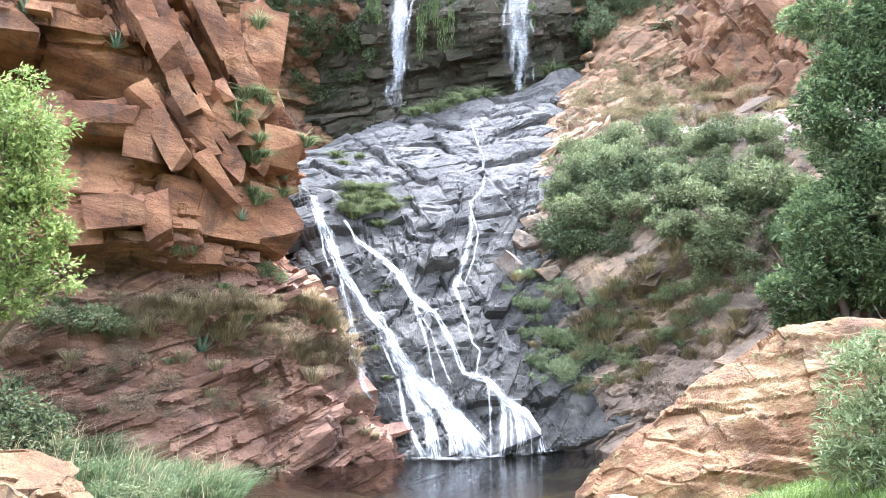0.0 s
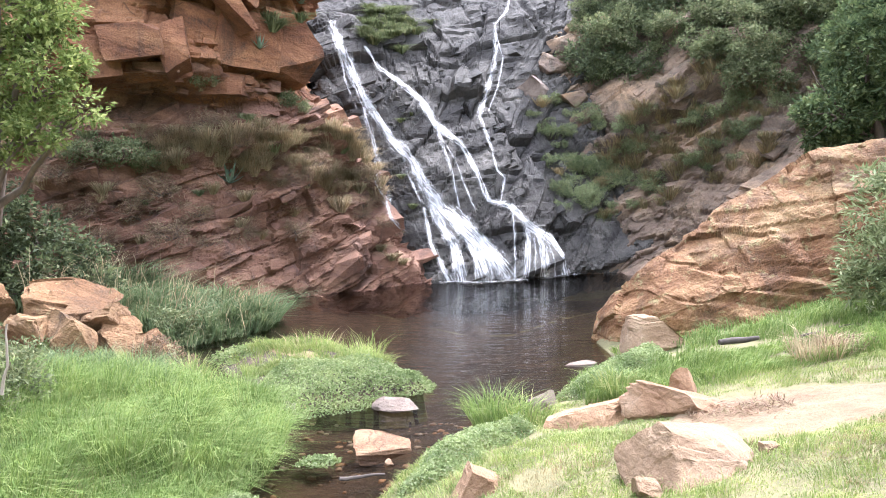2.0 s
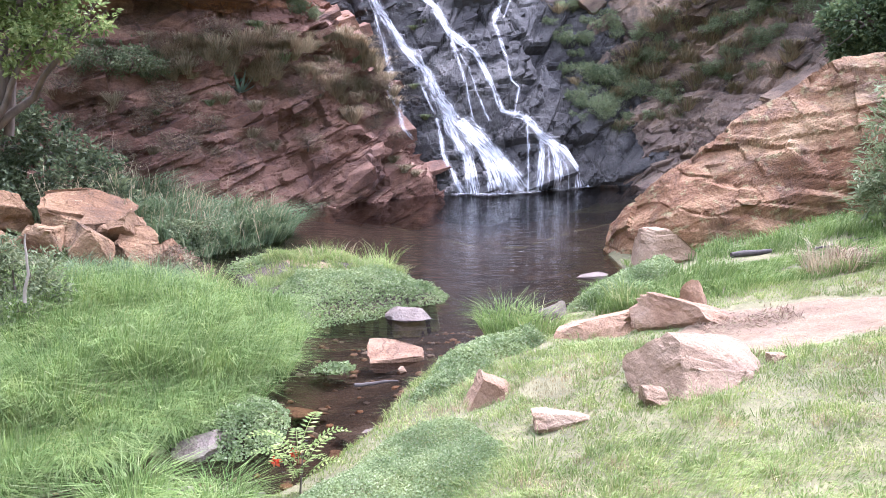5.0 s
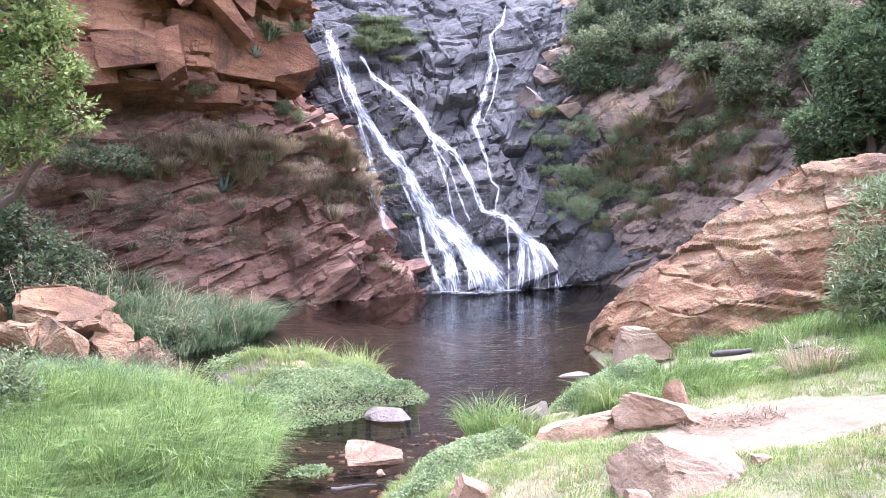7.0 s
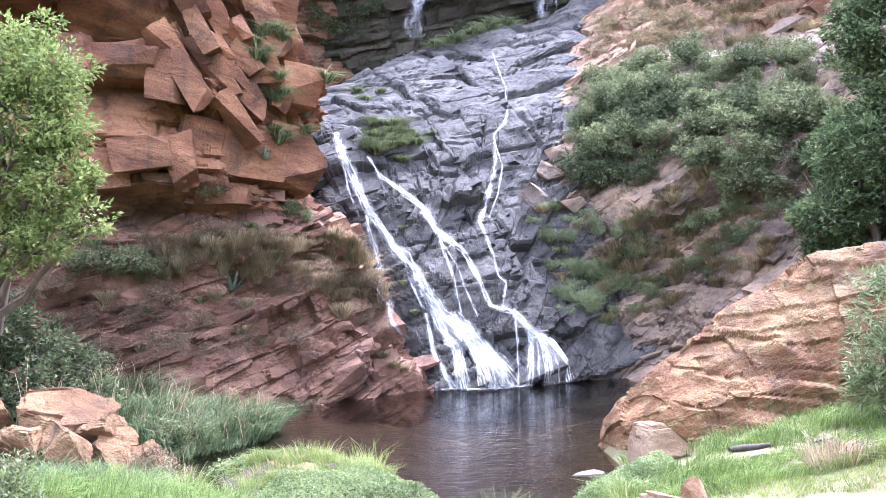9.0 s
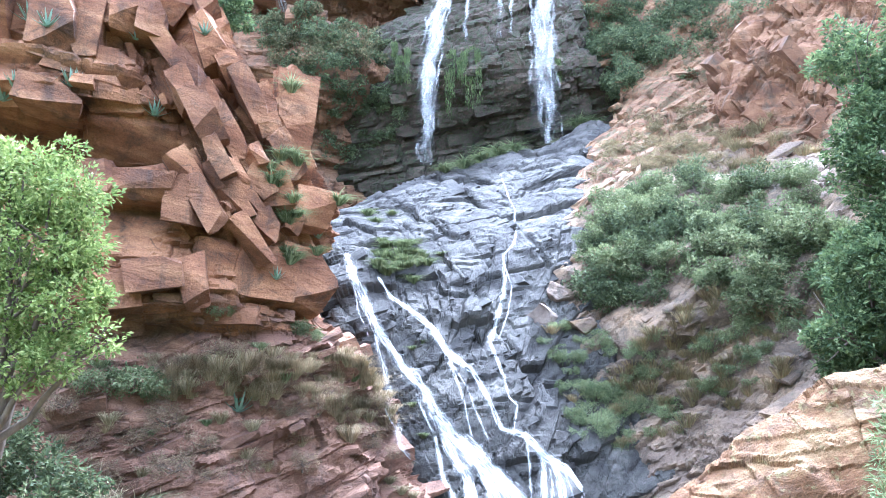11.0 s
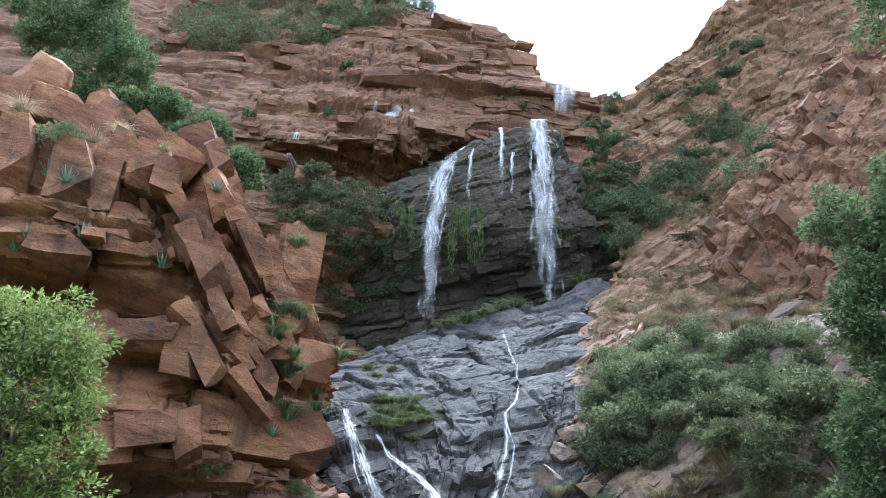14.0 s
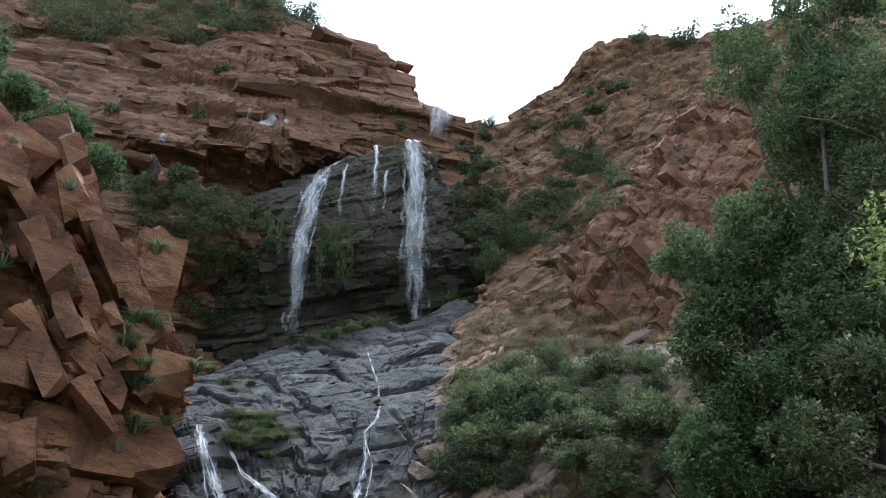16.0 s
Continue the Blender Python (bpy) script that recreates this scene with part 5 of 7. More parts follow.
scrub("dry brown brush on the bare slope", scatter_xz([(6.4, 13.2), (8.5, 17.5), (12.5, 19.5), (14, 15.5), (11, 12.4)], 60, .6, 30), ("slope_right", "slope_right_foot"), 420, (0.2, 0.03), M_BRUSH, 18, 0.5)

# green cushions on the slab
slab_green = [(-3.3, 8.5, .55), (-2.1, 8.6, .6), (-2.5, 7.6, .6), (-2.0, 7.9, .6), (-1.1, 8.1, .5), (-1.9, 9.2, .55), (-2.9, 9.3, .5), (-3.8, 7.0, .45), (-.6, 8.7, .35), (-1.2, 5.0, .3), (-1.5, 4.8, .3), (-1.45, 3.0, .3), (-1.1, 2.1, .3), (-3.4, 10.6, .5), (-2.9, 11.5, .45), (-4.6, 9.4, .6), (-2.4, 8.2, .6), (-1.6, 7.4, .5), (-3.9, 11.4, .6), (-4.6, 11.7, .6)]
slab_green = [(x, z, 1.25 * k) for x, z, k in slab_green] + scatter_xz([(-3.4, 8.9), (-2.2, 9.4), (-1.0, 8.6), (-1.4, 7.3), (-2.6, 7.3)], 30, .6, 37) + scatter_xz([(-4.8, 9), (-4.2, 9.6), (-3.7, 7.6), (-3.9, 5.8), (-4.3, 6)], 14, .5, 38)


def soft_grass_maker(seed, material, count=420, height=0.7, width=0.035):
    def make():
        return tuft_mesh("grass_tuft", count, height, width, 0.14, material, np.random.default_rng(seed), 1.35)
    return make


plant(soft_grass_maker(60, M_LEAF_MID, 260, 0.6, 0.04), hillside(slab_green, ("rock_slab", "cliff_left"), 0.1, 17), "bright green grass cushion on the wet slab", "grass", "green cushions on the slab")
ridge_green = [(0.4, 15.3, 1.2), (1.4, 15.9, 1.2), (2.2, 16.4, 1.3), (3.2, 16.9, 1.3), (6.6, 19.0, 1.2), (7.6, 19.8, 1.4), (8.4, 20.1, 1.2), (-.6, 14.9, .9)]
plant(soft_grass_maker(61, M_LEAF_MID, 300, 0.6, 0.06), hillside(ridge_green, ("rock_slab",), 0.1, 18), "green grass along the slab's crest", "grass", "grass along the crest")
# dry grass and brown scrub
brown = scatter_xz([(-9.5, 1.2), (-9.5, 4), (-6, 4.4), (-2.6, 4.4), (-1.6, 2.4), (-1.2, 1.2), (-4, 1.0)], 26, .6, 35) + [(-2.3, 2.9, .75), (-2.0, 2.3, .5), (-2.6, 3.1, .55), (-3.0, 2.6, .5), (-2.4, 1.9, .45), (-3.6, 2.9, .5), (-1.8, 1.7, .4), (-4.3, 2.8, .5), (-8.6, 3.0, .6), (-9.6, 2.6, .6), (-6.8, 2.9, .5), (-5.5, 4.3, .45), (-7.8, 1.6, .5), (-6.2, 1.9, .4)]
plant(shrub_maker('shrub', 48, 1500, (0.12, 0.022), M_BROWN_LEAF, 0.5), hillside(brown, ('cliff_left_foot',), 0.1, 30), 'dry red-brown twiggy scrub on the ledge', 'shrub', 'brown scrub on the cliff')
dry_left = [(-6.4, 3.6, .6), (-5.7, 3.8, .6), (-5.1, 3.5, .5), (-3.3, 3.9, .6), (-2.5, 3.6, .7), (-4.9, 2.45, .5), (-9, 2.8, .6), (-7.3, 4.05, .5), (-2.2, 3.3, .6), (-3.7, 3.6, .5)]
olive = [(-4.4, 3.6, .6), (-2.9, 3.7, .5), (-6.0, 4.0, .6), (-8.2, 3.9, .6), (-5.0, 4.4, .5), (-3.6, 4.3, .5), (-9.4, 3.6, .6), (-7.0, 2.4, .4), (-5.9, 2.6, .4), (-2.2, 4.4, .5)]
plant(soft_grass_maker(65, M_LEAF_OLIVE, 300, 0.6, 0.03), hillside(olive, ('cliff_left_foot', 'cliff_left'), 0.1, 31), 'grey-green grass tuft on the ledge', 'grass', 'green grass on the cliff')
dry_left += scatter_xz([(-9.5, 3.2), (-6, 4.2), (-2.6, 4.4), (-1.8, 3.0), (-2.6, 1.6), (-5, 1.4), (-9, 1.6)], 22, .5, 31) + scatter_xz([(-7.2, 3.2), (-6.8, 4.2), (-2.2, 4.4), (-1.8, 2.4), (-2.8, 1.8), (-3.6, 3.0)], 110, .6, 39) + [(-10.4, 14.4, .6), (-9.6, 14.6, .6), (-8.4, 14.2, .5), (-11.6, 14.4, .7), (-5.9, 5.1, .5), (-5.6, 5.2, .4)]
plant(soft_grass_maker(62, M_DRY, 260, 0.75, 0.022), hillside(dry_left, ("cliff_left_foot", "cliff_left"), 0.1, 19), "dry straw-coloured grass tuft on the ledge", "grass", "dry grass on the cliff")
plant(soft_grass_maker(63, M_DRY, 300, 0.6, 0.022), hillside([(-1.6, .75, .6), (-1.3, .6, .5), (-1.9, 1.0, .5)], ("cliff_left_foot",), 0.05, 20), "yellowed grass tuft above the waterline", "grass", "dry grass on the cliff")
dry_right = [(7.3, 5.5, .9), (5.1, 2.7, .8), (7.1, 3.8, .9), (7.4, 3.4, .8), (8.8, 5.9, .8), (3.2, 5.4, .8), (5.5, 3.1, .7), (8.4, 4.1, .8), (6.0, 4.2, .7), (8.0, 4.9, .8), (3.65, 3.1, .6)]
dry_right += scatter_xz([(10, 12.4), (12, 15.5), (14.4, 17), (16, 14), (14, 12.2)], 22, .8, 33) + scatter_xz([(4.6, 1.6), (5.5, 4.6), (8.5, 6.8), (11, 7.5), (12, 5), (8, 2.4)], 90, .75, 34)
plant(soft_grass_maker(64, M_STRAW, 240, 0.65, 0.02), hillside(dry_right, SLOPE, 0.1, 21), "pale dry grass tuft hanging on the slope", "grass", "dry grass on the slope")


def aloe_maker():
    thing = new("aloe")
    r = np.random.default_rng(70)
    for k in range(18):
        a, e = k * 2.4, 0.15 + 1.2 * k / 18
        d = np.array([math.cos(a) * math.cos(e), math.sin(a) * math.cos(e), math.sin(e)])
        s = np.array([-math.sin(a), math.cos(a), 0])
        t = np.linspace(0, 1, 5)[:, None]
        mid = d * t * 0.5 + np.array([0, 0, 1]) * (0.12 * t ** 2)
        w = 0.045 * (1 - t ** 2) + 0.002
        thick = np.cross(d, s) * 0.018 * (1 - t)
        v = np.concatenate([mid - s * w, mid + thick, mid + s * w])
        f = [(i, i + 1, 6 + i, 5 + i) for i in range(4)] + [(5 + i, 6 + i, 11 + i, 10 + i) for i in range(4)]
        mesh_object("leaf", v, np.array(f), M_ALOE, thing, flat=False)
    return thing


aloes = [(-10.8, 12.75, .9), (-11.1, 10.5, .9), (-10.6, 10.65, .8), (-9.4, 10.8, .8), (-10.8, 9.6, 1.0), (-7.7, 10.4, .8), (-4.6, 6.2, .6), (-6.5, 12.6, .7), (-4.0, 7.8, .6), (-5.34, 2.94, 1.05), (-9.9, 12.2, .8), (-8.2, 12.4, .6)]
plant(aloe_maker, hillside(aloes, ("cliff_left", "cliff_left_foot"), -0.05, 22), "grey-green spiky aloe rosette on the cliff", "aloe", "aloes on the cliff")

# trees
r = np.random.default_rng(80)
woody("tree", (-8.2, 12.6, .9), [(1.1, -.6, 5.8, .75), (1.9, -.6, 5.5, .7), (1.3, -.6, 4.7, .8), (2.1, -.6, 4.7, .62), (1.2, -.6, 3.9, .8), (2.05, -.6, 3.75, .6), (2.6, -.6, 3.15, .42), (1.9, -.6, 2.9, .55), (1.2, -.5, 2.8, .6), (.5, -.3, 5.2, .8), (.2, -.2, 4.0, .9), (-.3, 0, 3.2, .9), (.6, -.4, 6.1, .5)],
      26000, (0.105, 0.052), M_LEAF_BRIGHT, 0.14, "leafy bright green tree beside the cliff foot", "tree", r=r)
woody("tree", (-8.6, 14.4, .6), [(0, 0, 1.6, .8), (.9, .2, 1.3, .6), (-1, 0, 1.8, .9), (1.6, .3, .8, .5), (-.2, -.5, .8, .8), (1.2, -.3, .5, .7), (.4, -.6, .3, .7), (-1.4, -.4, .8, .9), (2.0, 0, .3, .5)], 15000, (0.12, 0.06), M_LEAF_DARK, 0.1, "dark green bushy tree at the foot of the cliff", "tree", r=r)
right_trees = [
    ((13.1, 20.5, 3.5), [(-1.4, .5, 9.2, 1.1), (.1, -.5, 10.0, 1.2), (-.4, -.5, 7.0, 1.3), (-1.8, -.5, 5.8, 1.1), (-1.2, -.4, 3.4, 1.3), (.4, -.6, 5.0, 1.4), (1.2, -1, 8.8, 1.2), (-1.9, 1.2, 3.0, 1.1), (-2.3, 0, 1.4, 1.0), (.6, -.6, 2.6, 1.2), (0, -.3, 8.4, 1.3), (-.8, -.2, 8.1, 1.1), (.7, -.4, 6.5, 1.3), (-1.2, 0, 4.7, 1.1), (.1, -.3, 3.9, 1.3), (-1.5, -.2, 7.0, 1.0), (-.6, -.2, 2.2, 1.1)]),
    ((14.4, 18.6, 3.5), [(.2, -.2, 12.8, 1.4), (-.2, 1.2, 16.0, 1.2), (1.6, -.6, 14.6, 1.6), (1.1, -.5, 11.0, 1.6), (-.4, .2, 9.0, 1.4), (-1.0, -1.2, 5.8, 1.3), (-2.2, -.6, 4.6, 1.3), (.4, -1.4, 7.2, 1.4), (.9, -.8, 16.6, 1.1), (2.2, -.8, 16.2, 1.3), (-.2, 1.4, 17.6, .9), (.6, -.4, 8.2, 1.4), (1.4, -.8, 9.4, 1.4), (.8, -.8, 13.6, 1.3), (-.4, -.6, 7.4, 1.2), (1.6, -1.2, 5.8, 1.4), (.2, -1.2, 4.4, 1.3), (1.8, -1, 12.6, 1.4)]),
    ((13.4, 15.6, 3.5), [(-1.6, 1.2, 2.4, 1.1), (-.2, 1, 4.0, 1.3), (.8, .8, 6.4, 1.4), (1.6, .6, 9.0, 1.4), (-1.0, .8, .8, 1.0), (1.8, .4, 12, 1.3), (1.2, .6, 3, 1.2)]),
    ((10.9, 19.6, 3.0), [(-1.2, 0, 1.6, .9), (-.6, -.3, 2.9, 1.0), (.4, -.4, 1.8, 1.0), (.2, 0, 4.0, .9), (-.9, .4, .6, .8)]),
]
for k, (base, lumps) in enumerate(right_trees):
    woody("tree", base, lumps, (64000 if len(lumps) > 12 else 34000) if len(lumps) > 6 else 16000, (0.16, 0.08), M_LEAF_TREE if k != 2 else M_LEAF_MID, 0.2, "dark green broadleaf tree standing on the steep slope", "tree", "trees on the slope", r=r)
woody("tree", (10.6, 8.6, 2.0), [(-2.4, .4, 5.6, .5), (-2.5, .4, 5.0, .45), (-1.6, .4, 6.0, .7), (-.8, .2, 5.2, .9), (0, 0, 6.2, .9), (-2.2, .4, 4.4, .3)], 4200, (0.11, 0.06), M_LEAF_BRIGHT, 0.12, "light green tree reaching over the bank", "tree", r=r)
upper_trees = [((-22.5, 40, 27), [(-2, -2, 7.5, 2.0), (.8, -2, 8.2, 1.8), (2.6, -2, 4.8, 1.7), (-.4, -2, 3.2, 1.8), (-3.5, -2, 9, 1.6), (1.5, -2, 6.4, 1.6)]),
               ((-16.5, 38, 22.5), [(-1.8, -2, 4.6, 1.3), (.4, -2, 4.8, 1.2), (3, -2, 3.2, 1.2), (5.0, -2, .8, 1.1), (1.6, -2, 2.2, 1.3), (-1, -2, 2.4, 1.4), (-3.5, -2, 3, 1.5)])]
for base, lumps in upper_trees:
    woody("tree", base, lumps, 40000, (0.22, 0.10), M_LEAF_TREE, 0.22, "dark green tree behind the cliff's crest", "tree", "trees behind the crest", r=r)


# ---- falling water ----
def hugging_stream(name, path, label, names=("rock_slab", "cliff_left_foot"), columns=7, step=0.08, parent=None, lift=0.07, seed=1, widen=1.35, material=None):
    """White water that follows the rock. path: (x, z, width) from the top down."""
    r = np.random.default_rng(seed)
    q = resampled(path, max(6, int(np.linalg.norm(np.diff(np.asarray(path)[:, :2], axis=0), axis=1).sum() / step)))
    d = unit(np.gradient(q[:, :2], axis=0))
    side = np.stack([-d[:, 1], d[:, 0]], 1)
    u = np.linspace(-0.5, 0.5, columns)
    pts, uv, long = np.zeros((len(q), columns, 3)), np.zeros((len(q), columns, 2)), 0.0
    wob = 1 + 0.14 * np.interp(np.arange(len(q)), np.arange(0, len(q) + 6, 3), r.normal(size=len(np.arange(0, len(q) + 6, 3))))
    for i, (x, z, w) in enumerate(q):
        w = w * widen
        for j, a in enumerate(u):
            px, pz = x + side[i, 0] * a * w * wob[i], max(z + side[i, 1] * a * w * wob[i], 0.03)
            place, _ = perch(px, pz, *names)
            pts[i, j] = (px, place.y if place is not None else (pts[i, j - 1, 1] if j else pts[i - 1, j, 1]), pz)
            uv[i, j] = (a * w, i * step)
    for _ in range(3):
        pts[1:-1, :, 1] = np.minimum(pts[1:-1, :, 1], (pts[:-2, :, 1] + pts[2:, :, 1]) / 2)
    pts[:, 1:-1, 1] = np.minimum(pts[:, 1:-1, 1], (pts[:, :-2, 1] + pts[:, 2:, 1]) / 2)
    pts[:, :, 1] -= lift * (1 - 1.2 * abs(u[None, :]))
    pts[:, :, 2] += 0.03
    uv[..., 0] += seed * 3.7
    ob = mesh_object(name, pts.reshape(-1, 3), grid_faces(len(q), columns), material or M_STREAM, parent, label, flat=False, uv=uv.reshape(-1, 2), fade=np.broadcast_to((2 * abs(u)) ** 2, (len(q), columns)))
    return ob


cascade = tagged(new("cascade"), "white lower cascade splitting over the grey slab", "waterfall")
STREAMS = [
    [(-4.05, 8.6, .35), (-3.77, 7.8, .5), (-3.14, 6.48, .55), (-2.68, 5.53, .5), (-2.39, 5.15, .4), (-1.9, 4.38, .45), (-1.11, 3.51, .55), (-.71, 2.71, .6), (-.2, 2.0, .7), (.4, 1.62, .7), (1.0, 1.03, .75), (1.75, .05, .95)],
    [(-.5, 2.2, .35), (-.35, 1.7, .4), (.2, .95, .45), (.35, .03, .5)],
    [(-.75, 2.1, .22), (-.55, 1.1, .22), (-.02, .03, .35)],
    [(-.1, 2.0, .4), (.75, .95, .5), (1.1, .03, .55)],
    [(-2.75, 5.4, .3), (-2.25, 3.8, .4), (-1.95, 2.7, .42), (-1.6, 1.9, .3), (-1.2, 1.4, .2)],
    [(-2.78, 7.42, .16), (-2.27, 6.65, .22), (-1.63, 6.18, .26), (-.88, 5.55, .4), (-.32, 4.61, .42), (.42, 4.06, .3), (.84, 3.23, .34), (1.21, 2.3, .28), (1.83, 2.14, .28)],
    [(-.32, 4.4, .3), (.1, 3.23, .22), (.31, 2.1, .2)],
    [(2.3, 14.7, .2), (2.33, 12.6, .18), (2.5, 11.3, .2), (2.42, 10.0, .2), (2.17, 9.1, .28), (1.74, 8.6, .3), (1.71, 7.42, .42), (1.5, 6.39, .42), (1.02, 5.05, .45), (1.22, 4.45, .3), (1.41, 3.85, .22), (1.5, 3.23, .2), (1.75, 3.0, .22), (1.57, 2.2, .22)],
    [(1.83, 2.14, .35), (2.37, 1.57, .45), (3.02, 1.15, .4), (3.4, .55, .3), (3.5, .03, .4)],
    [(2.24, 1.7, .3), (2.36, 1.18, .34), (2.2, .03, .45)],
    [(2.64, 1.33, .3), (2.78, .97, .34), (2.8, .03, .5)],
    [(.9, 1.2, .4), (1.35, .6, .5), (1.5, .03, .5)],
    [(1.75, 8.2, .12), (1.95, 7.2, .14), (1.75, 6.2, .14), (1.35, 5.2, .12)],
    [(-1.5, 4.0, .15), (-1.2, 3.0, .2), (-.8, 2.2, .2)],
    [(-.6, 5.2, .14), (-.2, 4.2, .16), (.2, 3.6, .14), (.55, 2.6, .16), (.8, 2.0, .14)],
    [(-3.6, 7.2, .14), (-3.35, 6.2, .18), (-2.9, 5.2, .14)],
    [(-.55, 2.5, .2), (-.1, 1.5, .22), (.1, .8, .25), (.15, .03, .3)],
    [(.2, 1.7, .2), (.6, 1.0, .25), (.75, .5, .25), (.8, .03, .3)],
    [(.6, 1.4, .22), (1.1, .8, .25), (1.25, .03, .35)],
    [(1.9, 2.0, .16), (1.95, 1.2, .2), (1.9, .03, .25)],
    [(2.5, 1.45, .16), (2.55, .8, .2), (2.5, .03, .25)],
    [(2.9, 1.2, .18), (3.05, .6, .22), (3.15, .03, .3)],
]
for k, path in enumerate(STREAMS):
    thin = k in (4, 6, 7) or k > 11
    hugging_stream("stream", path, "", parent=cascade, seed=k + 1, widen=1.0 if thin else 1.3, material=M_THREAD if thin else M_STREAM)


def water_sheet(name, path, columns, material, thing, bulge, seed, thin=0.0):
    """A hanging sheet of water, thinning towards its edges and its foot. path: (x, y, z, width) from the lip down."""
    q = resampled(path, 60)
    r = np.random.default_rng(seed)
    u = np.linspace(-0.5, 0.5, columns)
    ph = r.uniform(0, 6.28, 3)
    pts = np.zeros((60, columns, 3))
    pts[..., 0] = q[:, 0:1] + u[None] * q[:, 3:4] * 1.35 + 0.05 * np.sin(q[:, 2:3] * 2.3 + ph[1]) + 0.03 * np.sin(q[:, 2:3] * 5.7 + ph[2])
    pts[..., 1] = q[:, 1:2] - bulge * np.cos(u * np.pi)[None] - 0.06 * np.sin(u * 23 + ph[0])[None]
    pts[..., 2] = q[:, 2:3]
    uv = np.stack([np.broadcast_to(u[None] * q[:, 3:4], (60, columns)) + seed * 5.1, np.broadcast_to(q[:, 2:3], (60, columns))], -1)
    fade = np.clip(thin + (2 * abs(u[None])) ** 2 * 0.8 + 0.4 * np.linspace(0, 1, 60)[:, None] ** 1.5, 0, 1.2)
    return mesh_object(name, pts.reshape(-1, 3), grid_faces(60, columns), material, thing, flat=False, uv=uv.reshape(-1, 2), fade=fade)


def free_fall(name, path, columns, label, material, bulge=0.15, seed=1):
    """A waterfall: its main sheet, and on the large ones side strands and the spray that drifts off the lower part."""
    thing = tagged(new(name), label, "waterfall")
    water_sheet("sheet", path, columns, material, thing, bulge, seed)
    if len(path) > 5:
        low = resampled(path, 12)
        for k, (side, first) in enumerate(((-0.5, 2), (0.48, 3), (0.3, 5))):
            run = low[first:].copy()
            run[:, 0] += side * run[:, 3]
            run[:, 1] -= 0.12 * (k + 1)
            run[:, 3] *= 0.2
            water_sheet("strand", run, 9, M_VEIL, thing, 0.05, seed + 20 + k, 0.25)
        spray = low[6:].copy()
        spray[:, 3] *= np.linspace(1.0, 1.7, len(spray))
        spray[:, 1] -= 0.5
        water_sheet("spray", spray, 15, M_SPRAY, thing, 0.3, seed + 30, 0.12)
    return thing


free_fall("waterfall", [(1.3, 45.4, 30.3, .4), (.6, 44.6, 29.5, .6), (-.2, 43.8, 28.3, .9), (-.8, 43.0, 26.9, 1.2), (-1.13, 42.3, 24.9, 1.2), (-1.47, 42.1, 22, 1.2), (-1.6, 42.0, 19.8, 1.3), (-1.7, 41.9, 16.6, 1.5)], 17, "tall white fall curving off the dark lip", M_FALL, seed=2)
free_fall("waterfall", [(5.6, 45.4, 31.9, .9), (5.55, 44.2, 31.4, 1.2), (5.45, 43.2, 28.5, 1.2), (5.4, 42.9, 24.8, 1.4), (5.35, 42.9, 21.6, 1.6), (5.35, 42.9, 18.0, 1.9)], 19, "tall white fall dropping straight to the slab", M_FALL, seed=3)
free_fall("waterfall", [(3.05, 44.4, 30.9, .35), (3.0, 43.6, 29.6, .4), (2.88, 43.0, 26.7, .4), (2.85, 42.9, 24.8, .5)], 9, "thin thread of water on the dark lip", M_VEIL, seed=4)
free_fall("waterfall", [(3.65, 43.4, 28.4, .25), (3.6, 43.1, 27.5, .3), (3.45, 43.0, 25.2, .35)], 7, "thin thread of water on the dark lip", M_VEIL, seed=5)
free_fall("waterfall", [(1.15, 43.6, 28.8, .25), (.9, 43.0, 27.5, .3), (.73, 42.9, 25.4, .35), (.7, 42.9, 24.4, .3)], 7, "thin thread of water on the dark lip", M_VEIL, seed=6)
free_fall("waterfall", [(7.6, 45.8, 34.9, 2.0), (7.6, 44.8, 34.6, 2.0), (7.4, 44.5, 33.2, 1.9), (7.2, 44.3, 31.9, 1.7)], 21, "short white fall at the top notch", M_FALL, seed=7)
for k, runs in enumerate(([[(-10.6, 30.6, .5), (-10.75, 30.1, .6)], [(-11.1, 29.5, .5), (-11.2, 29.0, .7)], [(-11.6, 28.7, .6), (-11.8, 28.4, .4)]], [[(-3.2, 34.9, .4), (-3.4, 34.5, .6)], [(-3.9, 33.9, .7), (-4.5, 33.5, .6), (-5.1, 33.3, .4)], [(-5.6, 34.2, .25), (-5.8, 33.6, .3)]])):
    trickle = tagged(new("waterfall"), "small broken white trickle on the upper cliff", "waterfall")
    for j, path in enumerate(runs):
        hugging_stream("stream", path, "", ("cliff_back",), 9, .08, trickle, .3, 40 + 5 * k + j, 2.1, M_STREAM)

# foam along the foot of the cascade
n = 46
fx = np.linspace(-.3, 4.0, n)
fy0 = np.array([min(perch(x, .1, "rock_slab")[0].y, 24) for x in fx])
ny = 9
pts, uv = np.zeros((ny, n, 3)), np.zeros((ny, n, 2))
for j in range(ny):
    w = 0.7 * np.exp(-((fx - 1.2) / 1.6) ** 2) + 0.28
    pts[j] = np.stack([fx, fy0 + .15 - (w + .15) * j / (ny - 1), np.full(n, .02 + .05 * (1 - j / (ny - 1)))], 1)
    uv[j] = np.stack([fx, pts[j, :, 1]], 1)
tagged(mesh_object("foam", pts.reshape(-1, 3), grid_faces(ny, n), M_FOAM, None, flat=False, uv=uv.reshape(-1, 2), fade=np.repeat(np.linspace(0, .8, ny), n)), "white foam where the cascade meets the pool", "foam", kind="stuff")

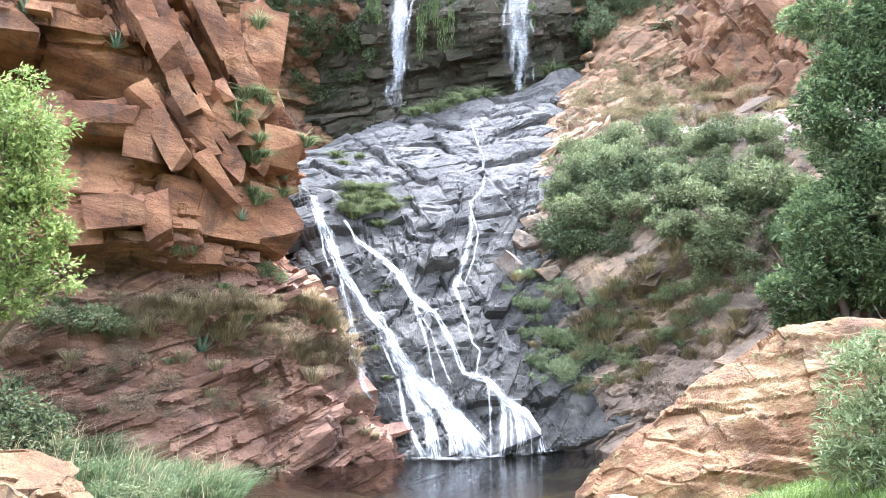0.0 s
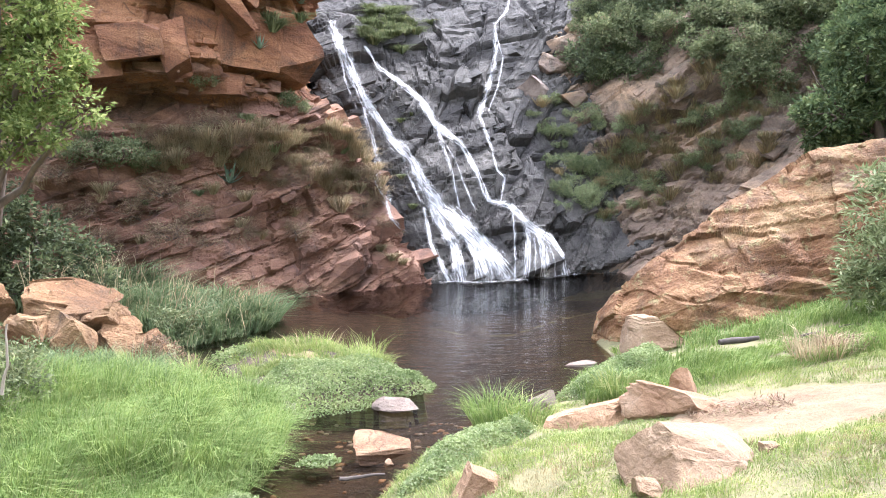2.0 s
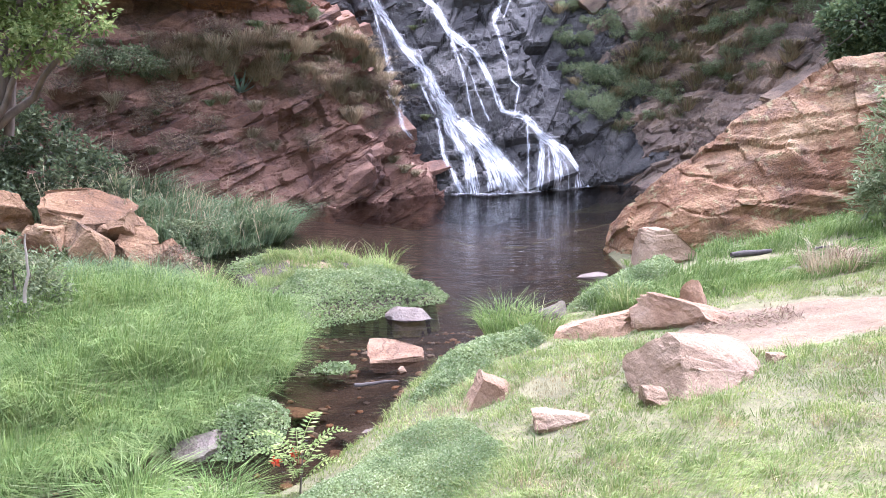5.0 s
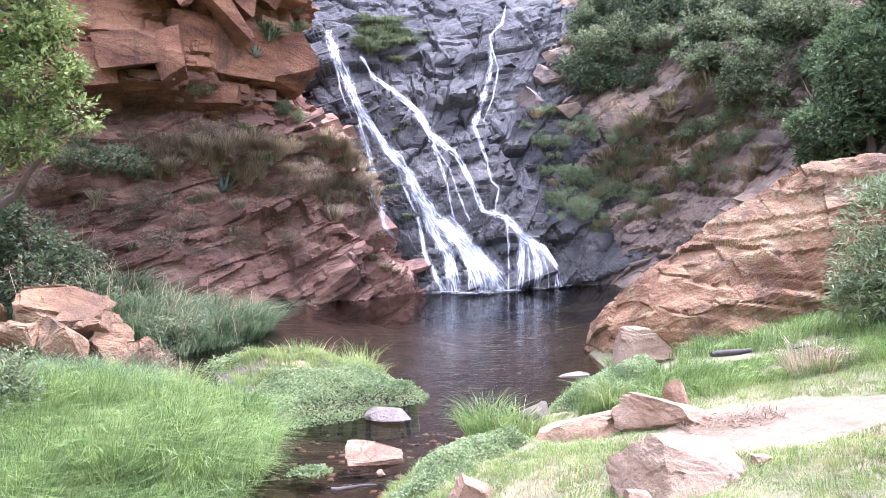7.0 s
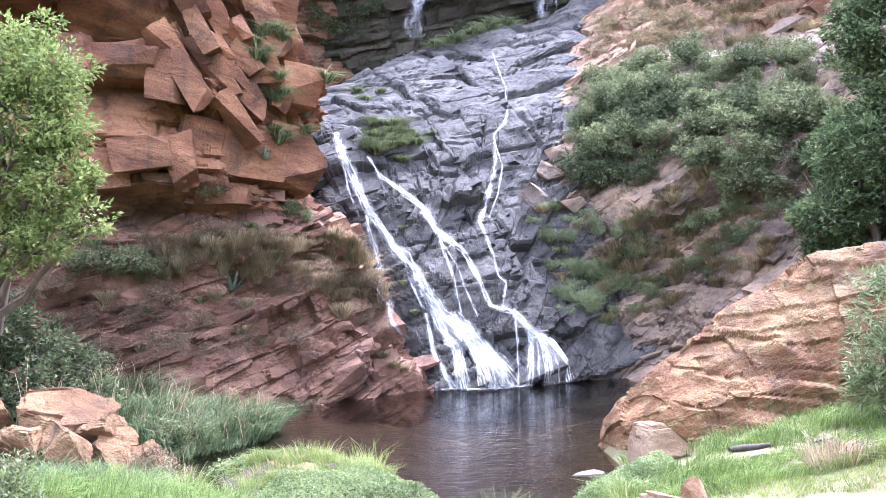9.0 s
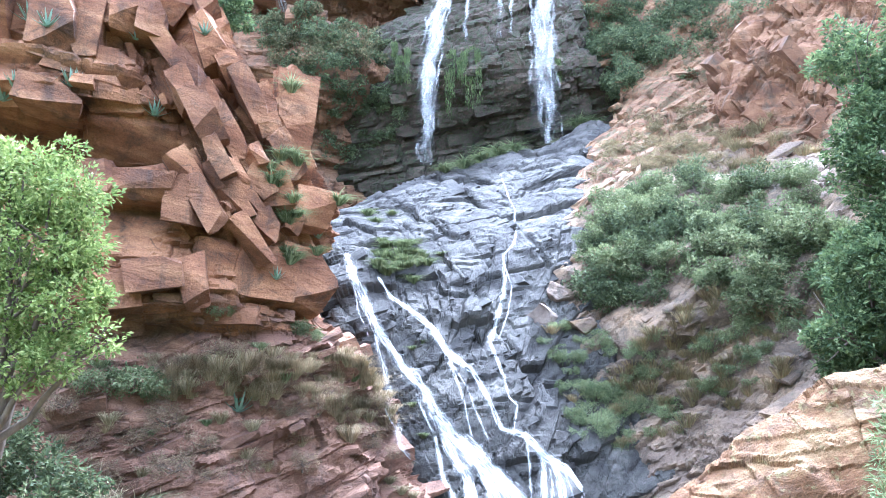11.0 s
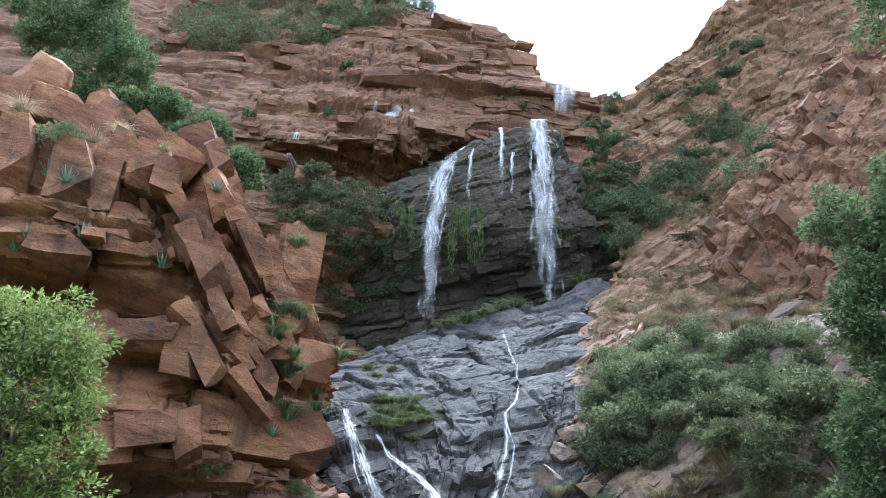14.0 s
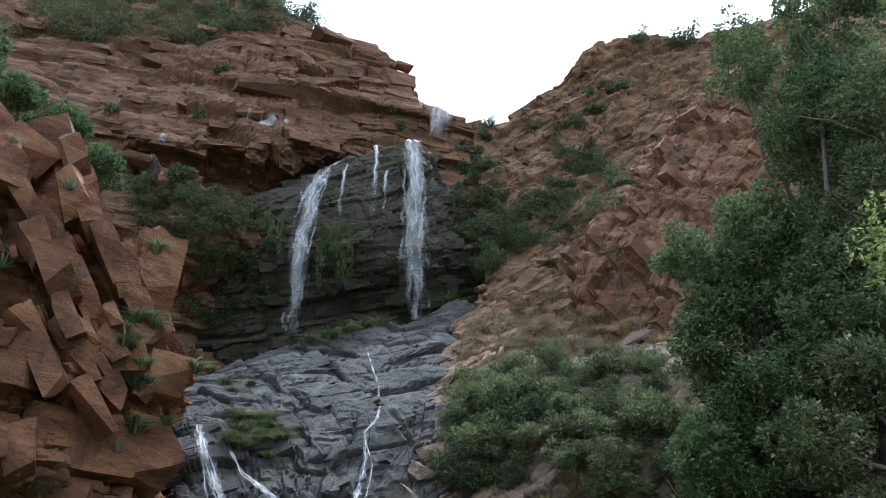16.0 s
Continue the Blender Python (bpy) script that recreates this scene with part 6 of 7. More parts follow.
# hanging moss on the lip
moss_spots = [(-.35, 23.9, 4.2), (-.1, 24.2, 3.0), (.85, 24.3, 3.8), (1.15, 24.4, 4.3), (1.45, 24.2, 3.6), (.35, 23.6, 1.4), (-2.8, 24.4, 2.2), (-3.3, 24.0, 1.8), (.6, 24.0, 2.0), (-3.6, 25.0, 1.2), (6.4, 24.0, 1.3)]
for k, (x, z, long) in enumerate(moss_spots):
    r = np.random.default_rng(200 + k)
    place, _ = perch(x, z, "falls_lip", "cliff_back")
    t = r.random(420)
    strand = r.integers(0, 9, 420)
    c = np.stack([(strand - 4) * .04 + r.normal(size=420) * .025, r.normal(size=420) * .05, -t * long * (.55 + .45 * np.sin(strand * 2.1 + k))], 1)
    v, f = leaf_quads(c, .42, .03, np.tile([0, 0, -6.0], (420, 1)), 0.0, r)
    ob = mesh_object("hanging_moss", v, f, M_HANG)
    ob.location = place + Vector((0, -.12, .1))
    tagged(ob, "yellow-green moss curtain hanging from the lip", "moss", "moss curtains under the lip")


# ---- the bank: stones ----
def cut_rock(name, place, size, turn, seed, material, label, category="rock", group="", cuts=11, sharp=0.78, sink=0.2, detail=4, level=None, chips=1.0, planes=()):
    """A stone split along flat faces: a ball trimmed by random planes, then chipped and worn."""
    r = np.random.default_rng(seed)
    bm = bmesh.new()
    bmesh.ops.create_icosphere(bm, subdivisions=detail, radius=1.0)
    v = np.array([tuple(x.co) for x in bm.verts])
    f = np.array([[x.index for x in face.verts] for face in bm.faces])
    bm.free()
    v = np.sign(v) * np.abs(v) ** 0.6
    v = v / np.linalg.norm(v, axis=1).max() * 1.25
    for nx, ny, nz, d in planes:
        n = unit(np.array([nx, ny, nz]))
        v = v - np.maximum(v @ n - d, 0)[:, None] * n
    for k in range(0 if planes else cuts):
        n = unit(r.normal(size=3) * np.array([1, 1, 0.8]) + (np.array([0, 0, 0.35]) if k % 3 == 0 else 0))
        d = r.uniform(sharp - 0.36, sharp)
        v = v - np.maximum(v @ n - d, 0)[:, None] * n
    lo, hi = v.min(0), v.max(0)
    v = (v - (lo + hi) / 2) / (hi - lo)
    v = v + unit(v) * chips * (0.035 * fbm(v * 4 + seed, 4, 9) + 0.05 * blocks(turned(v, 20, 15, 30 + seed, .5, .4, .2), seed)[0])[:, None]
    v = v * np.array(size)
    x, y = place[:2]
    z = (land(x, y) if level is None else level) + size[2] * (0.5 - sink)
    ob = mesh_object(name, v, f, material)
    ob.matrix_basis = pose(x, y, z, r.uniform(-6, 6), r.uniform(-6, 6), turn)
    return tagged(ob, label, category, group)


cut_rock("rock", (3.05, 11.95), (.92, .75, .72), 20, 301, M_PALE, "grey-pink block of stone against the boulder", cuts=9)
cut_rock("rock", (2.0, 11.75), (.5, .26, .1), 5, 302, M_DULL, "flat grey stone breaking the water", level=0.0, sink=.35)
cut_rock("rock", (1.12, 9.25), (.44, .4, .4), 10, 303, M_DULL, "dull pink stone at the water's edge", level=-.04)
cut_rock("rock", (1.48, 8.0), (.95, .6, .42), 25, 304, M_PINK, "angular pink rock half in the grass", cuts=9, sink=.34)
cut_rock("rock", (2.35, 7.85), (1.15, .7, .46), -15, 305, M_PINK, "pink split rock beside the sand", cuts=9, sink=.38)
cut_rock("rock", (2.58, 8.3), (.34, .3, .42), 10, 306, M_PINK, "small upright pink stone", cuts=8)
cut_rock("rock", (1.78, 5.65), (1.02, .76, .56), 0, 317, M_PALE, "large pale pink angular rock in the lawn", sink=.34, detail=5, planes=((.5, -.12, .85, .34), (-.8, -.4, .45, .5), (.12, -.72, .7, .42), (.9, -.3, .3, .8), (-.2, .8, .5, .6), (-.35, -.3, .9, .62)))
cut_rock("rock", (1.42, 5.34), (.28, .24, .2), 15, 323, M_PALE, "pale broken stone leaning on the large rock", cuts=8, sink=.3)
cut_rock("rock", (.22, 6.25), (.6, .42, .36), 20, 378, M_PINK, "pink-brown rock leaning out of the grass", cuts=9, sink=.34)
cut_rock("rock", (.70, 5.3), (.4, .3, .15), 0, 309, M_PALE, "pale stone half hidden in grass", cuts=9)
cut_rock("rock", (2.42, 5.75), (.17, .13, .08), 0, 310, M_PALE, "small pale stone in the lawn", detail=3)
cut_rock("rock", (-.72, 7.95), (.66, .42, .3), -12, 312, M_PINK, "wedge of pale stone standing in the stream", level=-.05, cuts=7, sharp=.66)
cut_rock("rock", (-.72, 9.4), (.7, .28, .17), -20, 313, M_DULL, "grey weathered stone by the island", level=0.0)
cut_rock("rock", (-1.98, 9.2), (.26, .24, .26), 0, 314, M_DULL, "small grey stone by the island", level=-.02, detail=3)
cut_rock("rock", (-2.18, 8.95), (.3, .22, .26), 0, 315, M_PALE, "pale flat stone at the grass edge", level=-.02, detail=3)
cut_rock("rock", (-.62, 7.55), (.09, .08, .07), 0, 316, M_PALE, "white pebble on the stream bed", level=0.0, detail=2)
cut_rock("rock", (-1.5, 6.65), (.5, .3, .1), 20, 318, M_PINK, "orange slab under the shallow water", level=-.09, sink=.3)
cut_rock("rock", (-.82, 6.15), (.55, .4, .1), 0, 319, M_DULL, "greenish flat stone under the shallow water", level=-.07, sink=.3)
cut_rock("rock", (-1.0, 5.75), (.2, .14, .08), 30, 320, M_PINK, "small orange stone in the stream", level=-.07, detail=3)
cut_rock("rock", (-2.05, 5.75), (.6, .4, .22), 30, 321, M_DULL, "grey stone at the stream's edge", level=-.02)
cut_rock("rock", (-2.0, 4.95), (.4, .26, .14), -10, 322, M_PALE, "flat pale stone in the stream", level=-.02)
pile = [((-6.4, 12.7), (1.5, 1.2, 1.0), 12, 344, M_TAN, "big reddish tilted block on the rock pile"), ((-7.68, 12.2), (1.2, 1.0, .85), 30, 332, M_TAN, "reddish block on the rock pile"), ((-6.38, 11.3), (.85, .7, .6), 5, 333, M_TAN, "pink-brown rock of the pile"),
        ((-5.63, 11.3), (.75, .65, .8), 20, 334, M_TAN, "upright reddish rock of the pile"), ((-5.38, 12.0), (.8, .8, .9), -10, 335, M_TAN, "brown rock of the pile"), ((-5.03, 11.7), (.65, .6, .75), 40, 336, M_TAN, "pale cracked rock of the pile"),
        ((-4.53, 11.5), (.55, .5, .65), 15, 337, M_TAN, "pale angular rock at the pile's end"), ((-6.88, 10.7), (1.0, .8, .6), 0, 338, M_TAN, "pink rock at the foot of the pile"), ((-3.45, 10.0), (.5, .35, .22), 20, 339, M_TAN, "low pale rock by the water"),
        ((-3.75, 10.7), (.5, .4, .3), 60, 340, M_DARK_RED, "dark reddish rock by the water"), ((-7.98, 10.6), (1.2, 1.0, .9), 20, 341, M_TAN, "pink-brown rock under the tree"), ((-5.98, 12.4), (.9, .8, .75), 45, 342, M_TAN, "reddish rock wedged in the pile")]
for place, size, turn, seed, mat, label in pile:
    cut_rock("rock", place, size, turn, seed, mat, label, group="rock pile", cuts=10, sharp=.72, detail=5, chips=1.8)
for k, (x, z, s, turn) in enumerate([(3.0, 6.1, 1.5, 20), (4.3, 5.7, 1.2, 10), (3.7, 7.1, 1.3, 35), (4.2, 7.9, 1.2, 0)]):
    place, _ = perch(x, z, "rock_slab", "slope_right_foot")
    ob = cut_rock("rock", (x, place.y + .1), (s, s * .8, s * .62), turn, 350 + k, M_BROWN if k else M_DULL, "pale tilted slab stuck in the slope", group="slabs in the slope", level=z - .2 * s, cuts=8, sharp=.7)

crags = [((-13.2, 20.2), (2.0, 1.6, 2.8), 25, 361, 16.4), ((-11.6, 21.2), (1.3, 1.2, 1.9), 40, 362, 16.2), ((-8.9, 22.3), (1.7, 1.4, 2.0), 15, 372, 15.0), ((-8.3, 22.4), (1.0, 1.0, 2.0), 50, 373, 14.5), ((-9.9, 21.2), (1.3, 1.1, 1.0), 60, 364, 15.0), ((-11.0, 20.0), (1.6, 1.2, 1.1), 10, 365, 14.9), ((-5.2, 22.4), (1.0, 1.0, 1.8), 30, 366, 12.0), ((-9.6, 18.6), (1.8, 1.2, 1.2), 5, 367, 12.9)]
for place, size, turn, seed, z in crags:
    cut_rock("rock", place, size, turn, seed, M_RED, "jagged red crag on the cliff's crest", "rock", "crags on the crest", cuts=13, sharp=.66, level=z)

# sand patch and stream bed lie as thin sheets on the ground
SAND = [(1.55, 6.7), (2.0, 7.2), (2.5, 8.0), (3.0, 8.1), (3.6, 7.9), (4.3, 7.35), (5.0, 6.9), (4.4, 6.6), (3.4, 6.3), (2.5, 6.0), (2.15, 6.1), (1.55, 6.1)]


def ground_sheet(name, x0, x1, y0, y1, step, inside, lift, material, label, category):
    xs, ys = np.arange(x0, x1, step), np.arange(y0, y1, step)
    X, Y = np.meshgrid(xs, ys)
    p = np.stack([X, Y, np.zeros_like(X)], -1).reshape(-1, 3)
    edge = inside(X, Y, (0.3 * fbm(p * 1.5, 4, 97)).reshape(X.shape))
    keep = edge < 0
    v = np.stack([X, Y, ground_height(X, Y) + lift - .05 * smooth(-.1, 0, edge)], -1).reshape(-1, 3)
    f = grid_faces(len(ys), len(xs))
    f = f[keep.ravel()[f].all(1)]
    used, inv = np.unique(f, return_inverse=True)
    return tagged(mesh_object(name, v[used], inv.reshape(f.shape), material, flat=False), label, category, kind="structure")


ground_sheet("sand", 1.2, 6, 5.8, 9, .04, lambda x, y, n: outline_distance(x, y, SAND) + n, .014, M_SAND, "bare pale sand between the rocks", "sand")
ISLET_SAND = [(-3.05, 12.2), (-2.75, 11.8), (-2.2, 11.5), (-1.9, 11.6), (-2.1, 11.9), (-2.5, 12.3), (-2.9, 12.5)]
ground_sheet("islet_sand", -3.6, -.6, 11, 14, .04, lambda x, y, n: outline_distance(x, y, ISLET_SAND) + n, .014, M_SAND, "bare pale sand on the islet", "sand")
ground_sheet("stream_bed", -7, 9, 2.2, 23, .09, lambda x, y, n: outline_distance(x, y, SHORE) - .03, .006, M_BED, "brown muddy bed under the water", "stream bed")
r = np.random.default_rng(400)
peb = []
bm = bmesh.new()
bmesh.ops.create_icosphere(bm, subdivisions=2, radius=1.0)
pv = np.array([tuple(x.co) for x in bm.verts])
pf = np.array([[x.index for x in face.verts] for face in bm.faces])
bm.free()
while len(peb) < 190:
    x, y = r.uniform(-3, 1), r.uniform(4.6, 10)
    if outline_distance(np.array([x]), np.array([y]), SHORE)[0] < .05:
        s = r.uniform(.015, .055) * np.array([1, r.uniform(.6, 1), r.uniform(.3, .6)])
        a = r.uniform(0, 3.1)
        w = (pv + .18 * r.normal(size=pv.shape)) * s
        peb.append((np.stack([w[:, 0] * math.cos(a) - w[:, 1] * math.sin(a) + x, w[:, 0] * math.sin(a) + w[:, 1] * math.cos(a) + y, w[:, 2] + land(x, y) + .01], 1), pf))
v, f = merged(peb)


def pebble_material():
    m, nt, b = shader("pebble", 0.6)
    g = nt.nodes.new("ShaderNodeNewGeometry")
    nt.links.new(ramp(nt, g.outputs["Random Per Island"], [(0, (.10, .07, .05)), (.4, (.20, .13, .08)), (.7, (.34, .17, .07)), (1, (.30, .27, .22))]), b.inputs["Base Color"])
    return m


tagged(mesh_object("pebbles", v, f, pebble_material(), flat=False), "brown and orange pebbles on the stream bed", "pebbles", kind="stuff")

# ---- the bank: grass and plants ----


def on_ground(x, y):
    return np.stack([x, y, ground_height(x, y)], -1)


def grass_field(name, n, x0, x1, y0, y1, test, height, width, material, label, seed, lean=(0, 0, 0), patch=0.5):
    r = np.random.default_rng(seed)
    got = []
    total = 0
    while total < n:
        x = r.uniform(x0, x1, n)
        y = y0 * (y1 / y0) ** r.random(n)
        p = np.stack([x, y, np.zeros(n)], 1)
        keep = test(x, y) & (fbm(p * 1.3, 3, seed) > -0.5 + 0.36 * patch + 0.25 * r.random(n) * patch)
        got.append(np.stack([x[keep], y[keep]], 1))
        total += keep.sum()
    xy = np.concatenate(got)[:n]
    root = on_ground(xy[:, 0], xy[:, 1])
    p = np.c_[xy, np.zeros(n)]
    h = height * (1 + 0.7 * fbm(p * 0.9, 3, seed + 5)) * (0.85 + 0.9 * (fbm(p * 3, 3, seed + 6)))
    flow = np.stack([fbm(p * 0.8, 2, seed + 7) + 0.8 * fbm(p * 3.5, 2, seed + 9), fbm(p * 0.8, 2, seed + 8) + 0.8 * fbm(p * 3.5, 2, seed + 10), np.zeros(n)], 1) * 1.2 + np.array(lean)
    v, f = blade_tris(root - np.array([0, 0, .01]), h, width, flow, r, 0.7)
    return tagged(mesh_object(name, v, f, material), label, "grass", kind="stuff")


def bank_right(x, y):
    return (outline_distance(x, y, SHORE) > .05) & (x > -1.6) & (outline_distance(x, y, SAND) > .02)


def bank_left(x, y):
    return (outline_distance(x, y, SHORE) > .0) & (x < -1.5)


grass_field("lawn", 250000, -1.6, 6.5, 2.0, 9.5, bank_right, .075, .0048, M_GRASS, "short green lawn with dry patches on the bank", 410, patch=.2)
grass_field("dry_lawn", 26000, -1.0, 6.5, 2.0, 7.5, bank_right, .065, .0045, M_STRAW, "dry straw-coloured blades in the lawn", 411, patch=1.5)
grass_field("tall_grass", 30000, 1.6, 9.5, 8.6, 12.6, lambda x, y: bank_right(x, y) & (y > 8.4 + .35 * np.maximum(3.2 - x, 0)), .24, .009, M_LUSH, "tall green grass below the boulder", 412)
grass_field("lush_grass", 60000, -5.6, -1.5, 3.6, 9.9, lambda x, y: bank_left(x, y) & (x + .42 * (y - 6) < -.85) & (y < 9.9 + .25 * (x + 3)), .2, .007, M_LUSH, "long bright green grass flowing over the bank", 413, lean=(.12, -.12, 0), patch=.1)
grass_field("bank_grass", 22000, -7.5, -3, 8.8, 11.5, lambda x, y: bank_left(x, y), .2, .007, M_GRASS, "yellowish grass between the rocks", 414, patch=.8)
grass_field("reed_bed", 9000, -7.6, -3.55, 13.3, 16.4, lambda x, y: (outline_distance(x, y, SHORE) > -.25) & (x < -3.6), .62, .024, M_REED, "grey-green reed bed at the cliff foot", 415, lean=(.25, -.1, 0), patch=.2)
grass_field("reed_stems", 500, -7.6, -3.55, 13.3, 16.4, lambda x, y: (outline_distance(x, y, SHORE) > -.2) & (x < -3.6), 1.25, .014, M_DRY, "tall pale reed stems over the reed bed", 417, lean=(.1, 0, 0), patch=.4)
grass_field("seeding_grass", 2200, -5.6, -1.6, 3.6, 9.9, lambda x, y: bank_left(x, y) & (x + .42 * (y - 6) < -1.0), .55, .005, M_GRASS, "thin yellowish seeding stems above the grass", 418, lean=(.2, -.1, 0), patch=.6)
grass_field("island_grass", 9000, -3.4, -.9, 10.2, 13.6, lambda x, y: (outline_distance(x, y, ISLAND) < -.15) & (y > 10.9 + .25 * (x + 2.5)), .2, .008, M_GRASS, "wispy green grass on the islet", 416, patch=1.0)


def cress(name, ring, n, height, size, label, seed, material=None):
    """A cushion of small round leaves over an outline on the ground."""
    r = np.random.default_rng(seed)
    c = np.asarray(ring, float)
    x, y = r.uniform(c[:, 0].min(), c[:, 0].max(), n * 4), r.uniform(c[:, 1].min(), c[:, 1].max(), n * 4)
    p = np.stack([x, y, np.zeros_like(x)], 1)
    d = -outline_distance(x, y, ring) + .12 * fbm(p * 3, 3, seed)
    k = np.flatnonzero(d > 0)[:n]
    x, y, d, p = x[k], y[k], d[k], p[k]
    dome = height * np.sqrt(smooth(0, .35, d)) * (1 + .5 * fbm(p * 2.5, 3, seed + 1))
    z = np.maximum(ground_height(x, y), 0) + dome * r.uniform(.45, 1.0, len(x))
    v, f = leaf_quads(np.stack([x, y, z], 1), size, size * .8, None, .55, r)
    return tagged(mesh_object(name, v, f, material or M_CRESS), label, "cress", kind="stuff")


cress("cress", [(-2.75, 10.0), (-2.2, 9.35), (-1.8, 9.05), (-1.3, 9.3), (-.8, 9.75), (-.3, 10.2), (-.2, 10.6), (-.7, 11.1), (-1.6, 11.0), (-2.5, 10.9)], 16000, .24, .036, "dense green watercress cushion on the islet", 420)
cress("cress", [(-3.9, 12.2), (-3.4, 11.7), (-3.0, 12.2), (-3.3, 12.9)], 1200, .2, .05, "small watercress patch beside the islet", 421)
cress("cress", [(1.3, 9.55), (1.5, 10.1), (2.15, 11.1), (2.7, 11.6), (3.3, 11.6), (3.1, 10.5), (2.3, 9.7), (1.9, 9.2)], 10000, .2, .036, "watercress along the pool's edge", 422)
cress("cress", [(-.4, 7.0), (-.3, 7.75), (.2, 8.2), (.95, 8.3), (.9, 7.8), (.4, 7.3), (0, 6.6), (-.5, 6.4)], 8000, .18, .034, "green water plants along the stream", 423)
cress("cress", [(-2.45, 5.9), (-2.2, 6.5), (-1.95, 6.75), (-1.55, 6.5), (-1.5, 5.9), (-1.75, 5.55), (-2.1, 5.6)], 6500, .22, .03, "pale green cress over the stream's edge", 424, M_CRESS)
cress("cress", [(-1.45, 4.1), (-1.1, 4.8), (-.75, 5.3), (-.45, 5.8), (.05, 5.7), (.3, 5.0), (.15, 4.4), (-.3, 3.8), (-.7, 3.4), (-1.2, 3.6)], 32000, .15, .018, "pale flowering ground plants on the bank", 425, M_CRESS)
cress("cress", [(-1.6, 7.5), (-1.35, 7.45), (-1.1, 7.6), (-1.2, 7.8), (-1.5, 7.75)], 500, .14, .045, "small floating cress tuft in the stream", 426)
cress("cress", [(-6.2, 13.6), (-5, 13.2), (-4.2, 13.8), (-4.0, 14.6), (-5.2, 14.4)], 3000, .45, .07, "leafy water plants before the reeds", 427, M_LEAF_MID)


def ground_tuft(x, y, count, height, width, spread, material, label, seed, curl=.8):
    ob = tuft_mesh("grass_tuft", count, height, width, spread, material, np.random.default_rng(seed), curl)
    ob.location = (x, y, max(land(x, y), -.02) - .02)
    return tagged(ob, label, "grass", "grass tufts on the bank")


ground_tuft(.5, 8.55, 620, .46, .009, .24, M_LUSH, "arching green sedge tuft at the water", 430, .6)
ground_tuft(.85, 8.4, 260, .4, .012, .2, M_GRASS, "small green sedge tuft at the water", 431)
ground_tuft(-2.25, 4.75, 900, .44, .008, .17, M_LUSH, "large arching green grass tussock", 432, .95)
ground_tuft(2.05, 9.1, 240, .4, .012, .2, M_GRASS, "green grass tuft behind the rocks", 433)
ground_tuft(4.3, 8.9, 300, .4, .010, .3, M_DRY, "brownish dry grass tuft by the sand", 434)
ground_tuft(4.6, 8.95, 200, .35, .010, .25, M_BROWN_LEAF, "brown withered grass tuft by the sand", 435)
ground_tuft(-3.4, 9.9, 260, .5, .012, .2, M_GRASS, "upright green grass tuft on the bank", 436, .4)
ground_tuft(-4.0, 9.7, 120, .6, .010, .2, M_REED, "upright grey-green grass tuft on the bank", 437, .4)
ground_tuft(-1.4, 12.4, 90, .42, .01, .3, M_GRASS, "thin upright grass tuft on the islet", 438, .3)
ground_tuft(-2.2, 12.4, 45, .34, .01, .4, M_DRY, "thin dry grass tuft on the islet", 439, .3)
r = np.random.default_rng(440)
z0 = land(6.35, 11.2)
woody("shrub", (6.35, 11.2, z0), [(0, 0, 1.5, .6), (.5, 0, 1.1, .6), (-.25, -.2, .9, .5), (.2, -.2, .5, .55), (.9, 0, 1.7, .55), (1.2, -.2, .9, .7), (.3, 0, 2.0, .4), (1.0, 0, 2.3, .45), (-.3, 0, .4, .4)], 9000, (.15, .035), M_LEAF_OLIVE, .06, "grey-green willow-leaved shrub against the boulder", "shrub", r=r)
woody("shrub", (-4.35, 7.5, land(-4.35, 7.5)), [(0, 0, .5, .3), (-.4, 0, .45, .36), (.2, -.1, .3, .26), (-.6, -.3, .62, .28), (-.1, -.3, .72, .22), (-.8, 0, .3, .36), (.1, -.5, .2, .26)], 5200, (.06, .024), M_LEAF_MID, .03, "dark grey-green bushy shrub on the bank", "shrub", r=r)
woody("shrub", (-4.1, 11.0, land(-4.1, 11.0)), [(0, 0, .22, .28), (.28, -.15, .14, .22), (-.25, .1, .2, .26), (.45, -.4, .05, .16)], 2600, (.05, .02), M_BROWN_LEAF, .02, "dark reddish-brown withered shrub by the rocks", "shrub", r=r)
woody("shrub", (9.2, 13.6, 3.3), [(0, 0, .3, .5), (.7, 0, .4, .5), (-.6, 0, .15, .3)], 2600, (.1, .045), M_LEAF_MID, .04, "green shrub on top of the boulder", "shrub", r=r)

# tussocks that nobody could count: small ones in the lawn, drooping ones over the far bank
def tussocks(name, n, x0, x1, y0, y1, test, blades, height, width, spread, material, label, seed, curl):
    r = np.random.default_rng(seed)
    x, y = r.uniform(x0, x1, n * 6), y0 * (y1 / y0) ** r.random(n * 6)
    k = np.flatnonzero(test(x, y))[:n]
    root = on_ground(x[k], y[k])
    size = np.repeat(r.uniform(.5, 1.25, len(k)), blades)
    a, q = r.uniform(0, 2 * np.pi, len(size)), np.sqrt(r.random(len(size)))
    out = np.stack([np.cos(a) * q, np.sin(a) * q, np.zeros(len(size))], 1)
    foot = np.repeat(root, blades, 0) + out * spread * size[:, None] - np.array([0, 0, .01])
    v, f = blade_tris(foot, height * size, width, out * (.7 + .4 * max(curl - .8, 0)), r, curl)
    return tagged(mesh_object(name, v, f, material), label, "grass", kind="stuff")


def far_bank(x, y):
    return bank_left(x, y) & (x + .42 * (y - 6) < -.8) & (y < 9.9 + .25 * (x + 3))


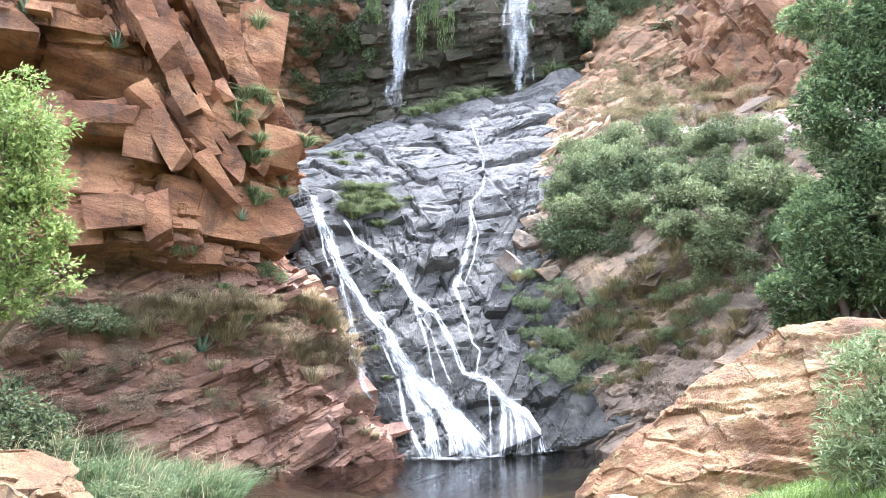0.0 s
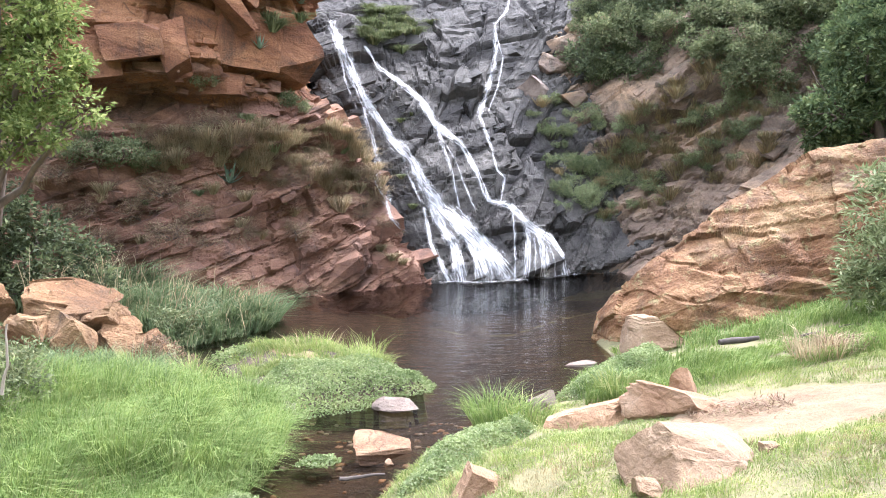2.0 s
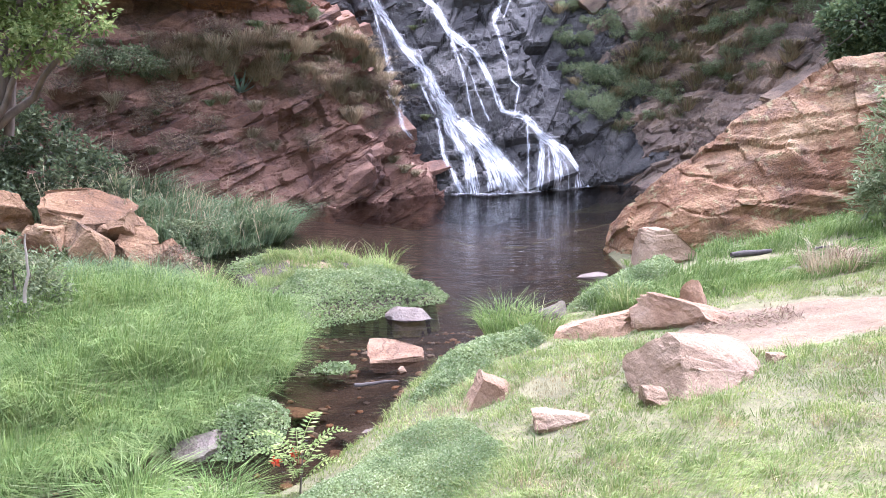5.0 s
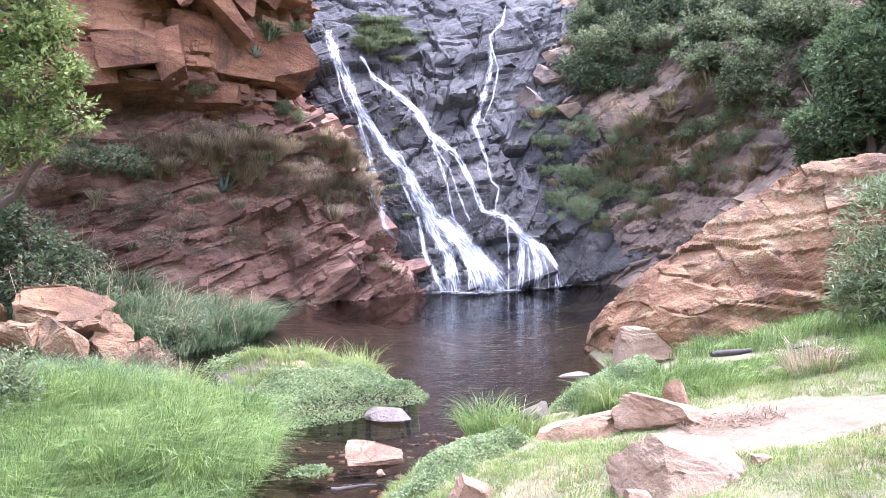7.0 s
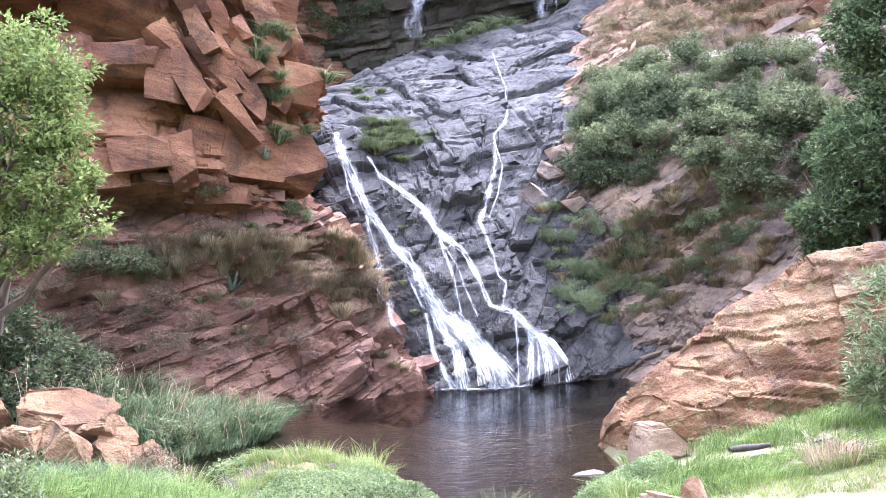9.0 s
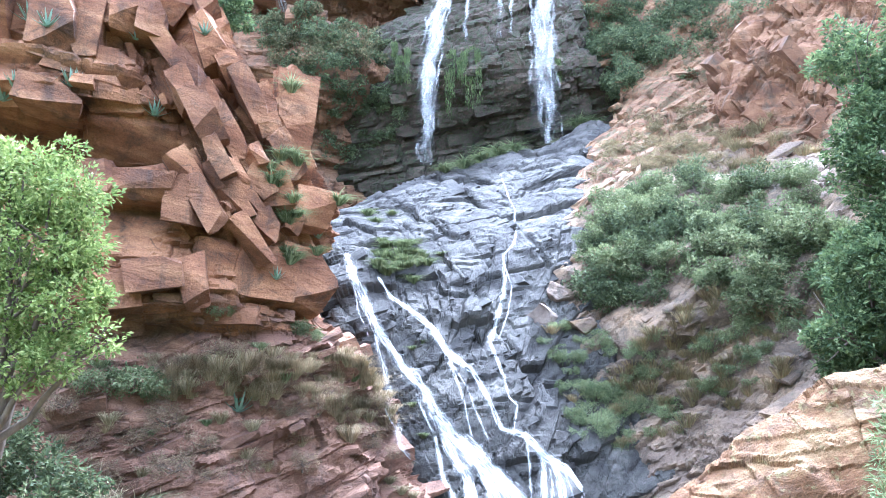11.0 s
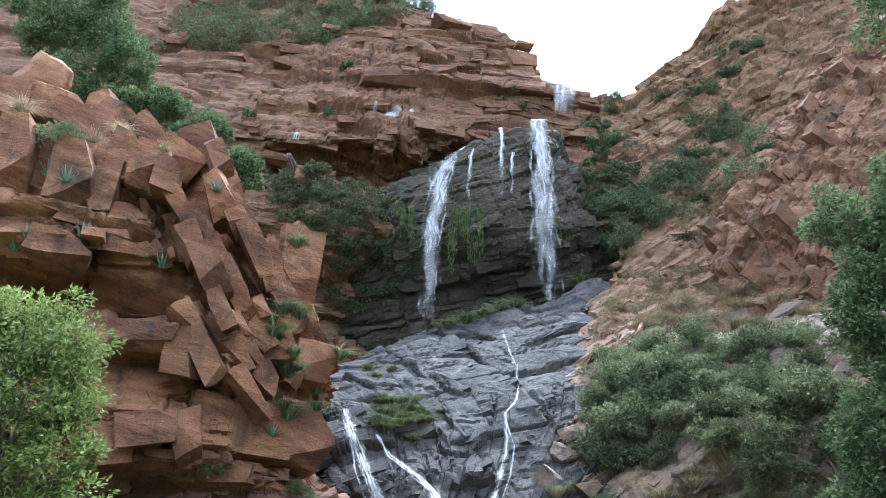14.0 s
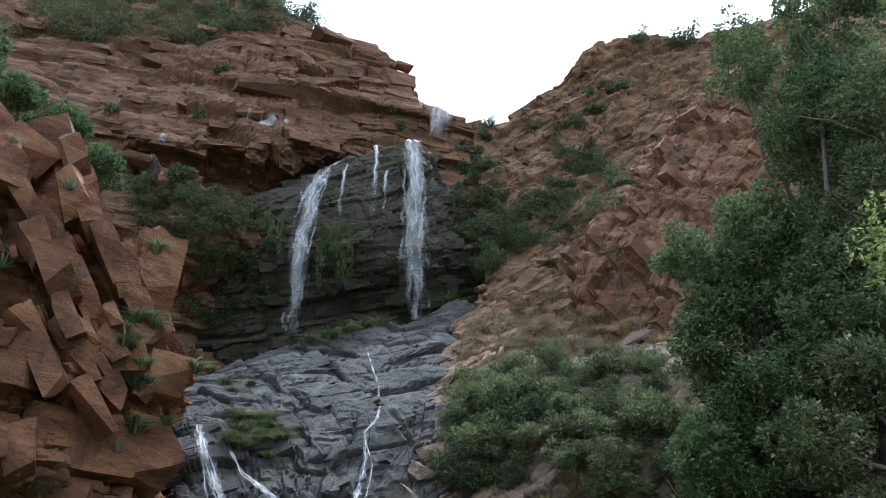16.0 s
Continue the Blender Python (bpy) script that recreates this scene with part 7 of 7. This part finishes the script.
tussocks("lawn_tussocks", 420, -.6, 6, 2.6, 8.6, bank_right, 46, .13, .005, .1, M_GRASS, "small green grass tussocks in the lawn", 451, .9)
tussocks("dry_tussocks", 110, -.4, 6, 2.6, 8.2, bank_right, 40, .12, .0045, .09, M_STRAW, "small dry grass tussocks in the lawn", 452, .9)
tussocks("bank_tussocks", 190, -5.4, -1.5, 3.4, 9.8, far_bank, 330, .46, .007, .2, M_LUSH, "drooping bright green grass tussocks on the bank", 453, 1.05)
tussocks("edge_tussocks", 90, -3.4, -1.4, 4.4, 9.4, lambda x, y: far_bank(x, y) & (outline_distance(x, y, SHORE) < .3), 200, .34, .007, .12, M_LUSH, "grass tussocks hanging over the stream", 454, 1.3)
tussocks("islet_weeds", 24, -3.2, -.9, 11.2, 13.6, lambda x, y: outline_distance(x, y, ISLAND) < -.25, 40, .28, .007, .12, M_GRASS, "tall thin weeds on the islet", 456, .4)
tussocks("weedy_tussocks", 46, -5.4, -3.4, 8.6, 10.8, bank_left, 90, .42, .009, .12, M_REED, "grey-green weeds before the rock pile", 455, .5)

# log, twigs, flowering plant
log = new("log")
v, f = tube(np.array([(-.28, 0, .07), (-.1, .01, .075), (.1, .0, .07), (.28, .02, .075)]), [.036, .044, .038, .028], 10)
mesh_object("bark", v, f, M_LOG, log, flat=False)
for end, rr, nm in ((-.281, .035, "cut_end"), (.281, .027, "cut_end")):
    bm = bmesh.new()
    bmesh.ops.create_circle(bm, cap_ends=True, segments=10, radius=rr)
    bmesh.ops.transform(bm, matrix=pose(end, .0 if end < 0 else .02, .07 if end < 0 else .075, 0, 90, 0), verts=bm.verts)
    part(nm, bm, M_LOG, log)
log.matrix_basis = pose(3.85, 10.15, land(3.85, 10.15) + .14, 0, -4, 6)
tagged(log, "short dead grey log lying in the grass", "log")
branch = new("branch")
v, f = tube(wander((0, 0, .02), (.85, .3, .12), 9, .2, r), np.linspace(.018, .006, 9), 6)
mesh_object("stem", v, f, M_LOG, branch, flat=False)
branch.location = (4.6, 10.1, land(4.6, 10.1) + .1)
tagged(branch, "thin dead branch beside the log", "branch")
sticks = [((-1.05, 7.1, .03), (.42, .06, .02), .022, "dark wet stick lying in the stream"), ((-2.1, 4.9, .1), (.75, -.1, .04), .03, "bleached driftwood branch on the stream bank"), ((-2.0, 4.75, .12), (.5, -.25, .05), .02, "bleached thin branch on the stream bank"), ((-3.45, 10.3, .25), (-.5, .3, .25), .012, "thin dead stem on the bank"), ((-3.9, 6.6, 1.0), (.02, .05, .62), .016, "pale upright stalk in the grass")]
for a, d, rad, label in sticks:
    ob = new("stick")
    v, f = tube(wander((0, 0, 0), d, 8, .18, r), np.linspace(rad, rad * .5, 8), 7)
    mesh_object("stem", v, f, M_BLEACHED if label.startswith(("bleached", "pale")) else M_LOG, ob, flat=False)
    ob.location = a
    tagged(ob, label, "stick")
p = np.stack([2.78 + .33 * r.normal(size=900).clip(-1.3, 1.3), 7.35 + .16 * r.normal(size=900), np.zeros(900)], 1)
p[:, 2] = ground_height(p[:, 0], p[:, 1]) + .01 + .04 * r.random(900)
v, f = leaf_quads(p, .07, .012, None, .7, r)
tagged(mesh_object("twig_litter", v, f, M_BROWN_LEAF), "dark heap of dry twigs on the sand", "litter", kind="stuff")


def frond(root, out, length, thing, material):
    """A feathery leaf: a thin stem with paired leaflets."""
    t = np.linspace(0, 1, 12)
    out = np.asarray(out, float)
    path = np.asarray(root) + np.outer(t, out) * length + np.outer(np.sin(t * 2.6), [0, 0, .35]) * length
    side = unit(np.cross(out, [0, 0, 1]))
    stem = tube(path, np.linspace(.004, .0015, 12), 4)
    vs, fs = [stem[0]], [stem[1]]
    n = len(stem[0])
    for i in range(1, 12):
        w = .085 * math.sin(math.pi * (.15 + .8 * t[i])) * length / .4
        for s in (-1, 1):
            a = path[i]
            b = a + s * side * w + out * w * .3
            c = (b - a) * .5
            e = unit(out) * .011
            vs.append(np.array([a, a + c - e, b, a + c + e]))
            fs.append(np.array([[n, n + 1, n + 2, n + 3]]))
            n += 4
    mesh_object("frond", np.concatenate(vs), np.concatenate(fs), material, thing)


flower_plant = new("flowering_plant")
flower_plant.location = (-1.12, 4.85, land(-1.12, 4.85))
v, f = tube(wander((0, 0, 0), (.02, .02, .3), 6, .1, r), np.linspace(.008, .004, 6), 6)
mesh_object("stem", v, f, M_BARK, flower_plant, flat=False)
for k in range(13):
    a = k * 2.399
    frond((.02 * math.cos(a), .02 * math.sin(a), .1 + .02 * k), (math.cos(a), math.sin(a), .25), .26 + .1 * r.random(), flower_plant, M_LEAF_BRIGHT)
for k, (x, y, z) in enumerate([(-.16, .0, .24), (-.04, .08, .26)]):
    d = unit(r.normal(size=(26, 3)) + np.array([0, 0, .3]))
    v, f = leaf_quads(np.array([x, y, z]) + d * .004, .045, .018, d * 3, 0, r)
    mesh_object("flower", v, f, M_PETAL, flower_plant, "small bright red flower head")
tagged(flower_plant, "feathery green plant with two red flowers", "plant")
